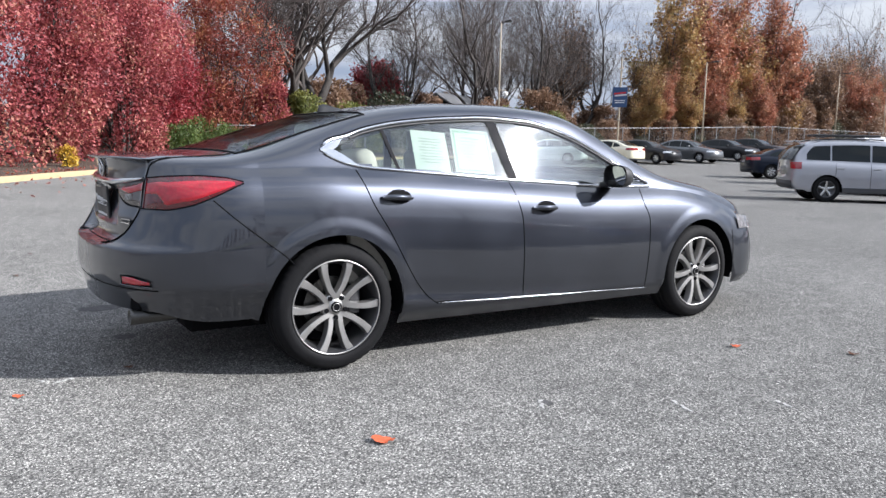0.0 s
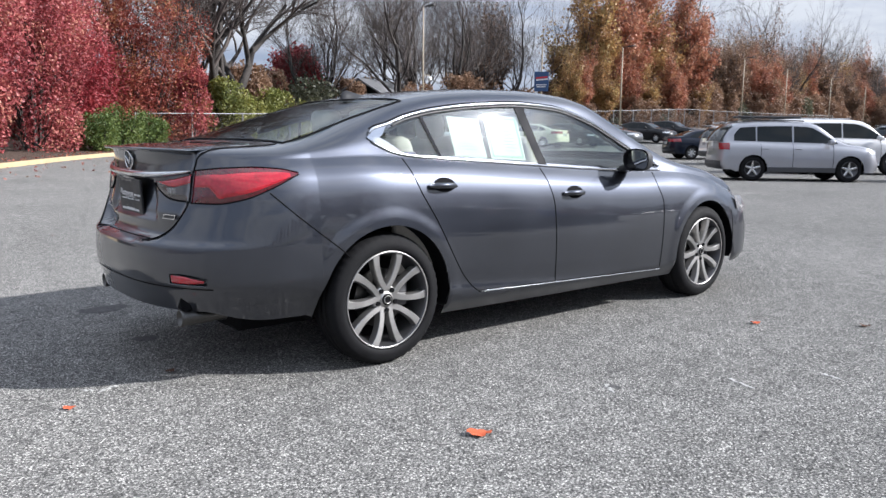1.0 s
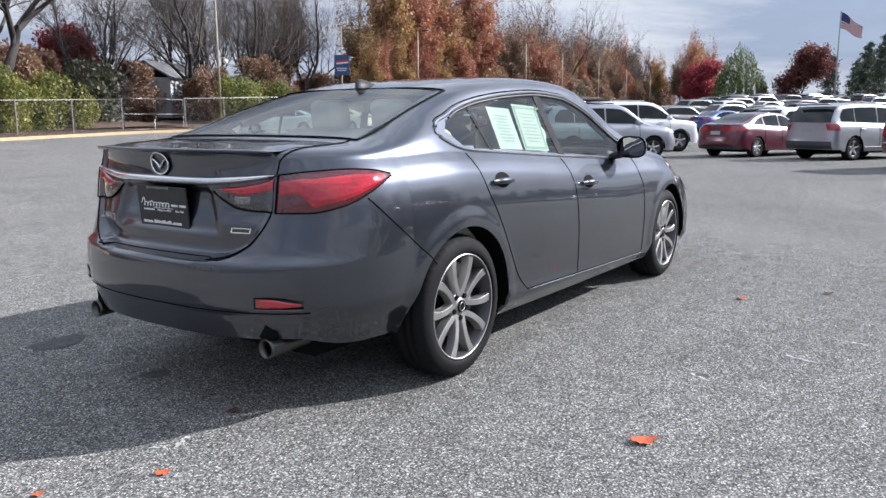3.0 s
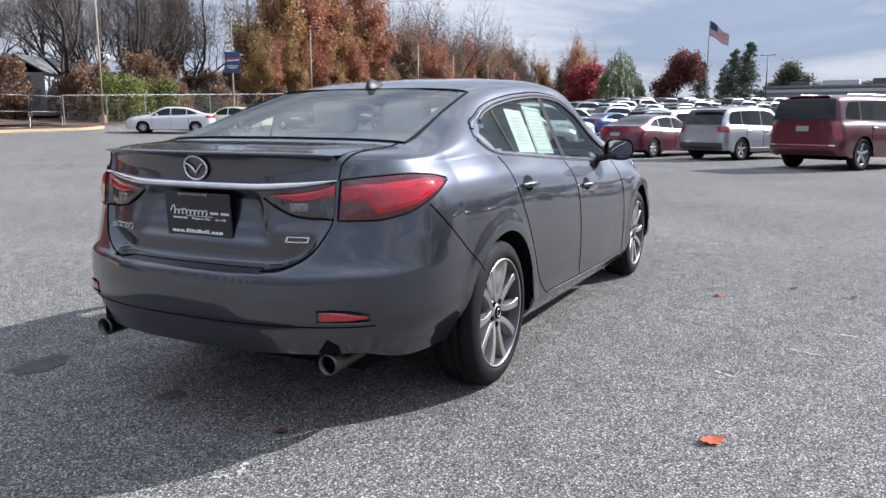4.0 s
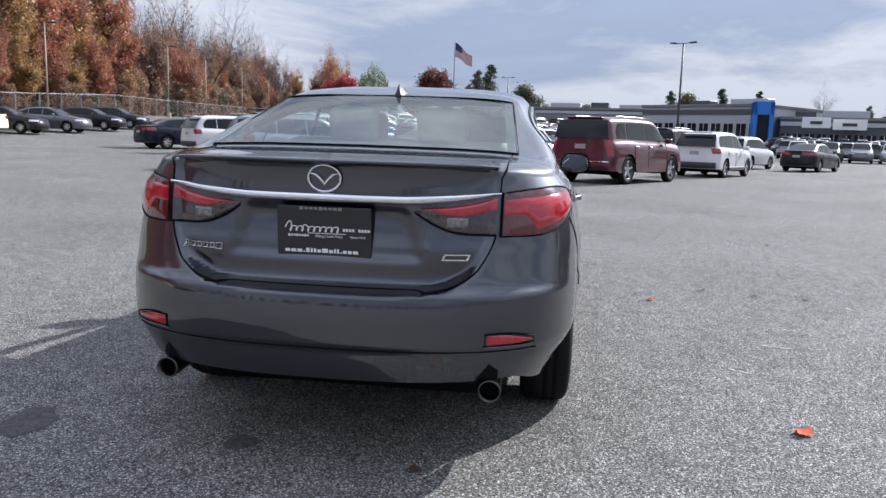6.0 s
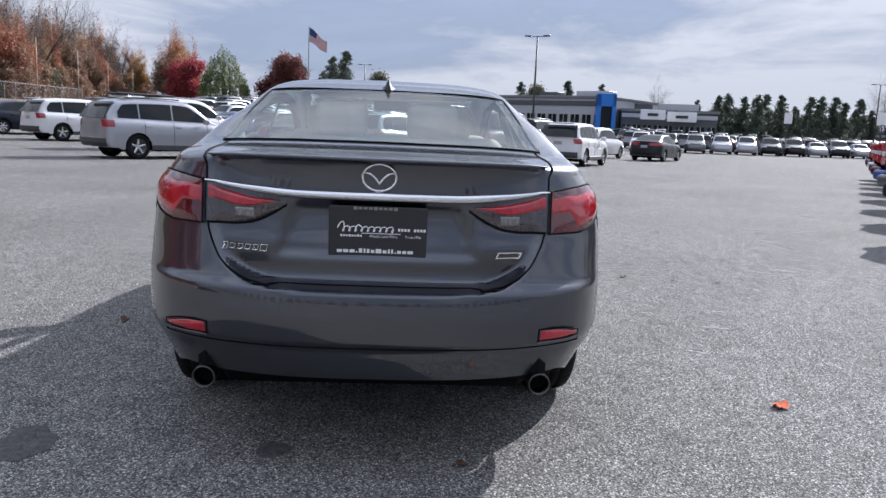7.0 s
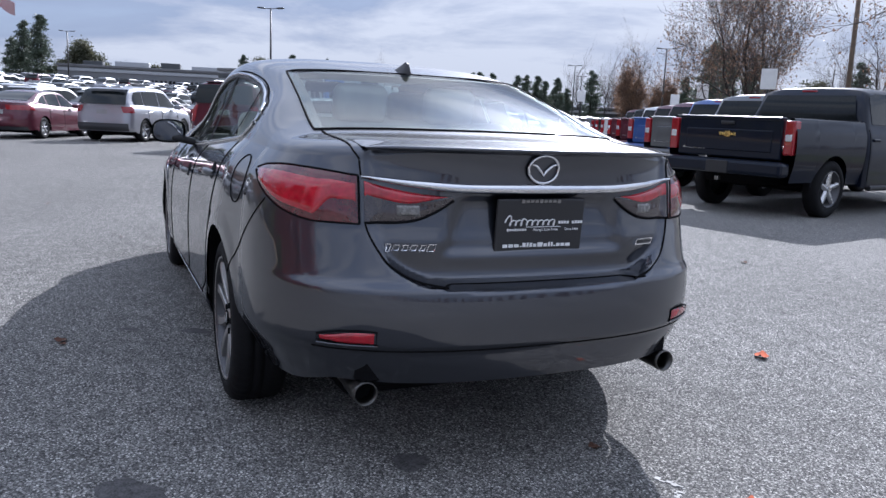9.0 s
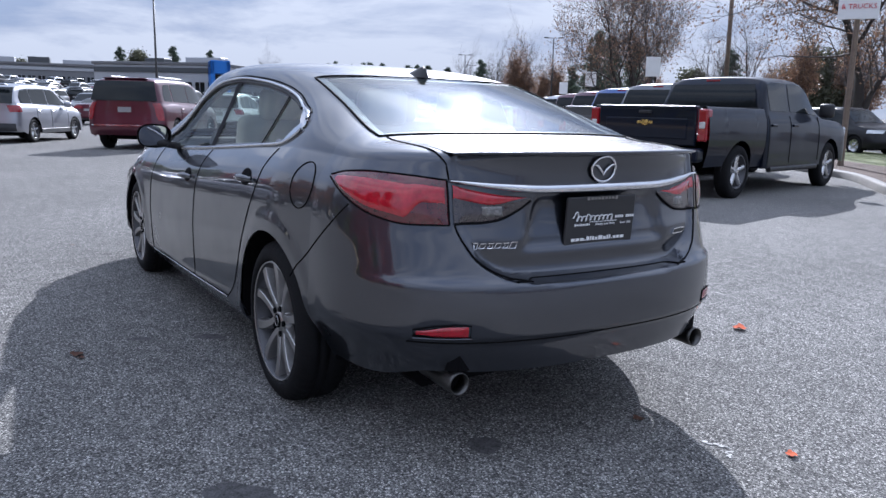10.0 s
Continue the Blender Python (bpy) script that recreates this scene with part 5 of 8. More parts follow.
def tail_patch(F, parent, y0, y1, z0, z1, material, name, label="", off=0.012, res=7, mirror=True, taper=0.0):
    for s in ((1, -1) if mirror else (1,)):
        vs = []
        for i in range(res):
            for j in range(res):
                u, v = i / (res - 1), j / (res - 1)
                y = y0 + (y1 - y0) * u
                zz0, zz1 = z0 + taper * (1 - u), z1
                z = zz0 + (zz1 - zz0) * v
                p = F["tail"](y, z, off)
                vs.append((p[0], s * p[1], p[2]))
        piece(name, vs, grid_faces(res, res), material, parent, label)


def corner_lamp(F, parent, xa, xb, z0, z1, material, name="tail_lamp", label="red rear lamp", off=0.012, front=False):
    """A lamp that wraps from the end of the body on to its side."""
    S = F["S"]
    for s in (1, -1):
        vs, n, m = [], 12, 6
        for i in range(n):
            x = xa + (xb - xa) * i / (n - 1)
            for j in range(m):
                z = z0 + (z1 - z0) * j / (m - 1)
                if front:
                    w, je, e, p = float(F["side"](S["jf"], z + float(F["sh"](S["jf"])) - float(F["sh"](x)))), S["jf"], S["xf"] - 0.10 * float(smoothstep(0.45, 0.95, z)), 2.4
                else:
                    w, je, p = float(F["side"](S["jr"], z)), S["jr"], S.get("n", 3.2)
                    e = F["tail"](0, z)[0]
                u = min(max((x - je) / (e - je), 0), 0.995)
                y = w * (1 - u**p) ** (1 / p)
                vs.append((x + (off if front else -off), s * (y + off), z))
        piece(name, vs, grid_faces(n, m), material, parent, label)


SEDAN = dict(xr=-2.40, xf=2.40, jr=-1.75, jf=1.75, belt=0.77, wide=0.89, axles=(-1.38, 1.38), arch=0.36, R=0.325,
             top=((-2.4, 1.05), (-2.1, 1.08), (-1.85, 1.12), (-1.4, 1.29), (-1.0, 1.40), (-0.4, 1.45), (0.1, 1.44), (0.4, 1.38), (0.8, 1.18), (1.1, 1.03), (1.5, 0.96), (2.0, 0.86), (2.4, 0.70)),
             shoulder=((-2.4, 1.03), (-1.5, 1.02), (-0.5, 0.97), (0.6, 0.93), (1.1, 0.92), (1.7, 0.84), (2.4, 0.68)))
SUV = dict(xr=-2.28, xf=2.30, jr=-1.80, jf=1.72, belt=0.80, wide=0.90, n=4.5, axles=(-1.32, 1.32), arch=0.39, R=0.35, low=0.27, lean=0.82, tuck=0.04,
           top=((-2.26, 1.10), (-2.19, 1.22), (-2.02, 1.47), (-1.88, 1.59), (-1.7, 1.64), (-1.2, 1.69), (-0.4, 1.70), (0.2, 1.68), (0.45, 1.62), (0.8, 1.38), (1.1, 1.16), (1.3, 1.08), (1.8, 1.0), (2.3, 0.82)),
           shoulder=((-2.28, 1.10), (-1.5, 1.10), (-0.5, 1.06), (0.6, 1.03), (1.2, 1.0), (1.8, 0.92), (2.3, 0.80)))
BIGSUV = dict(xr=-2.55, xf=2.58, jr=-2.05, jf=2.0, belt=0.90, wide=1.01, n=5.0, axles=(-1.475, 1.475), arch=0.45, R=0.41, low=0.33, lean=0.7, tuck=0.03, deep=0.95,
              top=((-2.53, 1.22), (-2.50, 1.40), (-2.43, 1.72), (-2.36, 1.82), (-2.2, 1.86), (-1.2, 1.89), (0.0, 1.89), (0.4, 1.86), (0.65, 1.78), (1.0, 1.5), (1.25, 1.30), (1.4, 1.22), (1.9, 1.18), (2.4, 1.08), (2.58, 0.9)),
              shoulder=((-2.55, 1.20), (-1.5, 1.22), (-0.5, 1.20), (0.8, 1.18), (1.4, 1.15), (2.0, 1.10), (2.58, 0.88)))


def sedan(name, label, material, place, turn, group="", lite=False, trunk_lamp=True):
    car_ = thing(name, label, "car", place, turn, group)
    F = body_form(SEDAN)
    body_skin(F, material, car_, lite)
    side_panes(F, car_, [(-1.45, 0.92)] if lite else [(-1.45, -0.95), (-0.9, -0.12), (-0.06, 0.92)], ((-1.5, 1.06), (-1.2, 1.03), (0, 0.975), (1.0, 0.945)), ((-1.5, 1.08), (-1.25, 1.20), (-0.9, 1.31), (-0.3, 1.36), (0.1, 1.345), (0.5, 1.22), (0.95, 0.96)))
    deck_pane(F, car_, -1.86, -1.12, 0.60, 0.53, "rear_window", "sloping dark rear glass")
    deck_pane(F, car_, 1.06, 0.36, 0.66, 0.55, "windscreen", "dark windscreen")
    corner_lamp(F, car_, -2.36, -1.92, 0.84, 0.98, TAIL_RED)
    corner_lamp(F, car_, 2.24, 1.86, 0.66, 0.76, HEAD_LENS, "head_lamp", "clear head lamp", front=True)
    tail_patch(F, car_, -0.18, 0.18, 0.72, 0.84, PLATE, "plate", "plain rear plate", mirror=False)
    tail_patch(F, car_, -0.78, 0.78, 0.26, 0.36, GREY_TRIM, "rear_valance", "dark lower bumper", mirror=False, res=13)
    for x in SEDAN["axles"]:
        for s in (1, -1):
            small_wheel(car_, x, s, SEDAN["R"], 0.875, 7, lite)
    b = bmesh.new()
    add_box(b, (3.6, 1.2, 0.2), (0, 0, 0.30))
    for x in SEDAN["axles"]:
        add_box(b, (0.7, 1.3, 0.5), (x, 0, 0.42))
    part("underbody", b, SEAM, car_)
    if not lite:
        for s in (1, -1):
            b = bmesh.new()
            add_box(b, (0.14, 0.2, 0.12), (0.62, s * 0.93, 1.0), bevel=0.04, seg=2)
            part("door_mirror", b, material, car_, smooth=True)
            for x in (-1.02, -0.09, 0.9):
                vs, fs = tube([(x, s * (float(F["side"](x, z)) + 0.001), z) for z in span(0.32, 0.93, 8)], 0.006, 4)
                piece("panel_gap", vs, fs, SEAM, car_)
            for x in (-0.92, 0.02):
                b = bmesh.new()
                add_box(b, (0.18, 0.03, 0.03), (x, s * (float(F["side"](x, 0.85)) + 0.012), 0.85), bevel=0.01)
                part("door_handle", b, material, car_)
    return car_


PLATE = mat("plain_plate", (0.28, 0.28, 0.28), 0.5, 0, 0.1, 6, 80)


def crossover(name, label, material, place, turn, spec, rack=False, group="", lite=False, cladding=True, split=None):
    car_ = thing(name, label, "suv", place, turn, group)
    F = body_form(spec)
    body_skin(F, material, car_, lite)
    big = spec is BIGSUV
    H = float(F["top"](-0.4))
    zb = float(F["sh"](0))
    x0 = spec["xr"]
    side_panes(F, car_, [(x0 + 0.32, 0.98)] if lite else split or [(x0 + 0.42, x0 + 1.02), (-1.22 if not big else -1.45, -0.26), (-0.21, 0.98 if not big else 1.2)],
               ((x0, zb + 0.09), (0, zb + 0.05), (1.3, zb + 0.02)), ((x0 + 0.36, zb + 0.16), (x0 + 0.62, H - 0.20), (-0.4, H - 0.15), (0.2, H - 0.17), (0.6 if not big else 0.75, H - 0.36), (1.0 if not big else 1.25, zb + 0.04)))
    # upright hatch with its glass
    vs, res = [], 11
    zg0, zg1 = zb + 0.07, H - 0.13
    inv_x = np.linspace(x0 + 0.015, x0 + 0.5, 60)
    inv_z = np.array([float(F["top"](x)) for x in inv_x])
    for i in range(res):
        for j in range(7):
            u, v = -1 + 2 * i / (res - 1), j / 6
            z = zg0 + (zg1 - zg0) * v
            x = float(np.interp(z + 0.02, inv_z, inv_x)) + 0.045 * abs(u) ** 3
            vs.append((x - 0.05, u * (spec["belt"] - 0.05 - 0.10 * v), z))
    piece("rear_window", vs, grid_faces(res, 7), AUTO_GLASS, car_, "dark rear hatch glass")
    b = bmesh.new()
    add_box(b, (0.16, 1.1, 0.03), (x0 + 0.20, 0, H - 0.065), (0, 8, 0), 0.012, 1)
    part("roof_spoiler", b, material, car_)
    deck_pane(F, car_, 1.12 if not big else 1.28, 0.5 if not big else 0.62, 0.68 if not big else 0.78, 0.56 if not big else 0.68, "windscreen", "dark windscreen")
    corner_lamp(F, car_, x0 + 0.06, x0 + (0.30 if not big else 0.16), zb - (0.17 if not big else 0.42), zb + 0.02, TAIL_RED)
    corner_lamp(F, car_, spec["xf"] - 0.14, spec["xf"] - 0.5, zb - 0.26, zb - 0.14, HEAD_LENS, "head_lamp", "clear head lamp", front=True)
    tail_patch(F, car_, -0.17, 0.17, zb - 0.22, zb - 0.09, PLATE, "plate", "plain rear plate", mirror=False)
    if cladding:
        tail_patch(F, car_, -0.80, 0.80, 0.34, 0.56, GREY_TRIM, "rear_bumper", "dark plastic rear bumper", mirror=False, res=15, off=0.02)
        for s in (() if lite else (1, -1)):
            b = bmesh.new()
            a0, a1 = spec["axles"][0] + spec["arch"], spec["axles"][1] - spec["arch"]
            add_box(b, (a1 - a0, 0.03, 0.14), ((a0 + a1) / 2, s * (spec["wide"] - 0.005), spec["low"] + 0.06), bevel=0.012)
            part("side_cladding", b, GREY_TRIM, car_)
    else:
        tail_patch(F, car_, -0.88, 0.88, 0.62, 0.65, CHROME, "bumper_strip", "bright bumper strip", mirror=False, res=15, off=0.02)
    for x in spec["axles"]:
        for s in (1, -1):
            small_wheel(car_, x, s, spec["R"], spec["wide"] - 0.012, 5, lite)
    b = bmesh.new()
    add_box(b, (3.4, 1.2, 0.2), (0, 0, spec["low"] + 0.08))
    for x in spec["axles"]:
        add_box(b, (0.8, 1.3, 0.55), (x, 0, spec["low"] + 0.2))
    part("underbody", b, SEAM, car_)
    for s in (1, -1):
        if not lite:
            b = bmesh.new()
            add_box(b, (0.15, 0.22, 0.15), (0.75 if not big else 0.95, s * (spec["wide"] + 0.05), zb + 0.06), bevel=0.045, seg=2)
            part("door_mirror", b, material, car_, smooth=True)
            for x in (-1.12, -0.24, 0.86 if not big else 1.05):
                vs, fs = tube([(x, s * (float(F["side"](x, z)) + 0.001), z) for z in span(spec["low"] + 0.12, zb, 8)], 0.006, 4)
                piece("panel_gap", vs, fs, SEAM, car_)
            for x in (-1.0, -0.1):
                b = bmesh.new()
                add_box(b, (0.19, 0.03, 0.035), (x, s * (float(F["side"](x, zb - 0.13)) + 0.014), zb - 0.13), bevel=0.01)
                part("door_handle", b, material, car_)
        if rack or big:
            vs, fs = tube([(x, s * 0.56 * spec["belt"] / 0.8, float(F["rz"](x, 0.56)) + (0.05 if rack else 0.03)) for x in span(-1.75, 0.1, 8)], 0.018, 5)
            piece("roof_rail", vs, fs, BLACK if rack else RIM_GREY, car_, "roof rail")
    if rack:
        b = bmesh.new()
        for x in (-1.3, -0.35):
            add_box(b, (0.06, 1.1, 0.03), (x, 0, H + 0.07), bevel=0.01)
        add_box(b, (1.75, 0.16, 0.06), (-0.75, 0.25, H + 0.11), bevel=0.02)
        add_box(b, (1.75, 0.16, 0.06), (-0.75, -0.2, H + 0.11), bevel=0.02)
        part("roof_rack", b, BLACK, car_, "black roof rack with carriers")
    return car_


def pickup(name, label, material, place, turn, group="", lite=False, bowtie=True):
    """A crew-cab pickup truck. Forward is +x; the axles at -1.82 and 1.82."""
    t_ = thing(name, label, "pickup truck", place, turn, group)
    W, ax, R = 0.98, 1.82, 0.40
    # cab and nose as one lofted body
    S = dict(xr=-0.95, xf=2.92, jr=-0.80, jf=2.45, belt=0.93, wide=1.0, n=6.0, axles=(-5.0, 1.82), arch=0.47, R=R, low=0.42, lean=0.62, tuck=0.0, deep=0.9,
             top=((-0.95, 1.30), (-0.93, 1.5), (-0.86, 1.80), (-0.78, 1.85), (-0.3, 1.89), (0.3, 1.89), (0.65, 1.86), (0.85, 1.78), (1.2, 1.48), (1.42, 1.30), (1.55, 1.25), (2.2, 1.21), (2.7, 1.15), (2.92, 1.0)),
             shoulder=((-0.95, 1.28), (0.5, 1.27), (1.5, 1.20), (2.3, 1.14), (2.92, 0.98)))
    F = body_form(S)
    # stations: the body skin with only the front arch
    vs, NL, NT = [], 14, 16
    st = [(-0.95, 0.42, 0.97)] + [(x, 0.42, 1.0) for x in np.linspace(-0.93, ax - 0.475, 18)]
    st += [(ax - 0.47 + 0.47 * a, R + 0.47 * math.sqrt(max(0, 1 - (1 - a) ** 2)), 1.0) for a in 1 - np.cos(np.linspace(0, math.pi, 17))]
    st += [(x, 0.45, (1 - max(0, (x - 2.32) / 0.62) ** 3) ** (1 / 3)) for x in (2.30, 2.45, 2.6, 2.72, 2.82, 2.88, 2.92)]
    P = []
    for x, zb, f in st:
        zs, zc = float(F["sh"](x)), max(float(F["top"](x)), float(F["sh"](x)) + 0.001)
        z = zb + (zs - zb) * np.linspace(0, 1, NL)
        rows = [(x, float(y) * f, zz) for y, zz in zip(F["side"](min(x, 2.4), z), z)]
        w = np.linspace(0, 1, NT)[1:]
        tz = np.where(w < 0.45, w / 0.45 * 0.8, 0.8 + 0.2 * (1 - (1 - np.clip((w - 0.45) / 0.55, 0, 1)) ** 2.6))
        ty = F["secty"](x, tz)
        ty[-1] = 0
        rows += [(x, 0.93 * f * b_, zs + (zc - zs) * a_) for a_, b_ in zip(tz, ty)]
        P.append(rows)
    nv = NL + NT - 1
    verts, faces = [], []
    for s in (1, -1):
        o = len(verts)
        verts += [(p[0], s * p[1], p[2]) for r in P for p in r]
        faces += [[o + v for v in (q if s < 0 else q[::-1])] for q in grid_faces(len(P), nv)]
    bm = bmesh.new()
    bv = [bm.verts.new(v) for v in verts]
    for f in faces:
        bm.faces.new([bv[i] for i in f])
    n0 = nv
    back = [bv[j] for j in range(n0)] + [bv[len(P) * nv + j] for j in reversed(range(n0 - 1))]
    bm.faces.new(back)
    bmesh.ops.remove_doubles(bm, verts=bm.verts, dist=0.0008)
    bmesh.ops.recalc_face_normals(bm, faces=bm.faces)
    cab = part("cab", bm, material, t_, smooth=True)
    for p in cab.data.polygons:
        if abs(p.normal.x) > 0.98 and p.area > 0.5:
            p.use_smooth = False
    # cargo bed: two shaped sides, a floor, and a tailgate
    for s in (1, -1):
        rows = []
        prof = [(0.90, 0.98), (0.97, 1.02), (0.995, 1.08), (1.0, 1.18)]
        st2 = [(x, 0.50) for x in np.linspace(-2.86, -ax - 0.475, 5)] + [(-ax - 0.47 + 0.47 * a, R + 0.47 * math.sqrt(max(0, 1 - (1 - a) ** 2))) for a in 1 - np.cos(np.linspace(0, math.pi, 17))] + [(x, 0.46) for x in np.linspace(-ax + 0.475, -0.99, 5)]
        for x, zb in st2:
            z = zb + (1.34 - zb) * np.linspace(0, 1, 12)
            y = 0.985 + 0.018 * np.exp(-((z - 0.95) / 0.2) ** 2) - 0.05 * smoothstep(1.15, 1.34, z) - 0.05 * (1 - smoothstep(0.45, 0.75, z))
            rows += [(x, s * float(b_), float(a_)) for b_, a_ in zip(y, z)]
            rows += [(x, s * 0.92, 1.352), (x, s * 0.86, 1.345), (x, s * 0.85, 0.95)]
        piece("bed_side", rows, [q if s < 0 else q[::-1] for q in grid_faces(len(st2), 15)], material, t_)
    b = bmesh.new()
    add_box(b, (1.9, 1.7, 0.06), (-1.92, 0, 0.93))
    add_box(b, (0.05, 1.72, 0.5), (-1.0, 0, 1.12))
    part("bed_floor", b, GREY_TRIM, t_)
    b = bmesh.new()
    add_box(b, (0.07, 1.62, 0.55), (-2.875, 0, 1.065), bevel=0.02, seg=2)
    gate = part("tailgate", b, material, t_)
    b = bmesh.new()
    add_box(b, (0.03, 1.36, 0.30), (-2.905, 0, 1.03), bevel=0.015, seg=2)
    part("gate_panel", b, material, gate)
    b = bmesh.new()
    add_box(b, (0.12, 1.62, 0.05), (-2.87, 0, 1.335), bevel=0.02, seg=2)
    part("gate_cap", b, material, gate)
    if bowtie:
        b = bmesh.new()
        add_box(b, (0.012, 0.26, 0.045), (-2.925, 0, 1.11), bevel=0.006)
        add_box(b, (0.014, 0.09, 0.085), (-2.926, 0, 1.11), bevel=0.006)
        part("badge", b, P_GOLD, gate, "gold cross-shaped badge")
        for k in range(9):
            b = bmesh.new()
            add_box(b, (0.008, 0.03, 0.028), (-2.915, 0.70 - 0.042 * k, 0.90))
            part("badge_bar", b, RIM_GREY, gate)
    b = bmesh.new()
    add_box(b, (0.05, 0.20, 0.05), (-2.925, 0, 1.265), bevel=0.01)
    part("gate_handle", b, BLACK, gate)
    for s in (1, -1):
        b = bmesh.new()
        add_box(b, (0.16, 0.14, 0.46), (-2.83, s * 0.905, 1.09), bevel=0.025, seg=2)
        lamp = part("tail_lamp", b, TAIL_RED, t_, "tall red rear lamp")
        b = bmesh.new()
        add_box(b, (0.02, 0.09, 0.09), (-2.912, s * 0.905, 1.09), bevel=0.008)
        part("reverse_lamp", b, HEAD_LENS, lamp, "clear reversing lamp")
    b = bmesh.new()
    add_box(b, (0.24, 1.9, 0.20), (-2.98, 0, 0.67), bevel=0.05, seg=2)
    bump = part("rear_bumper", b, material, t_, "dark rear step bumper")
    b = bmesh.new()
    add_box(b, (0.02, 0.34, 0.17), (-3.10, 0, 0.66), bevel=0.005)
    part("plate", b, PLATE if lite else BLACK, bump)
    b = bmesh.new()
    add_box(b, (0.06, 0.06, 0.06), (-3.05, 0, 0.50), bevel=0.006)
    part("hitch", b, STEEL, bump, "square tow hitch")
    # windows
    side_panes(F, t_, [(-0.74, -0.05), (0.03, 1.18)], ((-0.8, 1.33), (0.5, 1.31), (1.3, 1.27)), ((-0.8, 1.72), (-0.5, 1.78), (0.4, 1.78), (0.75, 1.70), (1.2, 1.30)))
    vs = []
    for i in range(9):
        for j in range(6):
            u, v = -1 + 2 * i / 8, j / 5
            vs.append((-0.953 + 0.09 * v**2 - 0.012, u * (0.80 - 0.10 * v), 1.36 + 0.38 * v))
    piece("rear_window", vs, grid_faces(9, 6), AUTO_GLASS, t_, "dark cab rear glass")
    deck_pane(F, t_, 1.45, 0.86, 0.78, 0.68, "windscreen", "dark windscreen")
    b = bmesh.new()
    add_box(b, (0.03, 0.24, 0.03), (-0.90, 0, 1.80), bevel=0.008)
    part("third_brake_lamp", b, TAIL_RED, t_, "red high brake lamp")
    for s in (1, -1):
        for x in (-ax, ax):
            small_wheel(t_, x, s, R, 0.985, 5, lite)
        b = bmesh.new()
        add_box(b, (0.14, 0.25, 0.24), (1.12, s * 1.12, 1.36), bevel=0.05, seg=2)
        part("door_mirror", b, BLACK, t_, smooth=True)
        if not lite:
            for x in (-0.86, -0.02, 1.22):
                vs, fs = tube([(x, s * (float(F["side"](x, z)) + 0.001), z) for z in span(0.5, 1.25, 8)], 0.007, 4)
                piece("panel_gap", vs, fs, SEAM, t_)
            for x in (-0.70, 0.14):
                b = bmesh.new()
                add_box(b, (0.2, 0.035, 0.04), (x, s * (float(F["side"](x, 1.1)) + 0.014), 1.1), bevel=0.01)
                part("door_handle", b, material, t_)
            b = bmesh.new()
            add_cyl(b, 0.045, 0.045, (-0.75, s * 0.98, 0.40), (1.2, s * 0.98, 0.40), 10)
            part("side_step", b, BLACK, t_, "black tubular side step")
        lamp = bmesh.new()
        add_box(lamp, (0.25, 0.16, 0.20), (2.78, s * 0.82, 0.98), (0, 0, s * -18), 0.04, 2)
        part("head_lamp", lamp, HEAD_LENS, t_, "clear head lamp")
    b = bmesh.new()
    add_box(b, (5.4, 0.9, 0.18), (0, 0, 0.52))
    add_box(b, (0.9, 1.5, 0.5), (ax, 0, 0.62))
    add_box(b, (0.9, 1.5, 0.35), (-ax, 0, 0.72))
    add_cyl(b, 0.07, 0.07, (-ax, -0.8, R), (-ax, 0.8, R), 8)
    part("chassis", b, SEAM, t_)
    return t_

# ---- plants ----


def leaf_mat(name, colors, soft=0.35):
    m = bpy.data.materials.new(name)
    m.use_nodes = True
    n, l = m.node_tree.nodes, m.node_tree.links
    b = n["Principled BSDF"]
    geo, ramp = n.new("ShaderNodeNewGeometry"), n.new("ShaderNodeValToRGB")
    el = ramp.color_ramp.elements
    el[0].color, el[1].color = (*colors[0], 1), (*colors[-1], 1)
    for k, c in enumerate(colors[1:-1]):
        e = el.new((k + 1) / (len(colors) - 1))
        e.color = (*c, 1)
    no = n.new("ShaderNodeTexNoise")
    co = n.new("ShaderNodeTexCoord")
    no.inputs["Scale"].default_value = 0.45
    l.new(co.outputs["Object"], no.inputs["Vector"])
    a = n.new("ShaderNodeMath")
    a.operation, a.inputs[1].default_value = "MULTIPLY_ADD", 0.55
    l.new(geo.outputs["Random Per Island"], a.inputs[0])
    s = n.new("ShaderNodeMapRange")
    s.inputs["From Min"].default_value, s.inputs["From Max"].default_value = 0.3, 0.7
    s.inputs["To Min"].default_value, s.inputs["To Max"].default_value = -0.1, 0.55
    l.new(no.outputs["Fac"], s.inputs["Value"])
    l.new(s.outputs[0], a.inputs[2])
    l.new(a.outputs[0], ramp.inputs["Fac"])
    l.new(ramp.outputs["Color"], b.inputs["Base Color"])
    b.inputs["Roughness"].default_value = 0.55
    tr, mix = n.new("ShaderNodeBsdfTranslucent"), n.new("ShaderNodeMixShader")
    l.new(ramp.outputs["Color"], tr.inputs["Color"])
    mix.inputs[0].default_value = soft
    l.new(b.outputs[0], mix.inputs[1])
    l.new(tr.outputs[0], mix.inputs[2])
    l.new(mix.outputs[0], n["Material Output"].inputs["Surface"])
    return m


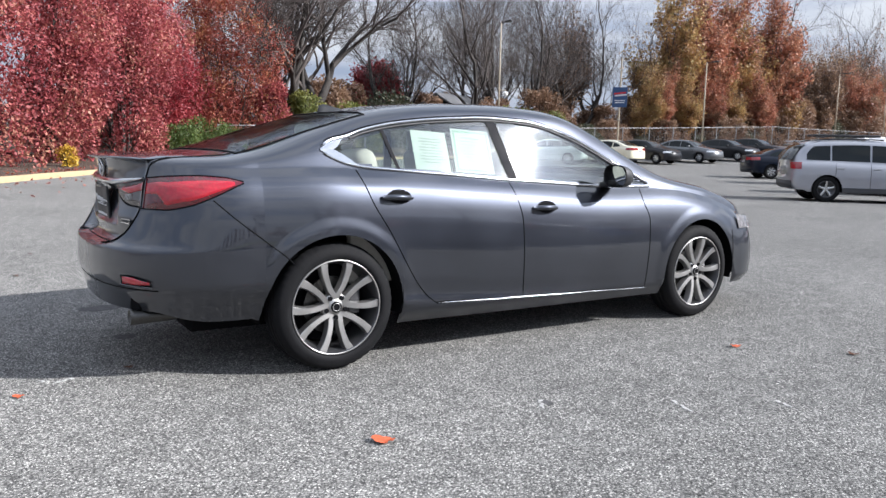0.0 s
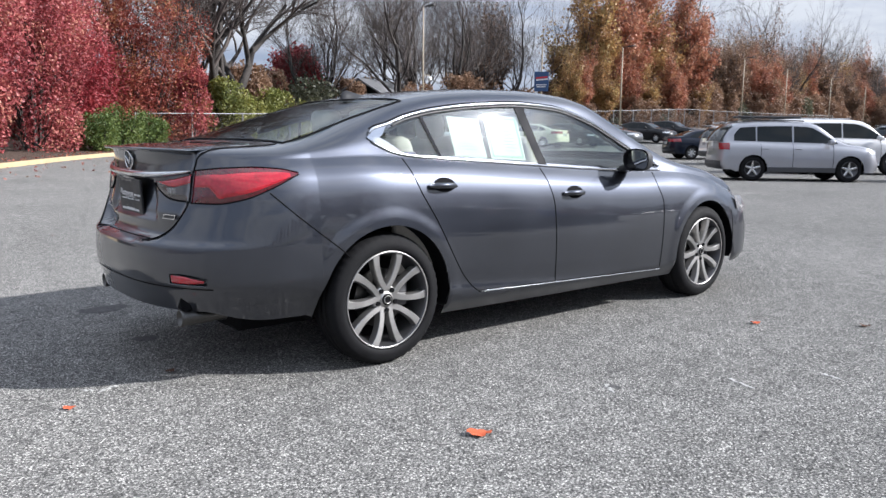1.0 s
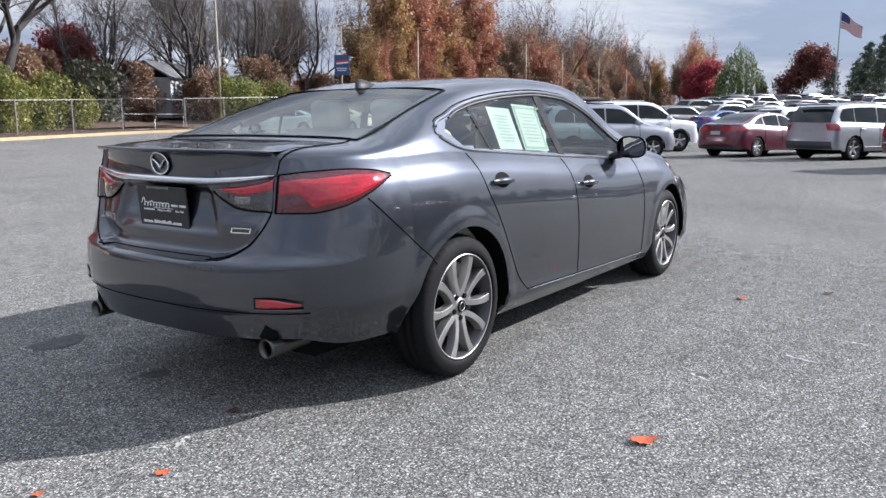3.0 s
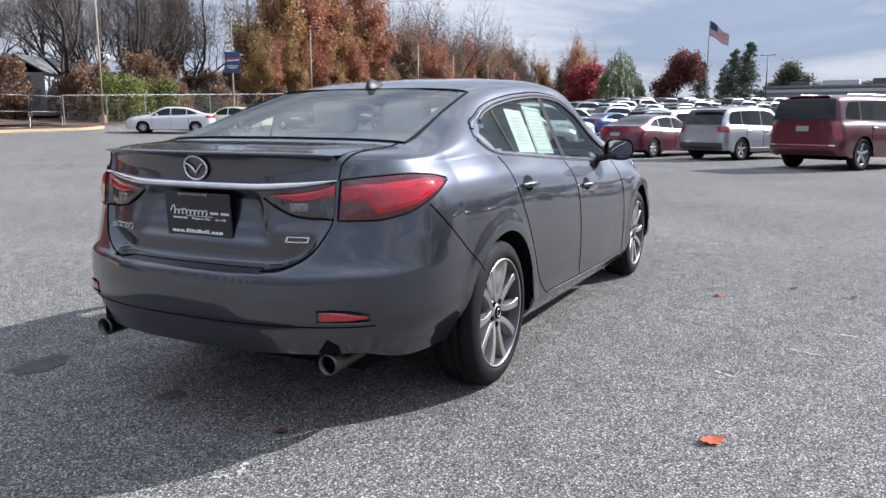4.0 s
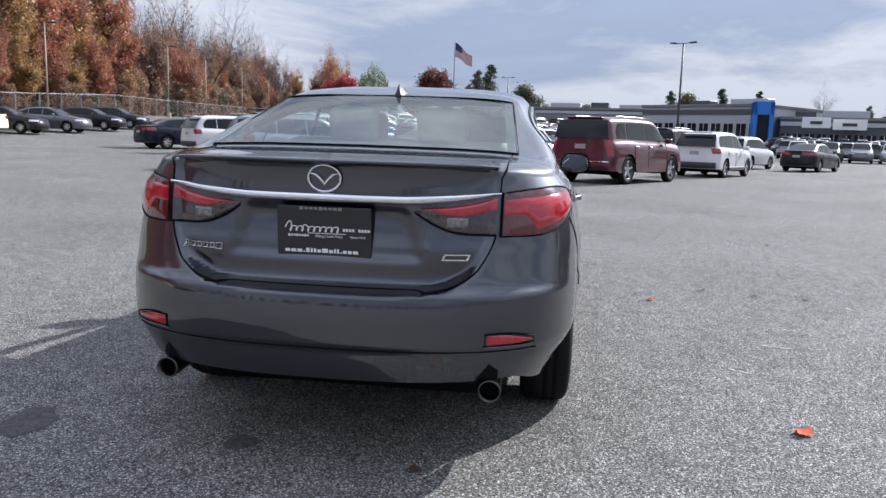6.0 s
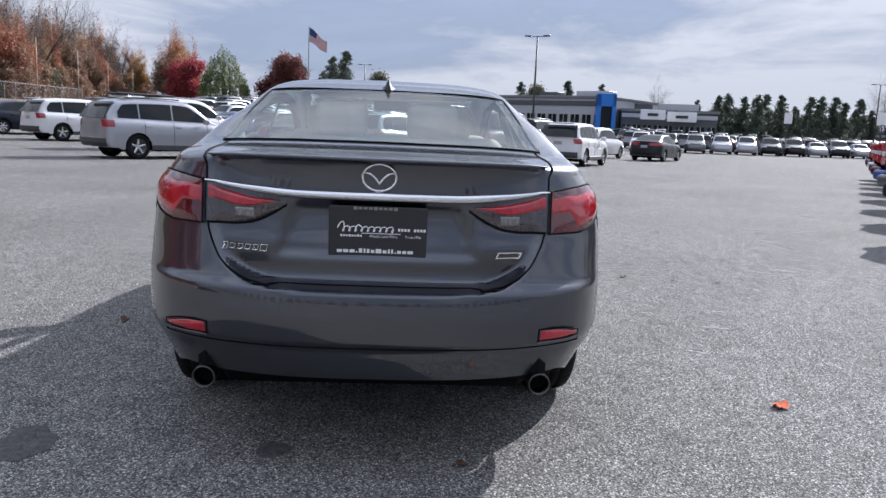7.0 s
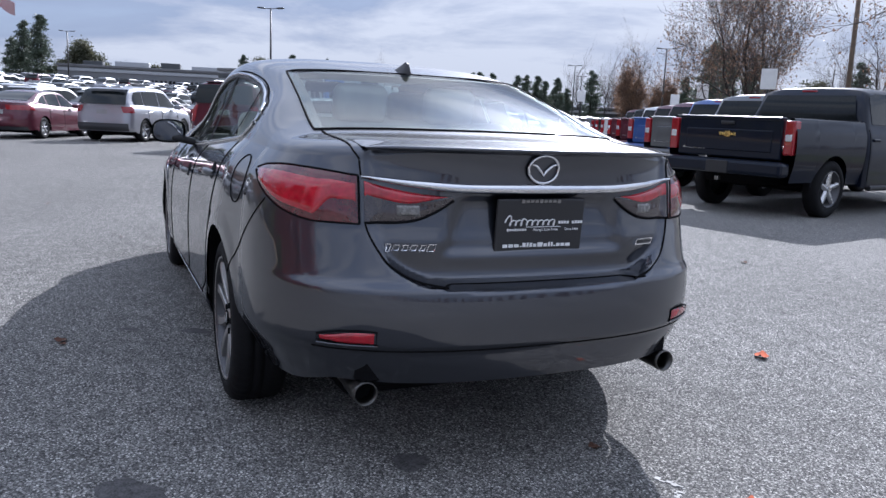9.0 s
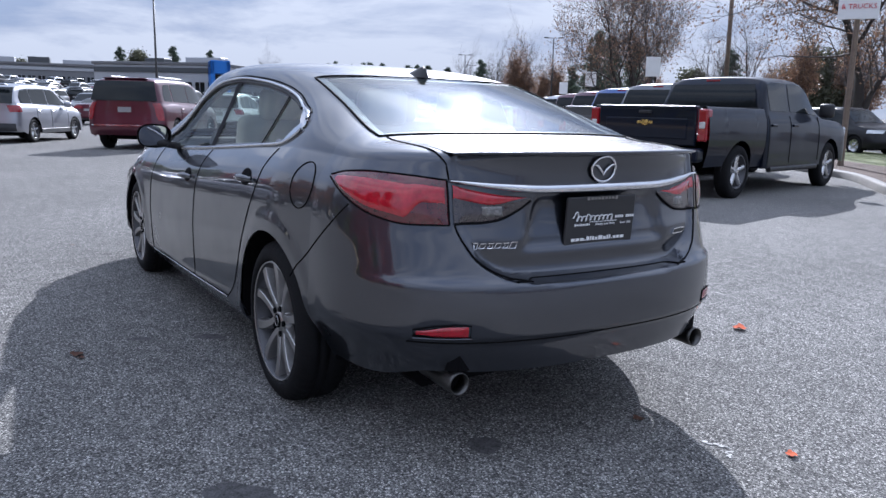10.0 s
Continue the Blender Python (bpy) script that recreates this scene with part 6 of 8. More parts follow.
BARK = mat("grey_bark", (0.040, 0.034, 0.031), 0.9, 0, 0.35, 3, 30, bump=0.01)
TWIG = mat("thin_twigs", (0.085, 0.070, 0.064), 0.9, 0, 0.3, 3, 30)
L_RED = leaf_mat("red_leaves", [(0.09, 0.018, 0.022), (0.27, 0.048, 0.058), (0.42, 0.11, 0.105), (0.52, 0.28, 0.18)])
L_CRIMSON = leaf_mat("crimson_leaves", [(0.15, 0.018, 0.026), (0.32, 0.038, 0.05), (0.44, 0.09, 0.085)])
L_MIXED = leaf_mat("red_orange_leaves", [(0.13, 0.024, 0.026), (0.28, 0.055, 0.045), (0.36, 0.11, 0.065), (0.40, 0.23, 0.09)])
L_RUST = leaf_mat("rust_leaves", [(0.13, 0.045, 0.03), (0.30, 0.10, 0.06), (0.42, 0.18, 0.10), (0.55, 0.36, 0.22)])
L_GOLD = leaf_mat("gold_leaves", [(0.15, 0.08, 0.035), (0.32, 0.17, 0.07), (0.44, 0.28, 0.11), (0.46, 0.38, 0.17)])
L_BROWN = leaf_mat("brown_leaves", [(0.13, 0.075, 0.05), (0.23, 0.135, 0.085), (0.33, 0.215, 0.13)])
L_GREEN = leaf_mat("green_leaves", [(0.046, 0.078, 0.022), (0.093, 0.139, 0.034), (0.171, 0.202, 0.046)])
L_DULL = leaf_mat("dull_green_leaves", [(0.055, 0.06, 0.038), (0.085, 0.088, 0.052), (0.12, 0.115, 0.07)])
L_LIME = leaf_mat("yellow_green_leaves", [(0.09, 0.11, 0.028), (0.19, 0.20, 0.05), (0.34, 0.31, 0.08)])
L_WILLOW = leaf_mat("willow_leaves", [(0.05, 0.075, 0.026), (0.10, 0.13, 0.042), (0.18, 0.19, 0.062)])
L_PINE = leaf_mat("pine_needles", [(0.045, 0.066, 0.048), (0.075, 0.10, 0.068), (0.105, 0.13, 0.085)], 0.15)


def branches(rng, height, trunk_r, spread=0.5, levels=5, first=0.25, kids=3, bend=0.16, upward=0.25, shrink=0.68, multi=1, thick=0.62, lead=0.0):
    """A list of branch lines: (points, radii, level)."""
    out = []

    def grow(p, d, length, r, level):
        n = 5 if level < 2 else 4 if level < 4 else 3
        pts, rad = [p.copy()], [r]
        for i in range(n):
            d = (d + Vector(rng.normal(0, bend, 3)) + Vector((0, 0, upward * 0.25))).normalized()
            p = p + d * (length / n)
            pts.append(p.copy())
            rad.append(r * (1 - 0.55 * (i + 1) / n))
        out.append((pts, rad, level))
        if level >= levels:
            return
        k = kids + (1 if rng.random() < 0.4 else 0)
        for j in range(k):
            t = (first if level == 0 else 0.3) + (1 - (first if level == 0 else 0.3)) * (j + rng.random()) / k
            i = min(int(t * n), n - 1)
            f = t * n - i
            q = pts[i].lerp(pts[i + 1], f)
            ax_ = Vector(rng.normal(0, 1, 3)).normalized()
            side_ = d.cross(ax_).normalized()
            nd = (d * (1 - spread) + side_ * spread * (1.1 if level else 1.0) + Vector((0, 0, upward))).normalized()
            grow(q, nd, length * shrink * (0.8 + 0.4 * rng.random()), rad[i] * thick, level + 1)
        # a leader goes on upwards; without one the stem forks
        if lead and level < levels and pts[0].z < height * 1.4 and abs(d.z) > 0.75:
            grow(p, (d + Vector((0, 0, 0.4)) + Vector(rng.normal(0, 0.10, 3))).normalized(), length * lead, rad[-1] * 1.15, level + 1)
        else:
            grow(p, (d + Vector(rng.normal(0, 0.2, 3))).normalized(), length * shrink, rad[-1], level + 1)

    for m in range(multi):
        a = 2 * math.pi * (m + rng.random() * 0.5) / multi
        tilt = 0.0 if multi == 1 else 0.28
        grow(Vector((0.12 * math.cos(a) * (multi > 1), 0.12 * math.sin(a) * (multi > 1), -0.1)), Vector((tilt * math.cos(a), tilt * math.sin(a), 1)).normalized(), height * 0.42, trunk_r / (1 if multi == 1 else 1.4), 0)
    return out


def limb_mesh(name, lines, lo, hi, material, parent, thin=0.006, label=""):
    vs, fs = [], []
    for pts, rad, level in lines:
        if not lo <= level <= hi:
            continue
        seg = 7 if level == 0 else 5 if level < 3 else 3
        v, f = tube(pts, [max(r, thin) for r in rad], seg)
        if level >= 2:
            f = f[:-2]
        o = len(vs)
        vs += v
        fs += [tuple(i + o for i in q) for q in f]
    return piece(name, vs, fs, material, parent, label)


def leaf_mesh(name, centers, size, rng, material, parent, label="", aspect=0.6, droop=0.0):
    """Many small four-cornered leaves, each bent along its middle, at the given places."""
    c = np.asarray(centers, float)
    n = len(c)
    d = rng.normal(0, 1, (n, 3))
    d[:, 2] -= droop
    d /= np.linalg.norm(d, axis=1, keepdims=True)
    e = np.cross(d, rng.normal(0, 1, (n, 3)))
    e /= np.maximum(np.linalg.norm(e, axis=1, keepdims=True), 1e-6)
    up = np.cross(d, e)
    s = size * (0.6 + 0.8 * rng.random((n, 1)))
    a, b = c - d * s, c + d * s
    w = e * s * aspect
    l1, r1 = c + w + up * s * 0.2, c - w + up * s * 0.2
    V = np.stack([a, l1, b, r1], axis=1).reshape(-1, 3)
    me = bpy.data.meshes.new(name)
    me.vertices.add(4 * n)
    me.vertices.foreach_set("co", V.ravel())
    me.loops.add(4 * n)
    me.loops.foreach_set("vertex_index", np.arange(4 * n, dtype=np.int32))
    me.polygons.add(n)
    me.polygons.foreach_set("loop_start", np.arange(0, 4 * n, 4, dtype=np.int32))
    me.polygons.foreach_set("loop_total", np.full(n, 4, dtype=np.int32))
    me.materials.append(material)
    me.update(calc_edges=True)
    ob = new(name, me)
    ob.parent = parent
    return tagged(ob, label)


def tips(lines, rng, per, jitter, lo=3):
    pts = []
    for p, r, level in lines:
        if level < lo:
            continue
        for _ in range(per):
            i = rng.integers(0, len(p) - 1)
            q = p[i].lerp(p[i + 1], rng.random())
            pts.append((q.x + rng.normal(0, jitter), q.y + rng.normal(0, jitter), q.z + rng.normal(0, jitter)))
    return pts


def bare_tree(name, label, seed, height, trunk_r, place, **k):
    rng = np.random.default_rng(seed)
    t = thing(name, label, "tree", place)
    lines = branches(rng, height, trunk_r, **k)
    limb_mesh("trunk", lines, 0, 1, BARK, t)
    limb_mesh("crown", lines, 2, 9, TWIG, t, 0.0045, "bare twigs")
    return t


def leafy_tree(name, label, seed, height, trunk_r, place, material, per=10, jitter=0.25, size=0.09, lo=3, **k):
    rng = np.random.default_rng(seed)
    t = thing(name, label, "tree", place)
    lines = branches(rng, height, trunk_r, **k)
    limb_mesh("trunk", lines, 0, 1, BARK, t)
    limb_mesh("branchwork", lines, 2, 9, TWIG, t, 0.008)
    leaf_mesh("crown", tips(lines, rng, per, jitter, lo), size, rng, material, t)
    return t


def bush(name, label, seed, rx, ry, h, place, material, count=9000, size=0.06, category="bush", base=0.0, flame=0.0):
    """A clumped crown that reaches the ground: lobes of leaves over a few stems, with an uneven outline."""
    rng = np.random.default_rng(seed)
    t = thing(name, label, category, place)
    lobes = []
    nl = 26
    for i in range(nl):
        a, zz = rng.random() * 2 * math.pi, rng.random()
        taper = math.sqrt(max(0.05, 1 - (abs(zz - 0.42) / 0.62) ** 2)) * (1 - flame * zz)
        rr = (0.35 + 0.5 * rng.random())
        lobes.append((rr * rx * taper * math.cos(a), rr * ry * taper * math.sin(a), base + h * (0.08 + 0.84 * zz), (0.30 + 0.24 * rng.random()) * min(rx, ry) * (0.6 + 0.5 * taper)))
    pts = []
    for i in range(count):
        cx, cy, cz, r = lobes[rng.integers(0, nl)]
        d = rng.normal(0, 1, 3)
        d /= np.linalg.norm(d)
        q = r * (0.55 + 0.5 * rng.random() ** 0.5)
        z = cz + d[2] * q * 1.25
        if z > 0.03:
            pts.append((cx + d[0] * q, cy + d[1] * q, z))
    leaf_mesh("crown", pts, size, rng, material, t)
    vs, fs = [], []
    for i in range(nl):
        cx, cy, cz, r = lobes[i]
        v, f = tube([(0.15 * cx, 0.15 * cy, -0.1), (0.35 * cx, 0.35 * cy, 0.45 * cz), (0.8 * cx, 0.8 * cy, 0.85 * cz), (cx, cy, cz + 0.4 * r)], [0.05, 0.04, 0.025, 0.01], 5)
        o = len(vs)
        vs += v
        fs += [tuple(k + o for k in q) for q in f]
    tagged(piece("undergrowth", vs, fs, BARK, t), kind="stuff")
    return t


def conifer(name, label, seed, height, radius, place, material=None):
    rng = np.random.default_rng(seed)
    t = thing(name, label, "tree", place)
    v, f = tube([(0, 0, -0.1), (0.05, 0, height * 0.5), (0, 0, height)], [0.18, 0.12, 0.02], 7)
    piece("trunk", v, f, BARK, t)
    pts = []
    for k in range(int(height * 10)):
        zz = 0.06 + 0.92 * rng.random() ** 1.25
        L = radius * (1 - zz) ** 0.6 * (0.55 + 0.7 * rng.random()) + 0.3
        a = rng.random() * 2 * math.pi
        for q in range(70):
            u = rng.random() ** 0.7
            pts.append((L * u * math.cos(a) + rng.normal(0, 0.22), L * u * math.sin(a) + rng.normal(0, 0.22), height * zz + 0.25 * L * u * (0.5 - zz) - 0.15 * u + rng.normal(0, 0.2)))
    leaf_mesh("crown", pts, 0.2, rng, material or L_PINE, t, aspect=0.4)
    return t


def put(proto, x, y, s=1.0, turn=0.0, dz=0.0, stretch=1.0):
    return copy_thing(proto, Matrix.Translation((x, y, land(x, y) + dz)) @ Matrix.Rotation(radians(turn), 4, "Z") @ Matrix.Diagonal((s, s, s * stretch, 1)))

# ---- kerb, planting bed, verges ----
CONCRETE = mat("kerb_concrete", (0.40, 0.30, 0.17), 0.85, 0, 0.25, 2.5, 60, bump=0.004)
MULCH = mat("brown_mulch", (0.075, 0.048, 0.034), 0.95, 0, 0.5, 6, 60, bump=0.03)
GRASS = mat("dull_grass", (0.10, 0.115, 0.035), 0.95, 0, 0.4, 1.2, 50, bump=0.03)
WOODFLOOR = mat("leaf_litter", (0.11, 0.07, 0.045), 0.95, 0, 0.45, 0.8, 30, bump=0.05)
GALV = mat("galvanised_steel", (0.28, 0.28, 0.28), 0.5, 0.7, 0.2, 8, 60)
POLE_TAN = mat("tan_pole_paint", (0.36, 0.30, 0.22), 0.6, 0, 0.15, 5, 40)
POLE_DARK = mat("dark_pole_paint", (0.035, 0.035, 0.035), 0.5, 0, 0.2, 5, 40)
WOOD_POLE = mat("weathered_pole_wood", (0.17, 0.13, 0.10), 0.9, 0, 0.3, 4, 40, bump=0.01)

kerb_line = [(-6.5, 11.5), (-3.4, 15.4), (-1.9, 18.0), (-0.3, 21.0), (1.0, 23.2), (3.6, 27.6), (6.8, 31.6), (10.5, 34.2), (15.3, 35.6), (21.0, 36.2), (25.5, 35.6), (27.5, 36.2)]
kx = curve(*[(i, p[0]) for i, p in enumerate(kerb_line)])
ky = curve(*[(i, p[1]) for i, p in enumerate(kerb_line)])
kp = [(kx(u), ky(u)) for u in span(0, len(kerb_line) - 1, 110)]


def ribbon(pts, prof, name, material, label, category, kind="structure"):
    """A profile (side, height) drawn along a ground line; side counts to the left of the way."""
    vs = []
    for i, (x, y) in enumerate(pts):
        a, b = pts[max(i - 1, 0)], pts[min(i + 1, len(pts) - 1)]
        d = Vector((b[0] - a[0], b[1] - a[1])).normalized()
        nx, ny = -d.y, d.x
        for o, h in prof:
            q = (x + nx * o, y + ny * o)
            vs.append((q[0], q[1], land(x, y) + h))
    return tagged(piece(name, vs, grid_faces(len(pts), len(prof)), material), label, category, kind=kind)


ribbon(kp, [(0, -0.05), (0.0, 0.12), (0.02, 0.15), (0.04, 0.155), (0.18, 0.155), (0.2, 0.15), (0.2, -0.05)], "kerb", CONCRETE, "yellow-tinted concrete kerb along a planting bed", "kerb")
ribbon(kp, [(0.2, 0.12), (0.8, 0.16), (3.0, 0.25), (6.0, 0.2), (16.0, 0.1)], "planting_bed", MULCH, "brown mulch bed with fallen leaves behind the kerb", "planting bed")
wf = [(x, y) for x, y in zip(span(27, 200, 40), [38.5 + 0.11 * (x - 27) for x in span(27, 200, 40)])]
ribbon(wf, [(-0.2, 0.03), (1.0, 0.10), (8, 0.3), (30, 0.6), (90, 1.5)], "verge", WOODFLOOR, "leaf-covered verge under the woods", "verge")
ribbon([(4, 34), (9, 38.5), (15, 40), (21, 41), (28, 41)], [(0, 0.12), (10, 0.5), (30, 0.8), (70, 1.5)], "woodland_floor", WOODFLOOR, "leaf litter under bare trees", "woodland floor")
# fallen leaves on the bed beside the kerb
rng_l = np.random.default_rng(5)
lp = []
for _ in range(1500):
    u = rng_l.random() * (len(kerb_line) - 1)
    x, y = kx(u), ky(u)
    d = Vector((kx(u + 0.05) - kx(u - 0.05) + 1e-6, ky(u + 0.05) - ky(u - 0.05))).normalized()
    o = 0.25 + abs(rng_l.normal(0, 1.6)) if rng_l.random() < 0.85 else -abs(rng_l.normal(0, 1.5))
    lp.append((x - d.y * o, y + d.x * o, land(x, y) + (0.17 if o > 0.2 else 0.015)))
tagged(leaf_mesh("fallen_leaves", lp, 0.045, rng_l, L_MIXED, None), "scattered dry fallen leaves along the kerb", "leaves", kind="stuff")

# ---- chain-link fence ----


def fence_run(pts, height, step, name, label):
    f = thing(name, label, "fence")
    posts = []
    for (x0, y0), (x1, y1) in zip(pts[:-1], pts[1:]):
        n = max(1, round(math.hypot(x1 - x0, y1 - y0) / step))
        posts += [(x0 + (x1 - x0) * k / n, y0 + (y1 - y0) * k / n) for k in range(n)]
    posts.append(pts[-1])
    for x, y in posts:
        z = land(x, y)
        b = bmesh.new()
        add_cyl(b, 0.04, 0.04, (x, y, z - 0.1), (x, y, z + height + 0.06), 8)
        part("post", b, GALV, f)
    for hh in (height, 0.05):
        vs, fs = tube([(x, y, land(x, y) + hh) for x, y in posts], 0.025 if hh > 1 else 0.008, 5)
        piece("rail", vs, fs, GALV, f)
    # wires, crossing at slants
    vs, fs = [], []
    dist = [0.0]
    for a, b_ in zip(posts[:-1], posts[1:]):
        dist.append(dist[-1] + math.hypot(b_[0] - a[0], b_[1] - a[1]))
    px, py = [p[0] for p in posts], [p[1] for p in posts]
    L = dist[-1]
    w = 0.16
    for k in range(int(L / w) + int(height / w) + 1):
        for sl in (1, -1):
            s0 = k * w - (height if sl > 0 else 0)
            ends = []
            for hh in (0.05, height):
                s = s0 + (hh if sl > 0 else -hh)
                s = min(max(s, 0), L)
                ends.append((np.interp(s, dist, px), np.interp(s, dist, py), hh))
            (xa, ya, ha), (xb, yb, hb) = ends
            if math.hypot(xa - xb, ya - yb) < 0.3:
                continue
            o = len(vs)
            ww = 0.003
            za, zb = land(xa, ya) + ha, land(xb, yb) + hb
            dx, dy = (xb - xa) / 2, (yb - ya) / 2
            ln = math.hypot(dx, dy)
            ox, oy = dx / ln * ww, dy / ln * ww
            nx_, ny_ = -oy, ox
            vs += [(xa - ox, ya - oy, za), (xa + ox, ya + oy, za), (xa + nx_, ya + ny_, za), (xb - ox, yb - oy, zb), (xb + ox, yb + oy, zb), (xb + nx_, yb + ny_, zb)]
            fs += [(o, o + 1, o + 4, o + 3), (o + 1, o + 2, o + 5, o + 4), (o + 2, o, o + 3, o + 5)]
    tagged(piece("mesh_wire", vs, fs, GALV, f), "fine crossing wires", kind="stuff")
    return f


fence_run([(9.3, 36.6), (15.5, 37.3), (21.8, 37.9)], 1.9, 3.1, "chain_link_fence", "galvanised chain-link fence behind the kerb")
fence_run([(26.2, 38.0), (45, 38.6), (75, 42), (110, 46)], 1.9, 3.3, "chain_link_fence", "galvanised chain-link fence in front of the woods")
gate = thing("fence_gate", "galvanised chain-link double gate, closed", "gate")
for x0, x1 in ((21.95, 24.0), (24.1, 26.05)):
    z = land(24, 38)
    vs, fs = tube([(x0, 37.95, z + 0.1), (x1, 37.98, z + 0.1), (x1, 37.98, z + 1.9), (x0, 37.95, z + 1.9)], 0.028, 6, True)
    leaf_ = piece("gate_frame", vs, fs, GALV, gate)
    vs, fs = tube([(x0, 37.95, z + 1.0), (x1, 37.98, z + 1.0)], 0.02, 6)
    piece("gate_rail", vs, fs, GALV, leaf_)

# ---- poles, signs, flag ----
SIGN_BLUE = mat("blue_banner", (0.03, 0.07, 0.17), 0.6, 0, 0.1, 4, 40)
SIGN_RED = mat("red_banner_print", (0.5, 0.02, 0.03), 0.6, 0, 0.1)
SIGN_WHITE = mat("white_banner", (0.72, 0.72, 0.72), 0.6, 0, 0.06, 3, 40)


def light_pole(x, y, h, heads, material, name="light_pole", label="tan steel parking lot light pole", r=0.075, aim=0.0):
    z = land(x, y)
    p = thing(name, label, "light pole", (x, y, z), aim)
    b = bmesh.new()
    add_cyl(b, r, r * 0.6, (0, 0, -0.1), (0, 0, h), 10)
    part("shaft", b, material, p, smooth=True)
    b = bmesh.new()
    add_cyl(b, 0.25, 0.25, (0, 0, -0.05), (0, 0, 0.55), 14)
    part("footing", b, CONCRETE, p)
    for k in range(heads):
        s = 1 if k == 0 else -1
        b = bmesh.new()
        add_box(b, (0.55, 0.32, 0.10), (s * 0.75, 0, h + 0.02), (0, s * -4, 0), 0.03, 1)
        head = part("lamp_head", b, POLE_DARK, p, "flat dark lamp head")
        b = bmesh.new()
        add_cyl(b, 0.03, 0.03, (0, 0, h - 0.03), (s * 0.52, 0, h), 6)
        part("arm", b, POLE_DARK, head)
    return p


for x, y, h in ((30.8, 40.2, 9.3), (51.6, 38.6, 7.4), (79.0, 42.6, 8.0), (92.3, 44.2, 7.6), (108.8, 46.0, 7.2), (125.0, 47.8, 6.6), (142.0, 49.6, 6.4), (160.0, 52.0, 6.2)):
    light_pole(x, y, h, 1, POLE_TAN, aim=-80)
dome = thing("pole_camera", "white dome camera on a light pole arm", "camera")
b = bmesh.new()
bmesh.ops.create_uvsphere(b, u_segments=14, v_segments=10, radius=0.17, matrix=pose(31.25, 40.0, 5.25))
part("dome", b, SIGN_WHITE, dome, smooth=True)
b = bmesh.new()
add_cyl(b, 0.03, 0.03, (30.8, 40.2, 5.5), (31.25, 40.0, 5.5), 6)
add_cyl(b, 0.03, 0.03, (31.25, 40.0, 5.5), (31.25, 40.0, 5.35), 6)
part("bracket", b, POLE_TAN, dome)
light_pole(55.8, -10.6, 8.6, 2, POLE_DARK, label="dark steel light pole with two lamp heads", aim=60, r=0.1)
light_pole(112.9, 5.45, 7.5, 2, POLE_DARK, label="dark steel light pole with two lamp heads", aim=80, r=0.11)
for x, y, h in ((92, -62, 9), (120, -82, 9), (128, -90, 9), (136, -97, 9), (60, -52, 9)):
    light_pole(x, y, h, 2, POLE_DARK, label="distant dark light pole with two lamp heads", aim=50, r=0.1)
sg = thing("blue_sign", "blue banner sign with a red and white stripe on a pole", "sign", (40.4, 37.6, land(40.4, 37.6)), -48)
b = bmesh.new()
add_cyl(b, 0.06, 0.05, (0, 0, -0.1), (0, 0, 7.2), 8)
part("pole", b, POLE_TAN, sg)
b = bmesh.new()
add_box(b, (1.1, 0.04, 1.5), (0, -0.08, 4.25), bevel=0.01)
pnl = part("panel", b, SIGN_BLUE, sg)
for px, pz, pw, ph, mm in ((0, 4.55, 0.9, 0.12, SIGN_RED), (0.05, 4.40, 0.9, 0.10, SIGN_WHITE), (0, 4.0, 0.8, 0.06, SIGN_WHITE), (0, 3.85, 0.7, 0.06, SIGN_WHITE)):
    b = bmesh.new()
    add_box(b, (pw, 0.01, ph), (px, -0.106, pz), (0, -6, 0) if pz > 4.3 else (0, 0, 0))
    part("print_bar", b, mm, pnl)

# tall flag pole with a striped flag hanging to one side
fp = thing("flag_pole", "tall white flag pole with a striped flag blowing to one side", "flag pole", (144, 17.6, land(144, 17.6)), -80)
b = bmesh.new()
add_cyl(b, 0.16, 0.07, (0, 0, -0.1), (0, 0, 15.8), 10)
part("shaft", b, GALV, fp)
FLAG_RED = mat("flag_red", (0.32, 0.02, 0.03), 0.8, 0, 0.1)
FLAG_WHITE = mat("flag_white", (0.55, 0.55, 0.55), 0.8, 0, 0.1)
FLAG_BLUE = mat("flag_blue", (0.03, 0.04, 0.13), 0.8, 0, 0.1)


def flag_pt(u, v):
    return (0.12 + 3.3 * u, 0.25 * math.sin(6 * u + v), 15.6 - 2.6 * v * (1 - 0.25 * u) - 2.6 * u + 0.18 * math.sin(7 * u))


for k in range(13):
    vs = []
    for i in range(14):
        for v in (k / 13, (k + 1) / 13):
            vs.append(flag_pt(i / 13, v))
    piece("flag_stripe", vs, grid_faces(14, 2), FLAG_RED if k % 2 == 0 else FLAG_WHITE, fp)
vs = [tuple(Vector(flag_pt(0.4 * i / 7, 0.54 * j / 5)) + Vector((0, o, 0))) for o in (-0.03, 0.03) for i in range(8) for j in range(6)]
piece("flag_canton", vs, grid_faces(8, 6) + [tuple(48 + q for q in f) for f in grid_faces(8, 6)], FLAG_BLUE, fp)

# row of white banners on poles behind the trucks


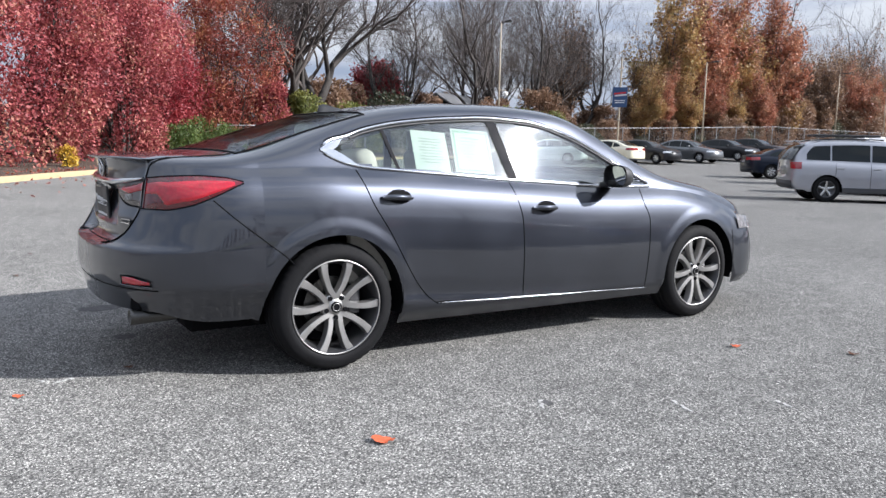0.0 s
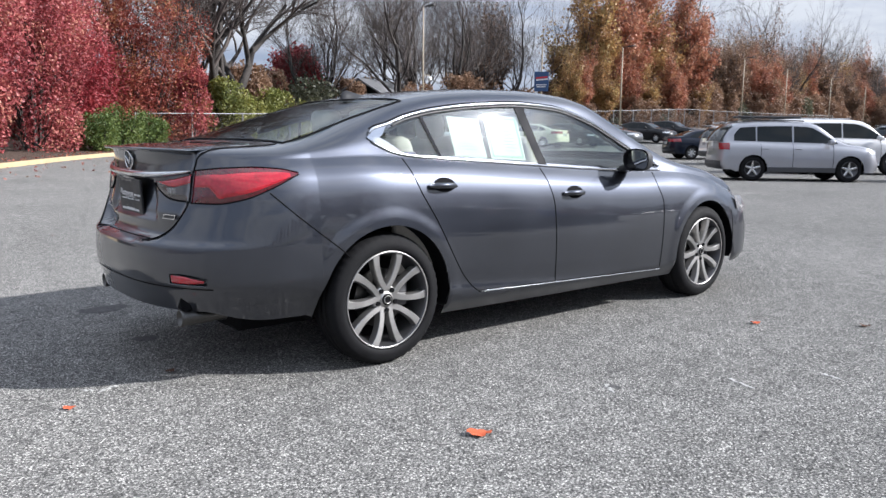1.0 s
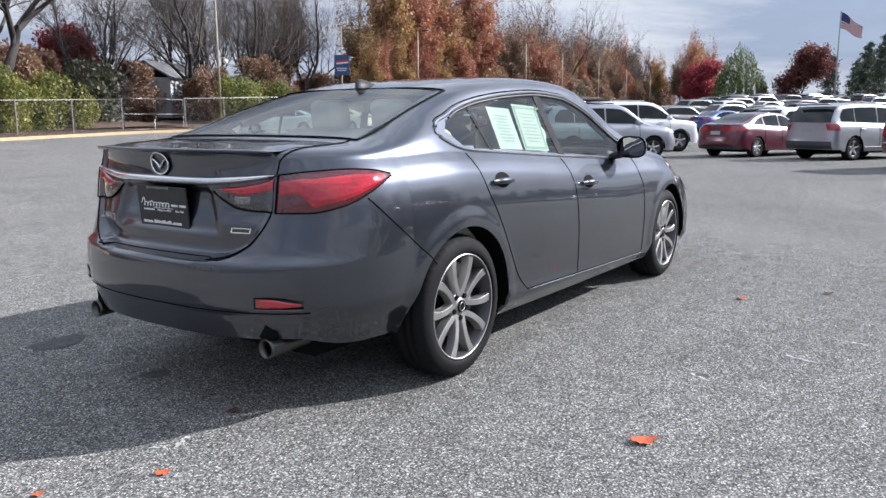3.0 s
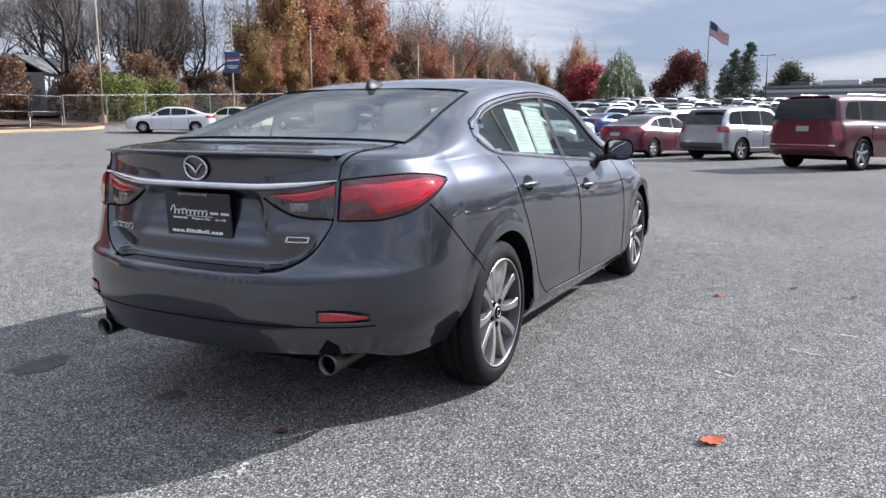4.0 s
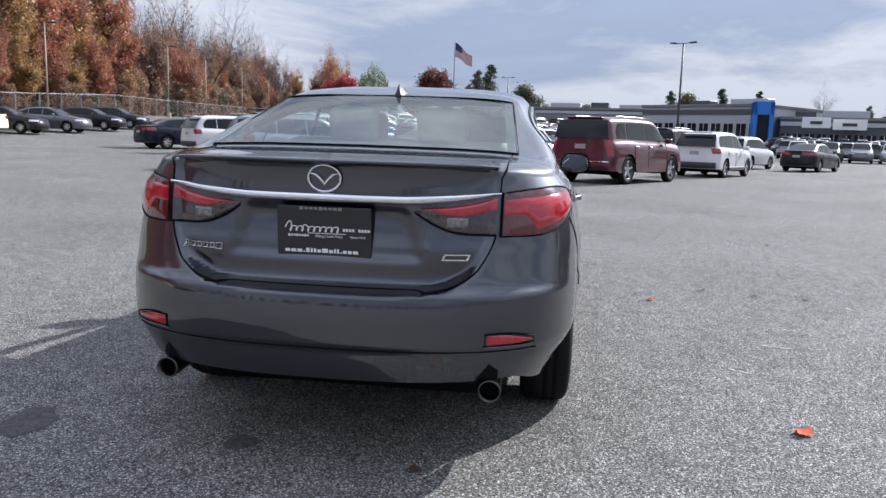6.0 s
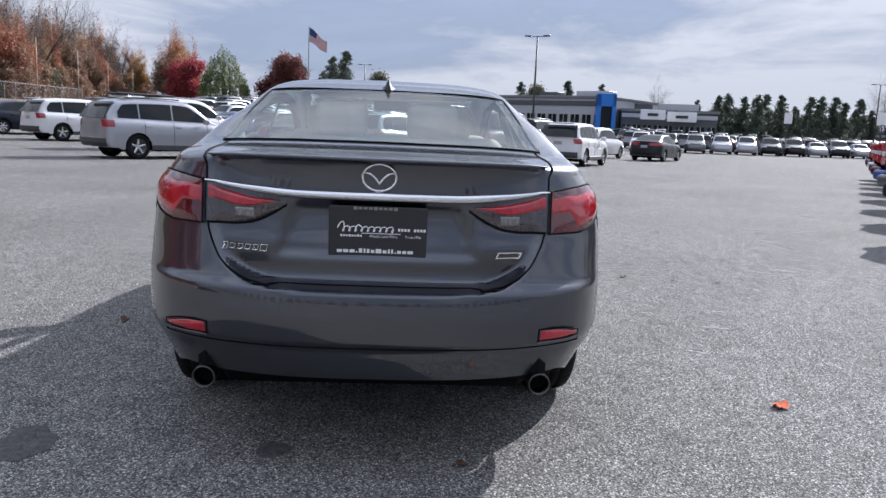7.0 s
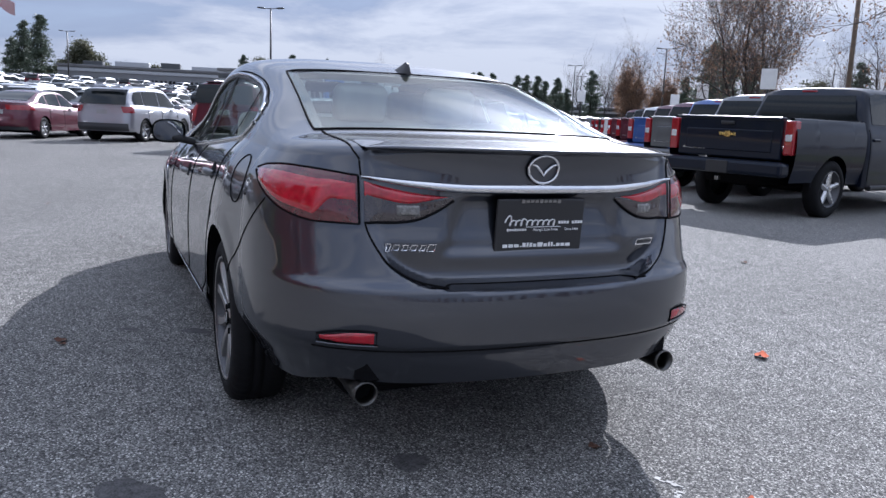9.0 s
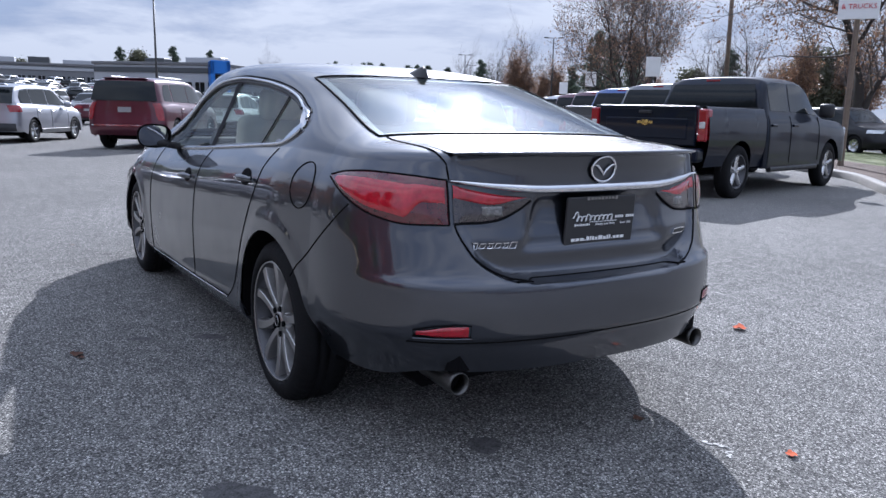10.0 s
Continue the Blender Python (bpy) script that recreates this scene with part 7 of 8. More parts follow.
def banner(x, y, h, turn, big):
    s = thing("banner_sign", "white lot banner with red oval print on a pole" if big else "plain white lot banner on a dark pole", "sign", (x, y, land(x, y)), turn, "lot banners")
    b = bmesh.new()
    add_cyl(b, 0.07, 0.06, (0, 0, -0.1), (0, 0, h), 8)
    part("pole", b, WOOD_POLE if big else POLE_DARK, s)
    b = bmesh.new()
    add_box(b, (0.84, 0.03, 1.15), (0, -0.10, h - 0.5), bevel=0.01)
    pn = part("panel", b, SIGN_WHITE, s)
    if not big:
        return s
    vs, fs = tube([(0.30 * math.cos(t), -0.12, h - 0.42 + 0.17 * math.sin(t)) for t in span(0, 2 * math.pi * 23 / 24, 24)], 0.022, 5, True)
    piece("print_oval", vs, fs, SIGN_RED, pn)
    for k, dz in enumerate((0.05, -0.02, -0.09)):
        b = bmesh.new()
        add_box(b, (0.36 - 0.08 * k, 0.008, 0.04), (0, -0.119, h - 0.42 + dz), (0, 5, 0))
        part("print_bar", b, SIGN_RED, pn)
    m0 = Matrix(((1, 0, 0, 0), (0, 0, -1, -0.121), (0, 1, 0, h - 0.80), (0, 0, 0, 1)))
    lettering("& TRUCKS", 0.155, m0, SIGN_RED, pn, extrude=0.004)
    for k in range(4):
        b = bmesh.new()
        add_box(b, (0.10, 0.008, 0.13), (-0.21 + 0.14 * k, -0.119, h - 0.06))
        part("print_bar", b, SIGN_RED, pn)
    return s


banner(5.9, -15.6, 4.55, 212, True)
banner(28.7, -33.6, 4.6, 222, False)
banner(41.2, -40.2, 4.4, 226, False)
banner(56.2, -50.4, 4.2, 228, False)
banner(66.0, -46.0, 4.4, 236, False)
banner(80.0, -44.0, 4.4, 240, False)
up = thing("utility_pole", "tall weathered wooden utility pole, slightly leaning", "utility pole", (20.4, -29.8, 0))
b = bmesh.new()
add_cyl(b, 0.12, 0.085, (0, 0, -0.2), (0.35, -0.25, 13), 10)
part("shaft", b, WOOD_POLE, up, smooth=True)
up2 = copy_thing(up, pose(29, -50, 0) @ Matrix.Diagonal((0.7, 0.7, 0.55, 1)))

# island with its kerb at the truck's nose
isl = [(0.6, -9.6), (2.45, -11.1), (3.5, -12.4), (4.6, -13.6), (7, -15.2), (11, -18.2), (30, -32)]
ix, iy = curve(*[(i, p[0]) for i, p in enumerate(isl)]), curve(*[(i, p[1]) for i, p in enumerate(isl)])
ip_ = [(ix(u), iy(u)) for u in span(0, 6, 60)]
KERB_GREY = mat("grey_kerb_concrete", (0.20, 0.19, 0.175), 0.85, 0, 0.25, 2.5, 60, bump=0.004)
ribbon(ip_, [(0, -0.05), (0, 0.12), (-0.02, 0.15), (-0.15, 0.15), (-0.16, 0.1)], "kerb", KERB_GREY, "grey concrete kerb round a grass island", "kerb")
ribbon(ip_, [(-0.16, 0.12), (-1.0, 0.16), (-2.2, 0.14)], "island_bed", MULCH, "leaf-strewn bare soil by the kerb", "soil")
ribbon(ip_, [(-2.2, 0.135), (-4.0, 0.14), (-7.0, 0.05)], "grass_strip", GRASS, "dull autumn grass strip by the road", "grass")

# ---- buildings ----
WALL_GREY = mat("grey_metal_cladding", (0.20, 0.205, 0.215), 0.6, 0.2, 0.1, 0.6, 8)
WALL_DARK = mat("dark_cladding", (0.075, 0.08, 0.085), 0.6, 0.2, 0.1, 0.6, 8)
WALL_LIGHT = mat("pale_panel_cladding", (0.40, 0.41, 0.43), 0.55, 0.2, 0.08, 0.5, 8)
PORTAL_BLUE = mat("blue_portal_cladding", (0.02, 0.15, 0.50), 0.45, 0.1, 0.08, 0.5, 8)
ROOF_GREY = mat("roof_gravel", (0.16, 0.16, 0.165), 0.9, 0, 0.2, 0.4, 6)


def polar(azimuth, dist):
    a = radians(azimuth)
    return (-4.7 + dist * math.cos(a), 0.3 + dist * math.sin(a))


def hall(name, label, a0, d0, a1, d1, height, deep, wall, windows=True, bays=14, roof_units=0, base=None):
    """A long low hall whose front runs between two bearings."""
    (x0, y0), (x1, y1) = polar(a0, d0), polar(a1, d1)
    L = math.hypot(x1 - x0, y1 - y0)
    turn = math.degrees(math.atan2(y1 - y0, x1 - x0))
    z = min(land(x0, y0), land(x1, y1)) - 0.4 if base is None else base
    h = thing(name, label, "building", (x0, y0, z), turn)
    # the front is on -y of its own line when it runs from left to right
    b = bmesh.new()
    add_box(b, (L, deep, height), (L / 2, deep / 2, height / 2))
    wl_ = part("wall", b, wall, h)
    b = bmesh.new()
    add_box(b, (L + 0.6, deep + 0.6, 0.5), (L / 2, deep / 2, height + 0.25), bevel=0.06)
    rf = part("roof", b, ROOF_GREY, h)
    for k in range(roof_units):
        b = bmesh.new()
        add_box(b, (4 + 3 * (k % 2), 3, 1.3 + 0.4 * (k % 3)), (L * (k + 0.6) / (roof_units + 0.4), deep * 0.4, height + 1.1), bevel=0.08)
        part("roof_unit", b, WALL_LIGHT if k % 2 else WALL_DARK, rf)
    if windows:
        for k in range(bays):
            b = bmesh.new()
            wx = L * (k + 0.5) / bays
            add_box(b, (L / bays * 0.72, 0.12, height * 0.42), (wx, -0.02, height * 0.32))
            wd = part("window", b, AUTO_GLASS, h)
            b = bmesh.new()
            add_box(b, (0.10, 0.16, height * 0.42), (wx, -0.04, height * 0.32))
            part("frame", b, WALL_LIGHT, wd)
    b = bmesh.new()
    add_box(b, (L, 0.2, height * 0.14), (L / 2, -0.11, height * 0.86), bevel=0.03)
    part("fascia", b, WALL_LIGHT if wall is not WALL_LIGHT else WALL_DARK, h)
    return h, L, turn, z


hall("service_hall", "long low grey service hall with a flat roof", 3.0, 176, -8.5, 172, 4.3, 30, WALL_GREY, True, 20, 4)
hall("showroom", "grey flat-roofed car showroom with large windows", -7.2, 150, -15.2, 138, 6.0, 28, WALL_LIGHT, True, 10, 2)
hall("showroom", "dark flat-roofed car showroom with white sign panels", -16.4, 140, -23.0, 142, 4.9, 25, WALL_DARK, True, 9, 2)
hall("warehouse", "long low dark warehouse behind a row of pines", -22.6, 172, -37.0, 164, 3.4, 20, WALL_DARK, False)
px_, py_ = polar(-15.3, 135)
portal = thing("entrance_portal", "bright blue arched showroom entrance portal", "portal", (px_, py_, land(px_, py_) - 0.3), -100)
b = bmesh.new()
add_box(b, (0.7, 5.0, 6.7), (-1.25, 2.0, 3.35), bevel=0.1)
add_box(b, (0.7, 5.0, 6.7), (1.25, 2.0, 3.35), bevel=0.1)
add_box(b, (3.2, 5.0, 2.2), (0, 2.0, 5.65), bevel=0.1)
part("arch", b, PORTAL_BLUE, portal)
b = bmesh.new()
add_box(b, (2.0, 0.2, 4.6), (0, 0.6, 2.3))
part("door_glass", b, AUTO_GLASS, portal)
for az_, d_, w_ in ((-18.6, 138.5, 6), (-20.6, 140, 7)):
    x_, y_ = polar(az_, d_)
    t_ = thing("wall_sign", "white rectangular showroom sign panel", "sign", (x_, y_, land(x_, y_)), -110)
    b = bmesh.new()
    add_box(b, (w_ * 0.7, 0.3, 1.7), (0, 0, 3.6), bevel=0.04)
    part("panel", b, SIGN_WHITE, t_)
    b = bmesh.new()
    add_box(b, (w_ * 0.3, 0.1, 0.5), (0, -0.2, 3.6), bevel=0.04)
    part("print_bar", b, POLE_DARK, t_)
# pale shed seen through the bare trees
hx, hy = 34.0, 50.0
shed = thing("shed", "pale grey clapboard shed behind bare trees", "shed", (hx, hy, land(hx, hy)), 20)
b = bmesh.new()
add_box(b, (6, 4, 3.0), (0, 0, 1.5))
part("wall", b, WALL_LIGHT, shed)
for k in range(11):
    b = bmesh.new()
    add_box(b, (6.04, 4.04, 0.03), (0, 0, 0.25 * k + 0.2), (0, 0, 0))
    part("clapboard", b, WALL_LIGHT, shed)
b = bmesh.new()
add_box(b, (6.6, 2.7, 0.12), (0, -1.1, 3.6), (28, 0, 0))
add_box(b, (6.6, 2.7, 0.12), (0, 1.1, 3.6), (-28, 0, 0))
part("roof", b, ROOF_GREY, shed)
b = bmesh.new()
add_box(b, (0.9, 0.06, 1.1), (-1.0, -2.02, 1.7))
part("window", b, AUTO_GLASS, shed)

# ---- parked vehicles ----


def park(fn, name, label, material, x, y, turn, *a, **k):
    return fn(name, label, material, (x, y, land(x, y)), turn, *a, **k)


park(crossover, "suv", "silver compact SUV with a black roof rack, parked", P_SILVER, 18.5, 6.9, -44, SUV, rack=True)
park(crossover, "suv", "white three-row SUV, parked", P_WHITE, 24.2, 8.1, -40, BIGSUV, cladding=False)
park(sedan, "sedan", "dark navy four-door sedan, parked", P_NAVY, 30.7, 16.8, -35)
park(crossover, "suv", "white rounded SUV parked beside a silver one", P_WHITE, 28.0, 13.1, -40, SUV)
park(sedan, "sedan", "older maroon four-door sedan, parked", P_MAROON, 23.2, 3.2, -22)
park(crossover, "suv", "silver-white small crossover, parked", P_SILVER, 22.6, 0.2, -30, SUV)
park(crossover, "suv", "deep red full-size SUV with chrome strip, parked", P_RED, 18.9, -3.0, -32, BIGSUV, cladding=False)
park(crossover, "suv", "white mid-size SUV, parked", P_WHITE, 25.9, -7.2, -30, SUV)
park(crossover, "suv", "black full-size SUV, parked", P_BLACK, 31.6, -6.6, -30, BIGSUV, cladding=False)
park(crossover, "suv", "white SUV at the end of a row", P_WHITE, 37.5, -11.2, -35, SUV, lite=True)
park(sedan, "sedan", "dark grey sedan standing in the lane", P_BLACK, 37.0, -14.4, -35)
park(sedan, "sedan", "white four-door sedan parked by the fence", P_WHITE, 27.3, 30.6, 128)
park(sedan, "hatchback", "cream rounded two-door car parked by the fence", P_CREAM, 31.0, 29.4, 100)
for k, (x, y) in enumerate(((34.2, 29.2), (38.0, 29.0), (42.2, 29.2), (46.0, 29.6))):
    park(sedan, "sedan", "black sedan parked by the fence", P_BLACK if k != 1 else P_GREY, x, y, -82, group="cars by the fence")
park(crossover, "suv", "white SUV parked behind the crossover", P_WHITE, 30.5, 3.2, -30, SUV, lite=True)
park(sedan, "sedan", "red sedan parked behind a crossover", P_RED, 27.5, 1.0, -30, lite=True)

# pickup trucks in a row, tailgates to the lane
TRUCK_AZ = -78
park(pickup, "pickup_truck", "dark blue-black crew-cab pickup truck, tailgate to the lane", P_NAVY, 4.35, -9.55, TRUCK_AZ)
rowt = [(P_GREY, "dark grey"), (P_BLUE, "bright blue"), (P_RED, "red"), (P_MAROON, "dark red"), (P_WHITE, "white"), (P_BLACK, "black"), (P_RED, "red")]
proto_truck = {}
for k, (m_, c_) in enumerate(rowt):
    d = 3.15 * (k + 1)
    x, y = 4.35 + 0.86 * d, -9.55 - 0.53 * d
    if c_ not in proto_truck:
        proto_truck[c_] = park(pickup, "pickup_truck", c_ + " pickup truck in a row, tailgate to the lane", m_, x, y, TRUCK_AZ, lite=True, group="row of pickup trucks")
    else:
        copy_thing(proto_truck[c_], pose(x, y, land(x, y), 0, 0, TRUCK_AZ))
sx, sy = 10.1, -24.4
park(crossover, "suv", "dark SUV on the road beyond the grass strip", P_BLACK, sx + 1.8, sy - 1.5, 165, SUV, lite=True)

# the far lot: rows of parked cars
protos = []
for k, (fn, m_, c_, sp) in enumerate(((crossover, P_WHITE, "white", SUV), (crossover, P_BLACK, "black", SUV), (crossover, P_SILVER, "silver", SUV), (crossover, P_GREY, "grey", SUV), (crossover, P_RED, "red", SUV), (sedan, P_SILVER, "silver", None), (sedan, P_WHITE, "white", None), (sedan, P_BLACK, "black", None), (sedan, P_MAROON, "maroon", None), (sedan, P_BLUE, "blue", None))):
    lab = c_ + (" SUV" if sp else " sedan") + " parked in the far lot"
    if sp:
        protos.append((fn, ("suv", lab, m_), dict(lite=True, group="cars in the far lot"), sp))
    else:
        protos.append((fn, ("sedan", lab, m_), dict(lite=True, group="cars in the far lot"), None))
built = {}
rng_c = np.random.default_rng(11)


def far_car(x, y, turn):
    k = int(rng_c.choice(10, p=[0.13, 0.19, 0.11, 0.17, 0.05, 0.08, 0.07, 0.12, 0.05, 0.03]))
    m_ = pose(x, y, land(x, y), 0, 0, turn + rng_c.normal(0, 1.5))
    if k not in built:
        fn, a, kw, sp = protos[k]
        built[k] = fn(*a, (x, y, land(x, y)), turn, *((sp,) if sp else ()), **kw)
    else:
        copy_thing(built[k], m_)


for r, x0 in enumerate((44, 52, 62, 70, 80, 88, 98, 108, 120, 134)):
    y = -8.0 - 0.10 * (x0 - 44) + rng_c.random()
    while y < 9 + 0.30 * (x0 - 30):
        if rng_c.random() < 0.86:
            far_car(x0 + 0.25 * (y - 5), y, -30 + 180 * (r % 2))
        y += 3.0
for r in range(6):
    for k in range(13 + r):
        x, y = 60.5 + 0.33 * 3.0 * k * 1.0 + r * 9.0, -21.0 - 0.94 * 3.0 * k * 0.62 * 1.6 - r * 2.0
        if math.degrees(math.atan2(y, x + 4.7)) < -38 or (r > 0 and rng_c.random() < 0.12):
            continue
        far_car(x, y, 158 + 180 * (r % 2))
for k in range(12):
    far_car(84 + 5 * k, -66 - 1.6 * k, 100 + 30 * (k % 2))

# ---- trees and shrubs ----
red_trees = [((-3.2, 25.2), 31, 3.0, 9.4, L_RED), ((0.2, 29.0), 32, 3.0, 10.2, L_RED), ((3.9, 33.0), 33, 3.0, 9.8, L_RED), ((10.9, 39.8), 34, 3.6, 10.6, L_MIXED), ((-7.5, 21.5), 35, 2.9, 9.0, L_RED), ((6.0, 37.0), 37, 2.6, 9.4, L_CRIMSON)]
for (x, y), sd, r, h, m_ in red_trees:
    bush("red_tree", "dense red autumn tree with leaves down to the ground", sd, r, r, h, (x, y, land(x, y) + 0.15), m_, 42000, 0.064, "tree", 0.1, 0.12)
bush("red_tree", "bright red low autumn shrub by the fence", 36, 1.3, 1.3, 4.2, (12.9, 37.9, land(13, 38) + 0.1), L_RED, 7000, 0.07, "tree", 0.1, 0.2)
for x, y, r, h, sd in ((-3.6, 21.3, 0.9, 2.6, 41), (6.6, 33.3, 1.0, 1.7, 42), (8.1, 34.6, 1.2, 1.8, 43), (9.6, 35.4, 0.9, 1.6, 46)):
    bush("green_shrub", "dark green clipped shrub on the mulch bed", sd, r, r, h, (x, y, land(x, y) + 0.15), L_GREEN, 6000, 0.05)
bush("yellow_shrub", "small golden-yellow shrub beside the kerb", 44, 0.35, 0.35, 0.75, (0.6, 25.6, land(0.6, 25.6) + 0.15), leaf_mat("yellow_leaves", [(0.35, 0.2, 0.02), (0.6, 0.38, 0.04), (0.7, 0.5, 0.08)]), 1200, 0.04)
for x, y, rx, h, sd in ((16.2, 41.2, 2.6, 3.7, 51), (20.3, 42.0, 2.4, 3.1, 52)):
    bush("yellow_green_shrub", "large yellow-green shrub behind the fence", sd, rx, 1.8, h, (x, y, land(x, y)), L_LIME, 9000, 0.085)
for x, y, rx, h, sd in ((32.6, 40.8, 2.3, 2.9, 53), (36.6, 41.4, 2.3, 2.6, 54)):
    bush("golden_shrub", "golden yellow shrub in front of the woods", sd, rx, 1.8, h, (x, y, land(x, y)), L_LIME, 7000, 0.09)

big_bare = bare_tree("bare_tree", "large bare many-stemmed tree with dark spreading branches", 61, 17, 0.62, (16.5, 43.5, land(16.5, 43.5)), spread=0.50, levels=5, kids=3, multi=3, upward=0.16, first=0.15, shrink=0.70, thick=0.70, bend=0.10)
wood_a = bare_tree("bare_tree", "tall bare woodland tree", 62, 14, 0.30, (22, 57, land(22, 57)), spread=0.48, levels=5, kids=3, upward=0.22, bend=0.12, shrink=0.60, lead=0.86, first=0.3)
wood_b = bare_tree("bare_tree", "tall bare woodland tree with thin twigs", 63, 13, 0.25, (31, 56, land(31, 56)), spread=0.50, levels=5, kids=3, upward=0.25, first=0.2, bend=0.13, shrink=0.62, lead=0.84)
big_b = bare_tree("bare_tree", "tall dark bare tree with heavy forked limbs", 75, 13, 0.40, (34, 46.5, land(34, 46.5)), spread=0.50, levels=5, kids=3, multi=2, upward=0.18, first=0.3, shrink=0.68, thick=0.62, bend=0.12, lead=0.84)
rust_a = leafy_tree("autumn_tree", "tall rust-brown autumn tree, half leafless", 64, 12, 0.24, (59, 46.5, land(59, 46.5)), L_RUST, per=4, jitter=0.34, size=0.135, lo=3, spread=0.48, levels=5, kids=4, upward=0.28, first=0.12, bend=0.12, shrink=0.56, lead=0.86)
gold_a = leafy_tree("autumn_tree", "tall golden-brown autumn tree", 65, 11.5, 0.22, (54, 45.5, land(54, 45.5)), L_GOLD, per=4, jitter=0.34, size=0.135, lo=3, spread=0.48, levels=5, kids=4, upward=0.28, first=0.10, bend=0.12, shrink=0.56, lead=0.86)
brown_a = leafy_tree("autumn_tree", "thin brown autumn tree losing its leaves", 66, 9.5, 0.18, (47, 52, land(47, 52)), L_BROWN, per=2, jitter=0.3, size=0.11, lo=4, spread=0.46, levels=5, kids=4, upward=0.28, first=0.15, bend=0.12, shrink=0.58, lead=0.85)
red_a = leafy_tree("autumn_tree", "crimson autumn tree in full leaf", 67, 6.6, 0.18, (30.4, 60.1, land(30.4, 60.1)), L_CRIMSON, per=12, jitter=0.4, size=0.14, lo=3, spread=0.40, levels=5, kids=3, upward=0.15, first=0.05)
rng_t = np.random.default_rng(21)
# near woods behind the fence
for x, y, p, s in ((38.6, 48.5, big_b, 1.0), (42.5, 50, big_b, 0.9), (30.0, 54, big_b, 0.9), (40, 58, wood_a, 1.0), (14, 55, wood_b, 1.0), (10, 52, wood_a, 1.0), (5, 48, wood_b, 1.0), (0, 45, wood_a, 0.95), (-6, 42, wood_b, 1.0), (50, 66, wood_a, 1.1),
                   (64, 47, rust_a, 1.05), (68.5, 47.5, gold_a, 1.0), (73, 48, rust_a, 1.1), (77, 49, gold_a, 0.8), (47, 49, big_b, 0.95), (51, 51.5, wood_a, 1.0), (63.5, 53, wood_b, 1.1),
                   (38, 52, wood_b, 0.9), (48.5, 42.2, gold_a, 0.45), (51.5, 42.6, rust_a, 0.45), (55, 43.2, gold_a, 0.5), (59, 44, rust_a, 0.5), (63, 44.4, gold_a, 0.5), (67, 44.8, rust_a, 0.5), (71, 45.4, rust_a, 0.5), (75, 46, gold_a, 0.5)):
    put(p, x, y, s, rng_t.random() * 360)
# brush under the trees
brush_a = bush("brush", "tangled brown brush under the trees", 91, 2.8, 1.6, 3.6, (33.5, 44.5, land(33.5, 44.5)), L_BROWN, 5200, 0.10)
brush_b = bush("brush", "dark rusty brush under the trees", 92, 2.8, 1.6, 4.4, (62.0, 48.5, land(62, 48.5)), L_BROWN, 5600, 0.09)
brush_c = bush("brush", "dull green brush under the trees", 93, 2.6, 1.6, 3.0, (36.5, 45.0, land(36.5, 45)), L_DULL, 4600, 0.10)
for k in range(34):
    x = 20 + 1.6 * k
    if 20.5 < x < 28:
        continue
    put([brush_a, brush_b, brush_c, brush_a][int(rng_t.integers(0, 4))], x, 47 + 5 * (k % 3) + rng_t.normal(0, 0.8), 0.75 + 0.35 * rng_t.random(), rng_t.random() * 360)
for k in range(12):
    put([brush_a, brush_c, brush_b][k % 3], 38 + 2.6 * k, 41.5 + 0.18 * k + rng_t.normal(0, 0.4), 0.35 + 0.35 * rng_t.random(), rng_t.random() * 360)
for k in range(46):
    x = 62 + 2.8 * k
    put([brush_a, brush_b, brush_a, brush_c][int(rng_t.integers(0, 4))], x, 46.5 + 0.12 * (x - 60) + rng_t.normal(0, 0.8), 1.1 + 0.5 * rng_t.random(), rng_t.random() * 360)
for k in range(12):
    put([brush_a, brush_c][k % 2], 2 + 2.2 * k, 48 + rng_t.normal(0, 1.5), 1.0 + 0.4 * rng_t.random(), rng_t.random() * 360)
# the wood's edge running away to the east
x = 79.0
while x < 190:
    yb = 47 + 0.12 * (x - 60)
    for row in range(3):
        p = [brown_a, rust_a, gold_a, wood_a, wood_b][int(rng_t.choice(5, p=[0.34, 0.2, 0.14, 0.17, 0.15]))]
        put(p, x + rng_t.normal(0, 1.2), yb + row * 6 + rng_t.normal(0, 1.2), (0.84 + 0.34 * rng_t.random()) * (0.9 if row == 0 else 1.1) * (0.72 if p in (rust_a, gold_a) else 1.0), rng_t.random() * 360)
    x += 3.6 + 1.2 * rng_t.random()
for k in range(9):
    put([brown_a, rust_a, gold_a][k % 3], 150 + 4 * k, 46.0 + 0.5 * k, 0.85, rng_t.random() * 360)
put(red_a, 147, 41, 1.25, 40)
# willow, burgundy tree, dark pines in the east
rng_w = np.random.default_rng(71)
wx_, wy_ = 141.6, 32.9
willow = thing("willow", "green weeping willow with hanging foliage", "tree", (wx_, wy_, land(wx_, wy_)))
v, f = tube([(0, 0, -0.2), (0.2, 0, 2.5), (0.1, 0.2, 6)], [0.5, 0.4, 0.2], 8)
piece("trunk", v, f, BARK, willow)
pts = []
for k in range(330):
    a, rr = rng_w.random() * 2 * math.pi, 4.6 * rng_w.random() ** 0.5
    zt = 10.7 * (1 - (rr / 5.4) ** 2) + rng_w.normal(0, 0.5)
    ln = zt * (0.45 + 0.45 * rng_w.random())
    for q in range(34):
        u = rng_w.random()
        pts.append((rr * math.cos(a) * (1 + 0.1 * u) + rng_w.normal(0, 0.1), rr * math.sin(a) * (1 + 0.1 * u) + rng_w.normal(0, 0.1), max(0.3, zt - ln * u)))
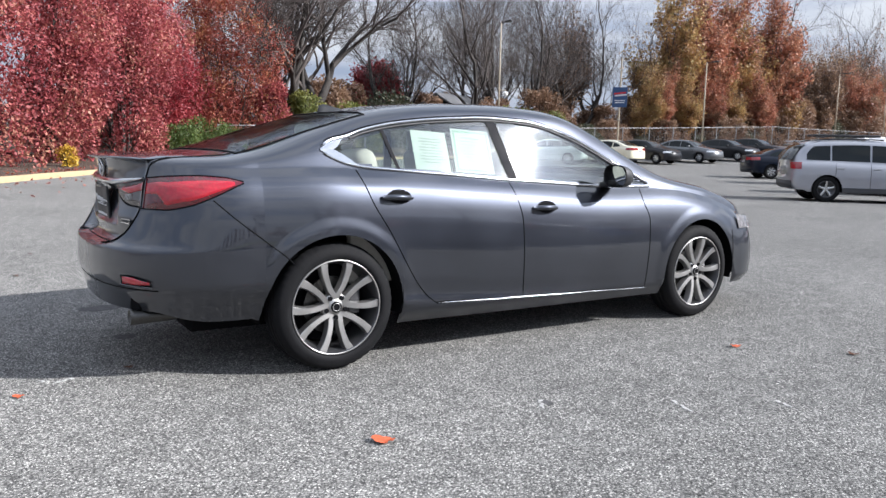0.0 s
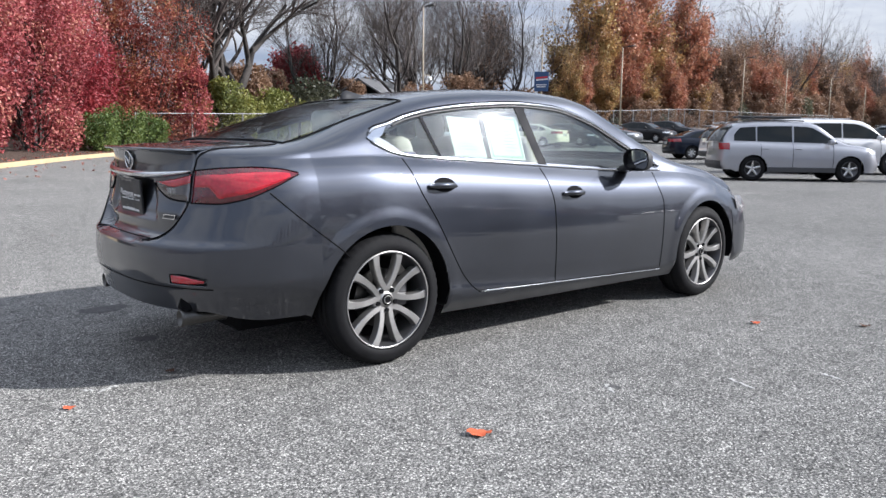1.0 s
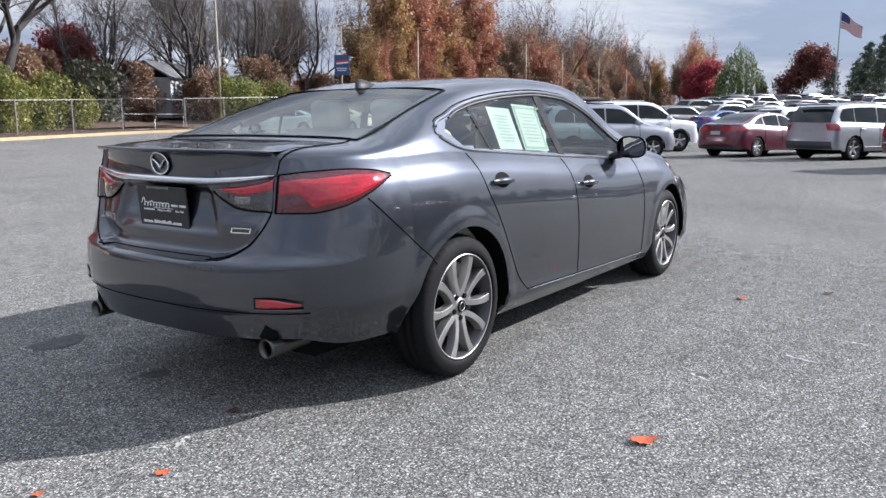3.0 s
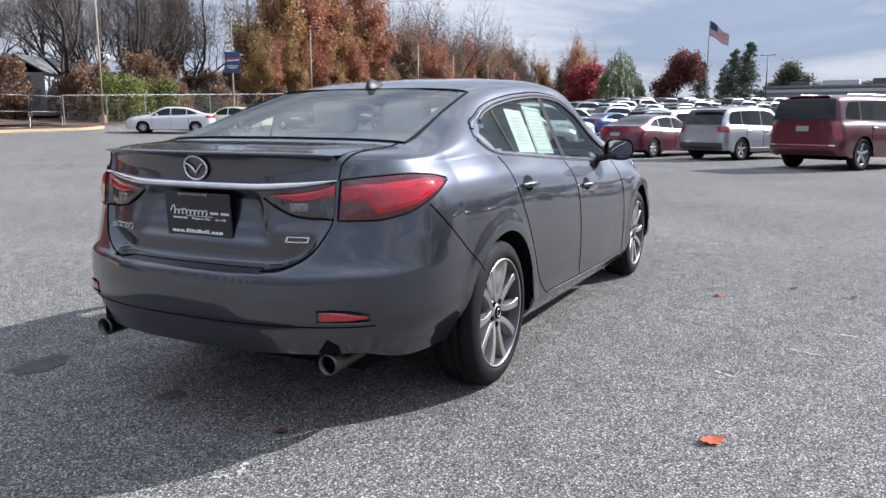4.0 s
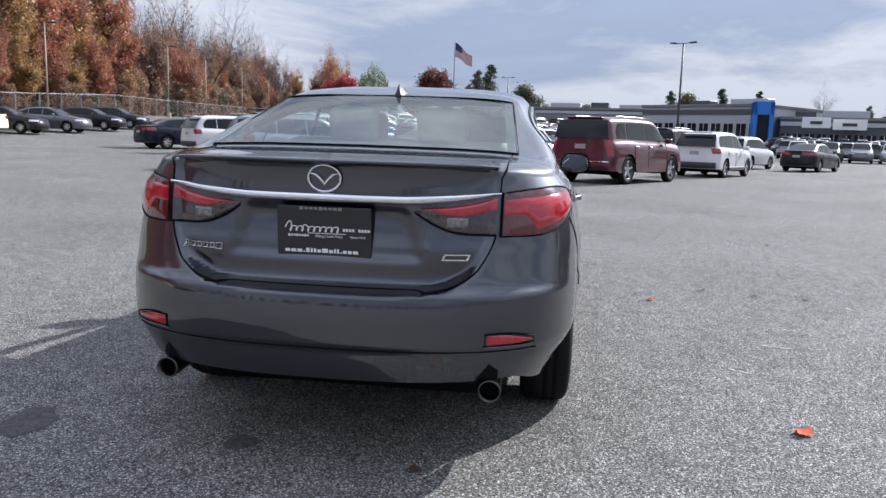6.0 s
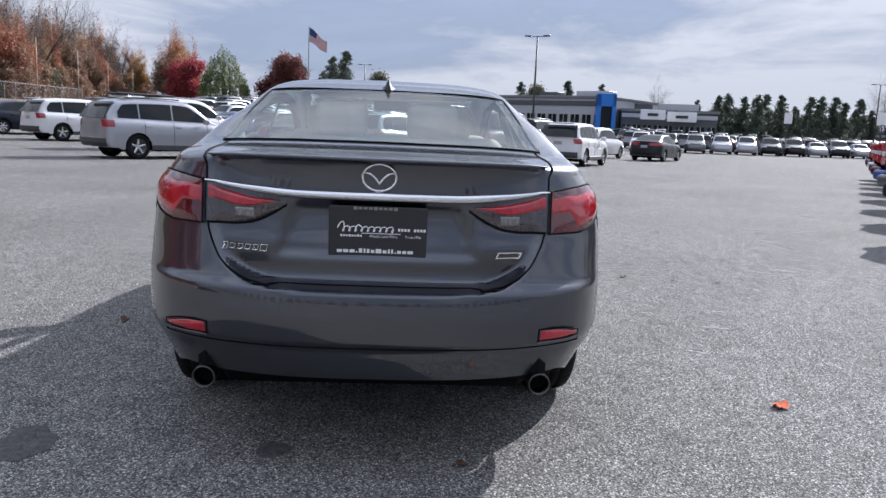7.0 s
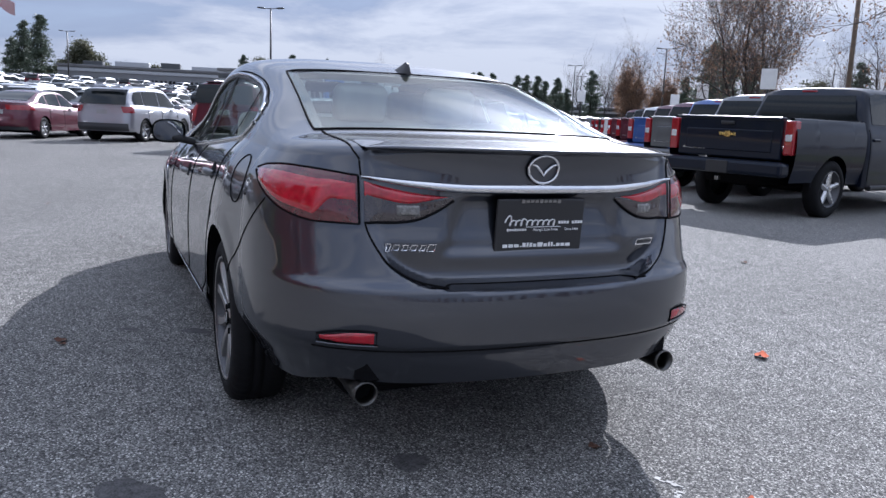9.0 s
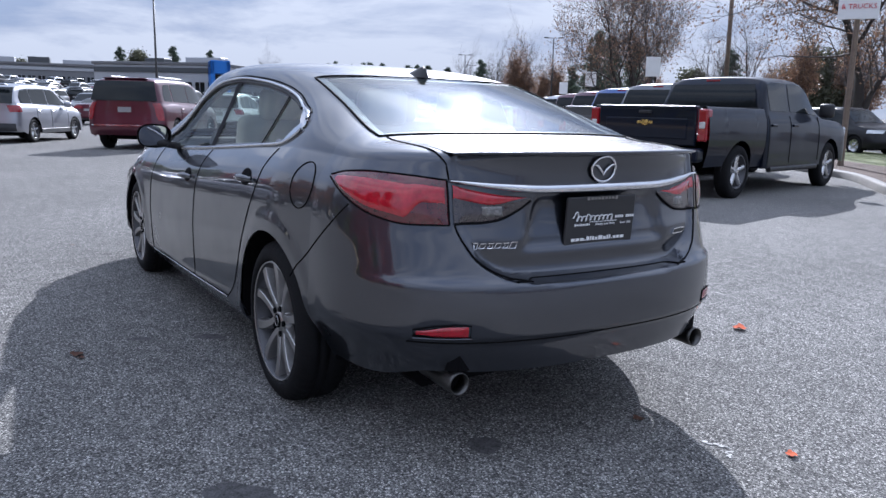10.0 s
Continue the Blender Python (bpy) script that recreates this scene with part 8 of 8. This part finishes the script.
leaf_mesh("crown", pts, 0.2, rng_w, L_WILLOW, willow, aspect=0.3, droop=2.0)
L_BURG = leaf_mat("burgundy_leaves", [(0.08, 0.024, 0.024), (0.15, 0.045, 0.038), (0.22, 0.085, 0.06)])
leafy_tree("autumn_tree", "burgundy autumn tree near the flag pole", 68, 10, 0.2, (143.5, 22.6, land(143.5, 22.6)), L_BURG, per=14, jitter=0.5, size=0.18, lo=3, spread=0.55, levels=5, kids=3, upward=0.15, first=0.05)
pine_a = conifer("pine", "dark green pine on the horizon", 72, 11, 3.0, (154.5, 14.0, land(154.5, 14.0)))
pine_b = conifer("pine", "dark green spruce on the horizon", 73, 12, 2.6, (150.0, 11.0, land(150, 11)))
green_a = leafy_tree("green_tree", "dull green broadleaf tree on the horizon", 74, 9, 0.2, (186, 5, land(186, 5)), L_DULL, per=12, jitter=0.6, size=0.22, lo=3, spread=0.55, levels=5, kids=3, upward=0.15, first=0.05)
for az_, d_, p, s in ((7.0, 165, pine_b, 0.9), (5.6, 170, pine_a, 0.9), (4.6, 172, pine_b, 0.8), (2.8, 215, green_a, 1.1), (1.4, 220, green_a, 1.2), (0.2, 218, green_a, 1.15), (-1.2, 222, green_a, 1.2), (-3.0, 225, green_a, 1.2), (-4.5, 222, green_a, 1.1), (-9.0, 190, pine_a, 1.0), (-10.2, 188, green_a, 1.0), (-12.4, 192, pine_b, 1.0), (-14.8, 188, pine_a, 1.0), (-18.5, 190, wood_b, 0.8), (-21.5, 195, pine_a, 0.8), (-16.0, 210, green_a, 1.0)):
    x, y = polar(az_, d_)
    put(p, x, y, s * (0.6 if d_ > 200 else 0.85), rng_t.random() * 360)
a_ = -23.0
while a_ > -47:
    x, y = polar(a_, 158 + rng_t.normal(0, 4))
    u_ = rng_t.random()
    if a_ > -33.5:
        fx, fy = polar(a_ + 0.4, 169)
        put(green_a, fx, fy, 0.42 + 0.2 * rng_t.random(), rng_t.random() * 360)
        put(pine_a if u_ < 0.5 else pine_b if u_ < 0.85 else green_a, x, y, 0.52 + 0.34 * rng_t.random(), rng_t.random() * 360)
    else:
        put(brown_a if u_ < 0.6 else wood_b if u_ < 0.8 else pine_a, x, y, 0.6 + 0.35 * rng_t.random(), rng_t.random() * 360)
    a_ -= 0.5 + 0.6 * rng_t.random()
for az_, d_, p, s in ((-36.5, 140, wood_b, 1.0), (-37.2, 135, brown_a, 1.0), (-42.2, 85, pine_a, 0.9), (-43.2, 88, pine_b, 0.8), (-40.5, 90, pine_b, 0.55), (-49.0, 85, green_a, 0.6), (-50.5, 78, wood_b, 0.6), (-52.2, 74, wood_b, 0.7), (-45.0, 95, pine_b, 0.8), (-51.5, 95, pine_a, 0.8), (-55.5, 60, brown_a, 0.6), (-58, 65, wood_b, 0.7), (-54, 70, brown_a, 0.5), (-61, 48, wood_a, 0.7), (-63.5, 46, brown_a, 0.9), (-65.5, 52, wood_a, 0.8), (-68, 45, wood_b, 0.8), (-59.5, 80, brown_a, 0.8), (-57, 85, green_a, 0.8)):
    x, y = polar(az_, d_)
    put(p, x, y, s, rng_t.random() * 360)
leafy_tree("autumn_tree", "broad autumn tree with bare top and orange lower leaves", 69, 12, 0.26, (33.8, -38.2, 0), L_BROWN, per=2, jitter=0.3, size=0.06, lo=4, spread=0.54, levels=5, kids=3, upward=0.24, first=0.08, multi=3)
leafy_tree("autumn_tree", "dark red-brown tree beyond the road", 70, 12, 0.3, (14.5, -31.0, 0), L_BROWN, per=3, jitter=0.25, size=0.06, lo=4, spread=0.55, levels=5, kids=3, upward=0.1, first=0.2)
# woods behind the camera, to close the place around
for k in range(64):
    a_ = 96 + 196 * k / 63
    x, y = -4.7 + (70 + 9 * (k % 2)) * math.cos(radians(a_)), (70 + 9 * (k % 2)) * math.sin(radians(a_))
    put([brush_a, brush_b][k % 2], x, y, 0.55 + 0.15 * rng_t.random(), rng_t.random() * 360)

# ---- marks and litter on the asphalt ----
STAIN = mat("oil_stain", (0.085, 0.083, 0.083), 0.85, 0, 0.7, 30, 150, bump=0.002, spec=0.15)
CHALK = mat("white_paint_scrap", (0.36, 0.355, 0.34), 0.9, 0, 0.5, 40, 260)


def stain(x, y, r, seed, squash=0.7, turn=0.0):
    rng = np.random.default_rng(seed)
    n = 72
    vs = [(x, y, 0.003)]
    ph = rng.random(3) * 6
    for k in range(n):
        t = 2 * math.pi * k / n
        q = r * (1 + 0.14 * math.sin(2 * t + ph[0]) + 0.10 * math.sin(3 * t + ph[1]) + 0.06 * math.sin(7 * t + ph[2]) + 0.07 * rng.random())
        dx, dy = q * math.cos(t), q * squash * math.sin(t)
        c, s = math.cos(turn), math.sin(turn)
        vs.append((x + dx * c - dy * s, y + dx * s + dy * c, 0.0025))
    tagged(piece("oil_stain", vs, [(0, 1 + k, 1 + (k + 1) % n) for k in range(n)], STAIN, smooth=False), "dark oil stain on the asphalt", "stain")


for k, (x, y, r, sq) in enumerate(((-2.22, 0.36, 0.075, 0.7), (-2.2, 1.25, 0.14, 0.75), (-0.43, 0.87, 0.08, 0.5), (-0.30, 1.2, 0.055, 0.5), (-0.78, -1.79, 0.04, 0.5))):
    stain(x, y, r, 80 + k, sq, 0.4 * k)


def chalk(x, y, ln, turn, w=0.018):
    b = bmesh.new()
    for k in range(5):
        u = (k + 0.5) / 5 - 0.5
        add_box(b, (ln / 5.4, w * (0.5 + 0.8 * ((k * 37) % 10) / 10), 0.003), (u * ln, 0.006 * math.sin(9 * k), 0.002))
    o = part("paint_scrap", b, CHALK)
    o.matrix_basis = pose(x, y, 0, 0, 0, turn)
    tagged(o, "short worn white paint mark on the asphalt", "paint mark")


for x, y, ln, tr in ((-0.26, -2.13, 0.16, 75), (-0.82, -1.79, 0.12, 60), (-2.64, -0.40, 0.10, 30), (-2.72, -0.37, 0.06, -40), (2.0, -3.76, 0.2, 70), (0.2, -2.35, 0.1, 80), (4.1, -4.6, 0.25, 60), (5.6, -5.8, 0.2, 60), (7.5, -7.0, 0.25, 60), (1.0, -3.0, 0.08, 20), (2.85, -4.55, 0.15, 55), (5.33, -3.2, 0.09, 70), (8.76, 0.5, 0.35, 75)):
    chalk(x, y, ln, tr)
DRY = leaf_mat("dry_leaf", [(0.22, 0.05, 0.03), (0.34, 0.09, 0.05), (0.30, 0.16, 0.07)], 0.2)


def dry_leaf(x, y, s, seed, material=DRY):
    """One curled lobed leaf lying on the ground."""
    rng = np.random.default_rng(seed)
    vs = [(0, 0, 0.006)]
    n = 22
    for k in range(n):
        t = 2 * math.pi * k / n
        r = s * (0.62 + 0.30 * abs(math.cos(2.5 * t)) + 0.08 * rng.random())
        vs.append((r * math.cos(t), 0.75 * r * math.sin(t), 0.004 + s * (0.22 * abs(math.cos(t)) ** 2 + 0.15 * rng.random())))
    o = piece("leaf", vs, [(0, 1 + k, 1 + (k + 1) % n) for k in range(n)], material)
    o.matrix_basis = pose(x, y, 0.001, 0, 0, rng.random() * 360)
    tagged(o, "single dry curled leaf on the asphalt", "leaf", "leaves on the asphalt")


RED_LEAF = mat("red_dry_leaf", (0.46, 0.11, 0.055), 0.8, 0, 0.3, 40, 160, spec=0.05)
BROWN_LEAF = mat("brown_dry_leaf", (0.10, 0.055, 0.04), 0.8, 0, 0.3, 40, 160, spec=0.05)
dry_leaf(-1.67, -1.83, 0.055, 1, RED_LEAF)
for k, (x, y) in enumerate(((-3.16, -0.37), (-2.84, -0.57), (0.93, -1.56), (-2.39, 4.22), (-2.61, 2.87), (-0.44, 1.51), (2.71, 1.17), (-2.33, -0.32), (3.5, -2.2), (2.4, -2.9), (-1.6, 5.3), (-0.4, 6.1), (-2.9, 3.6), (1.3, -2.4), (4.6, -3.4), (-1.2, 3.9), (5.2, 1.9), (0.5, -3.9), (1.72, -2.63), (1.25, -2.77), (1.42, -2.02), (-0.5, 1.5))):
    dry_leaf(x, y, 0.022 + 0.008 * (k % 3), 10 + k, RED_LEAF if k in (0, 1, 2) else BROWN_LEAF)
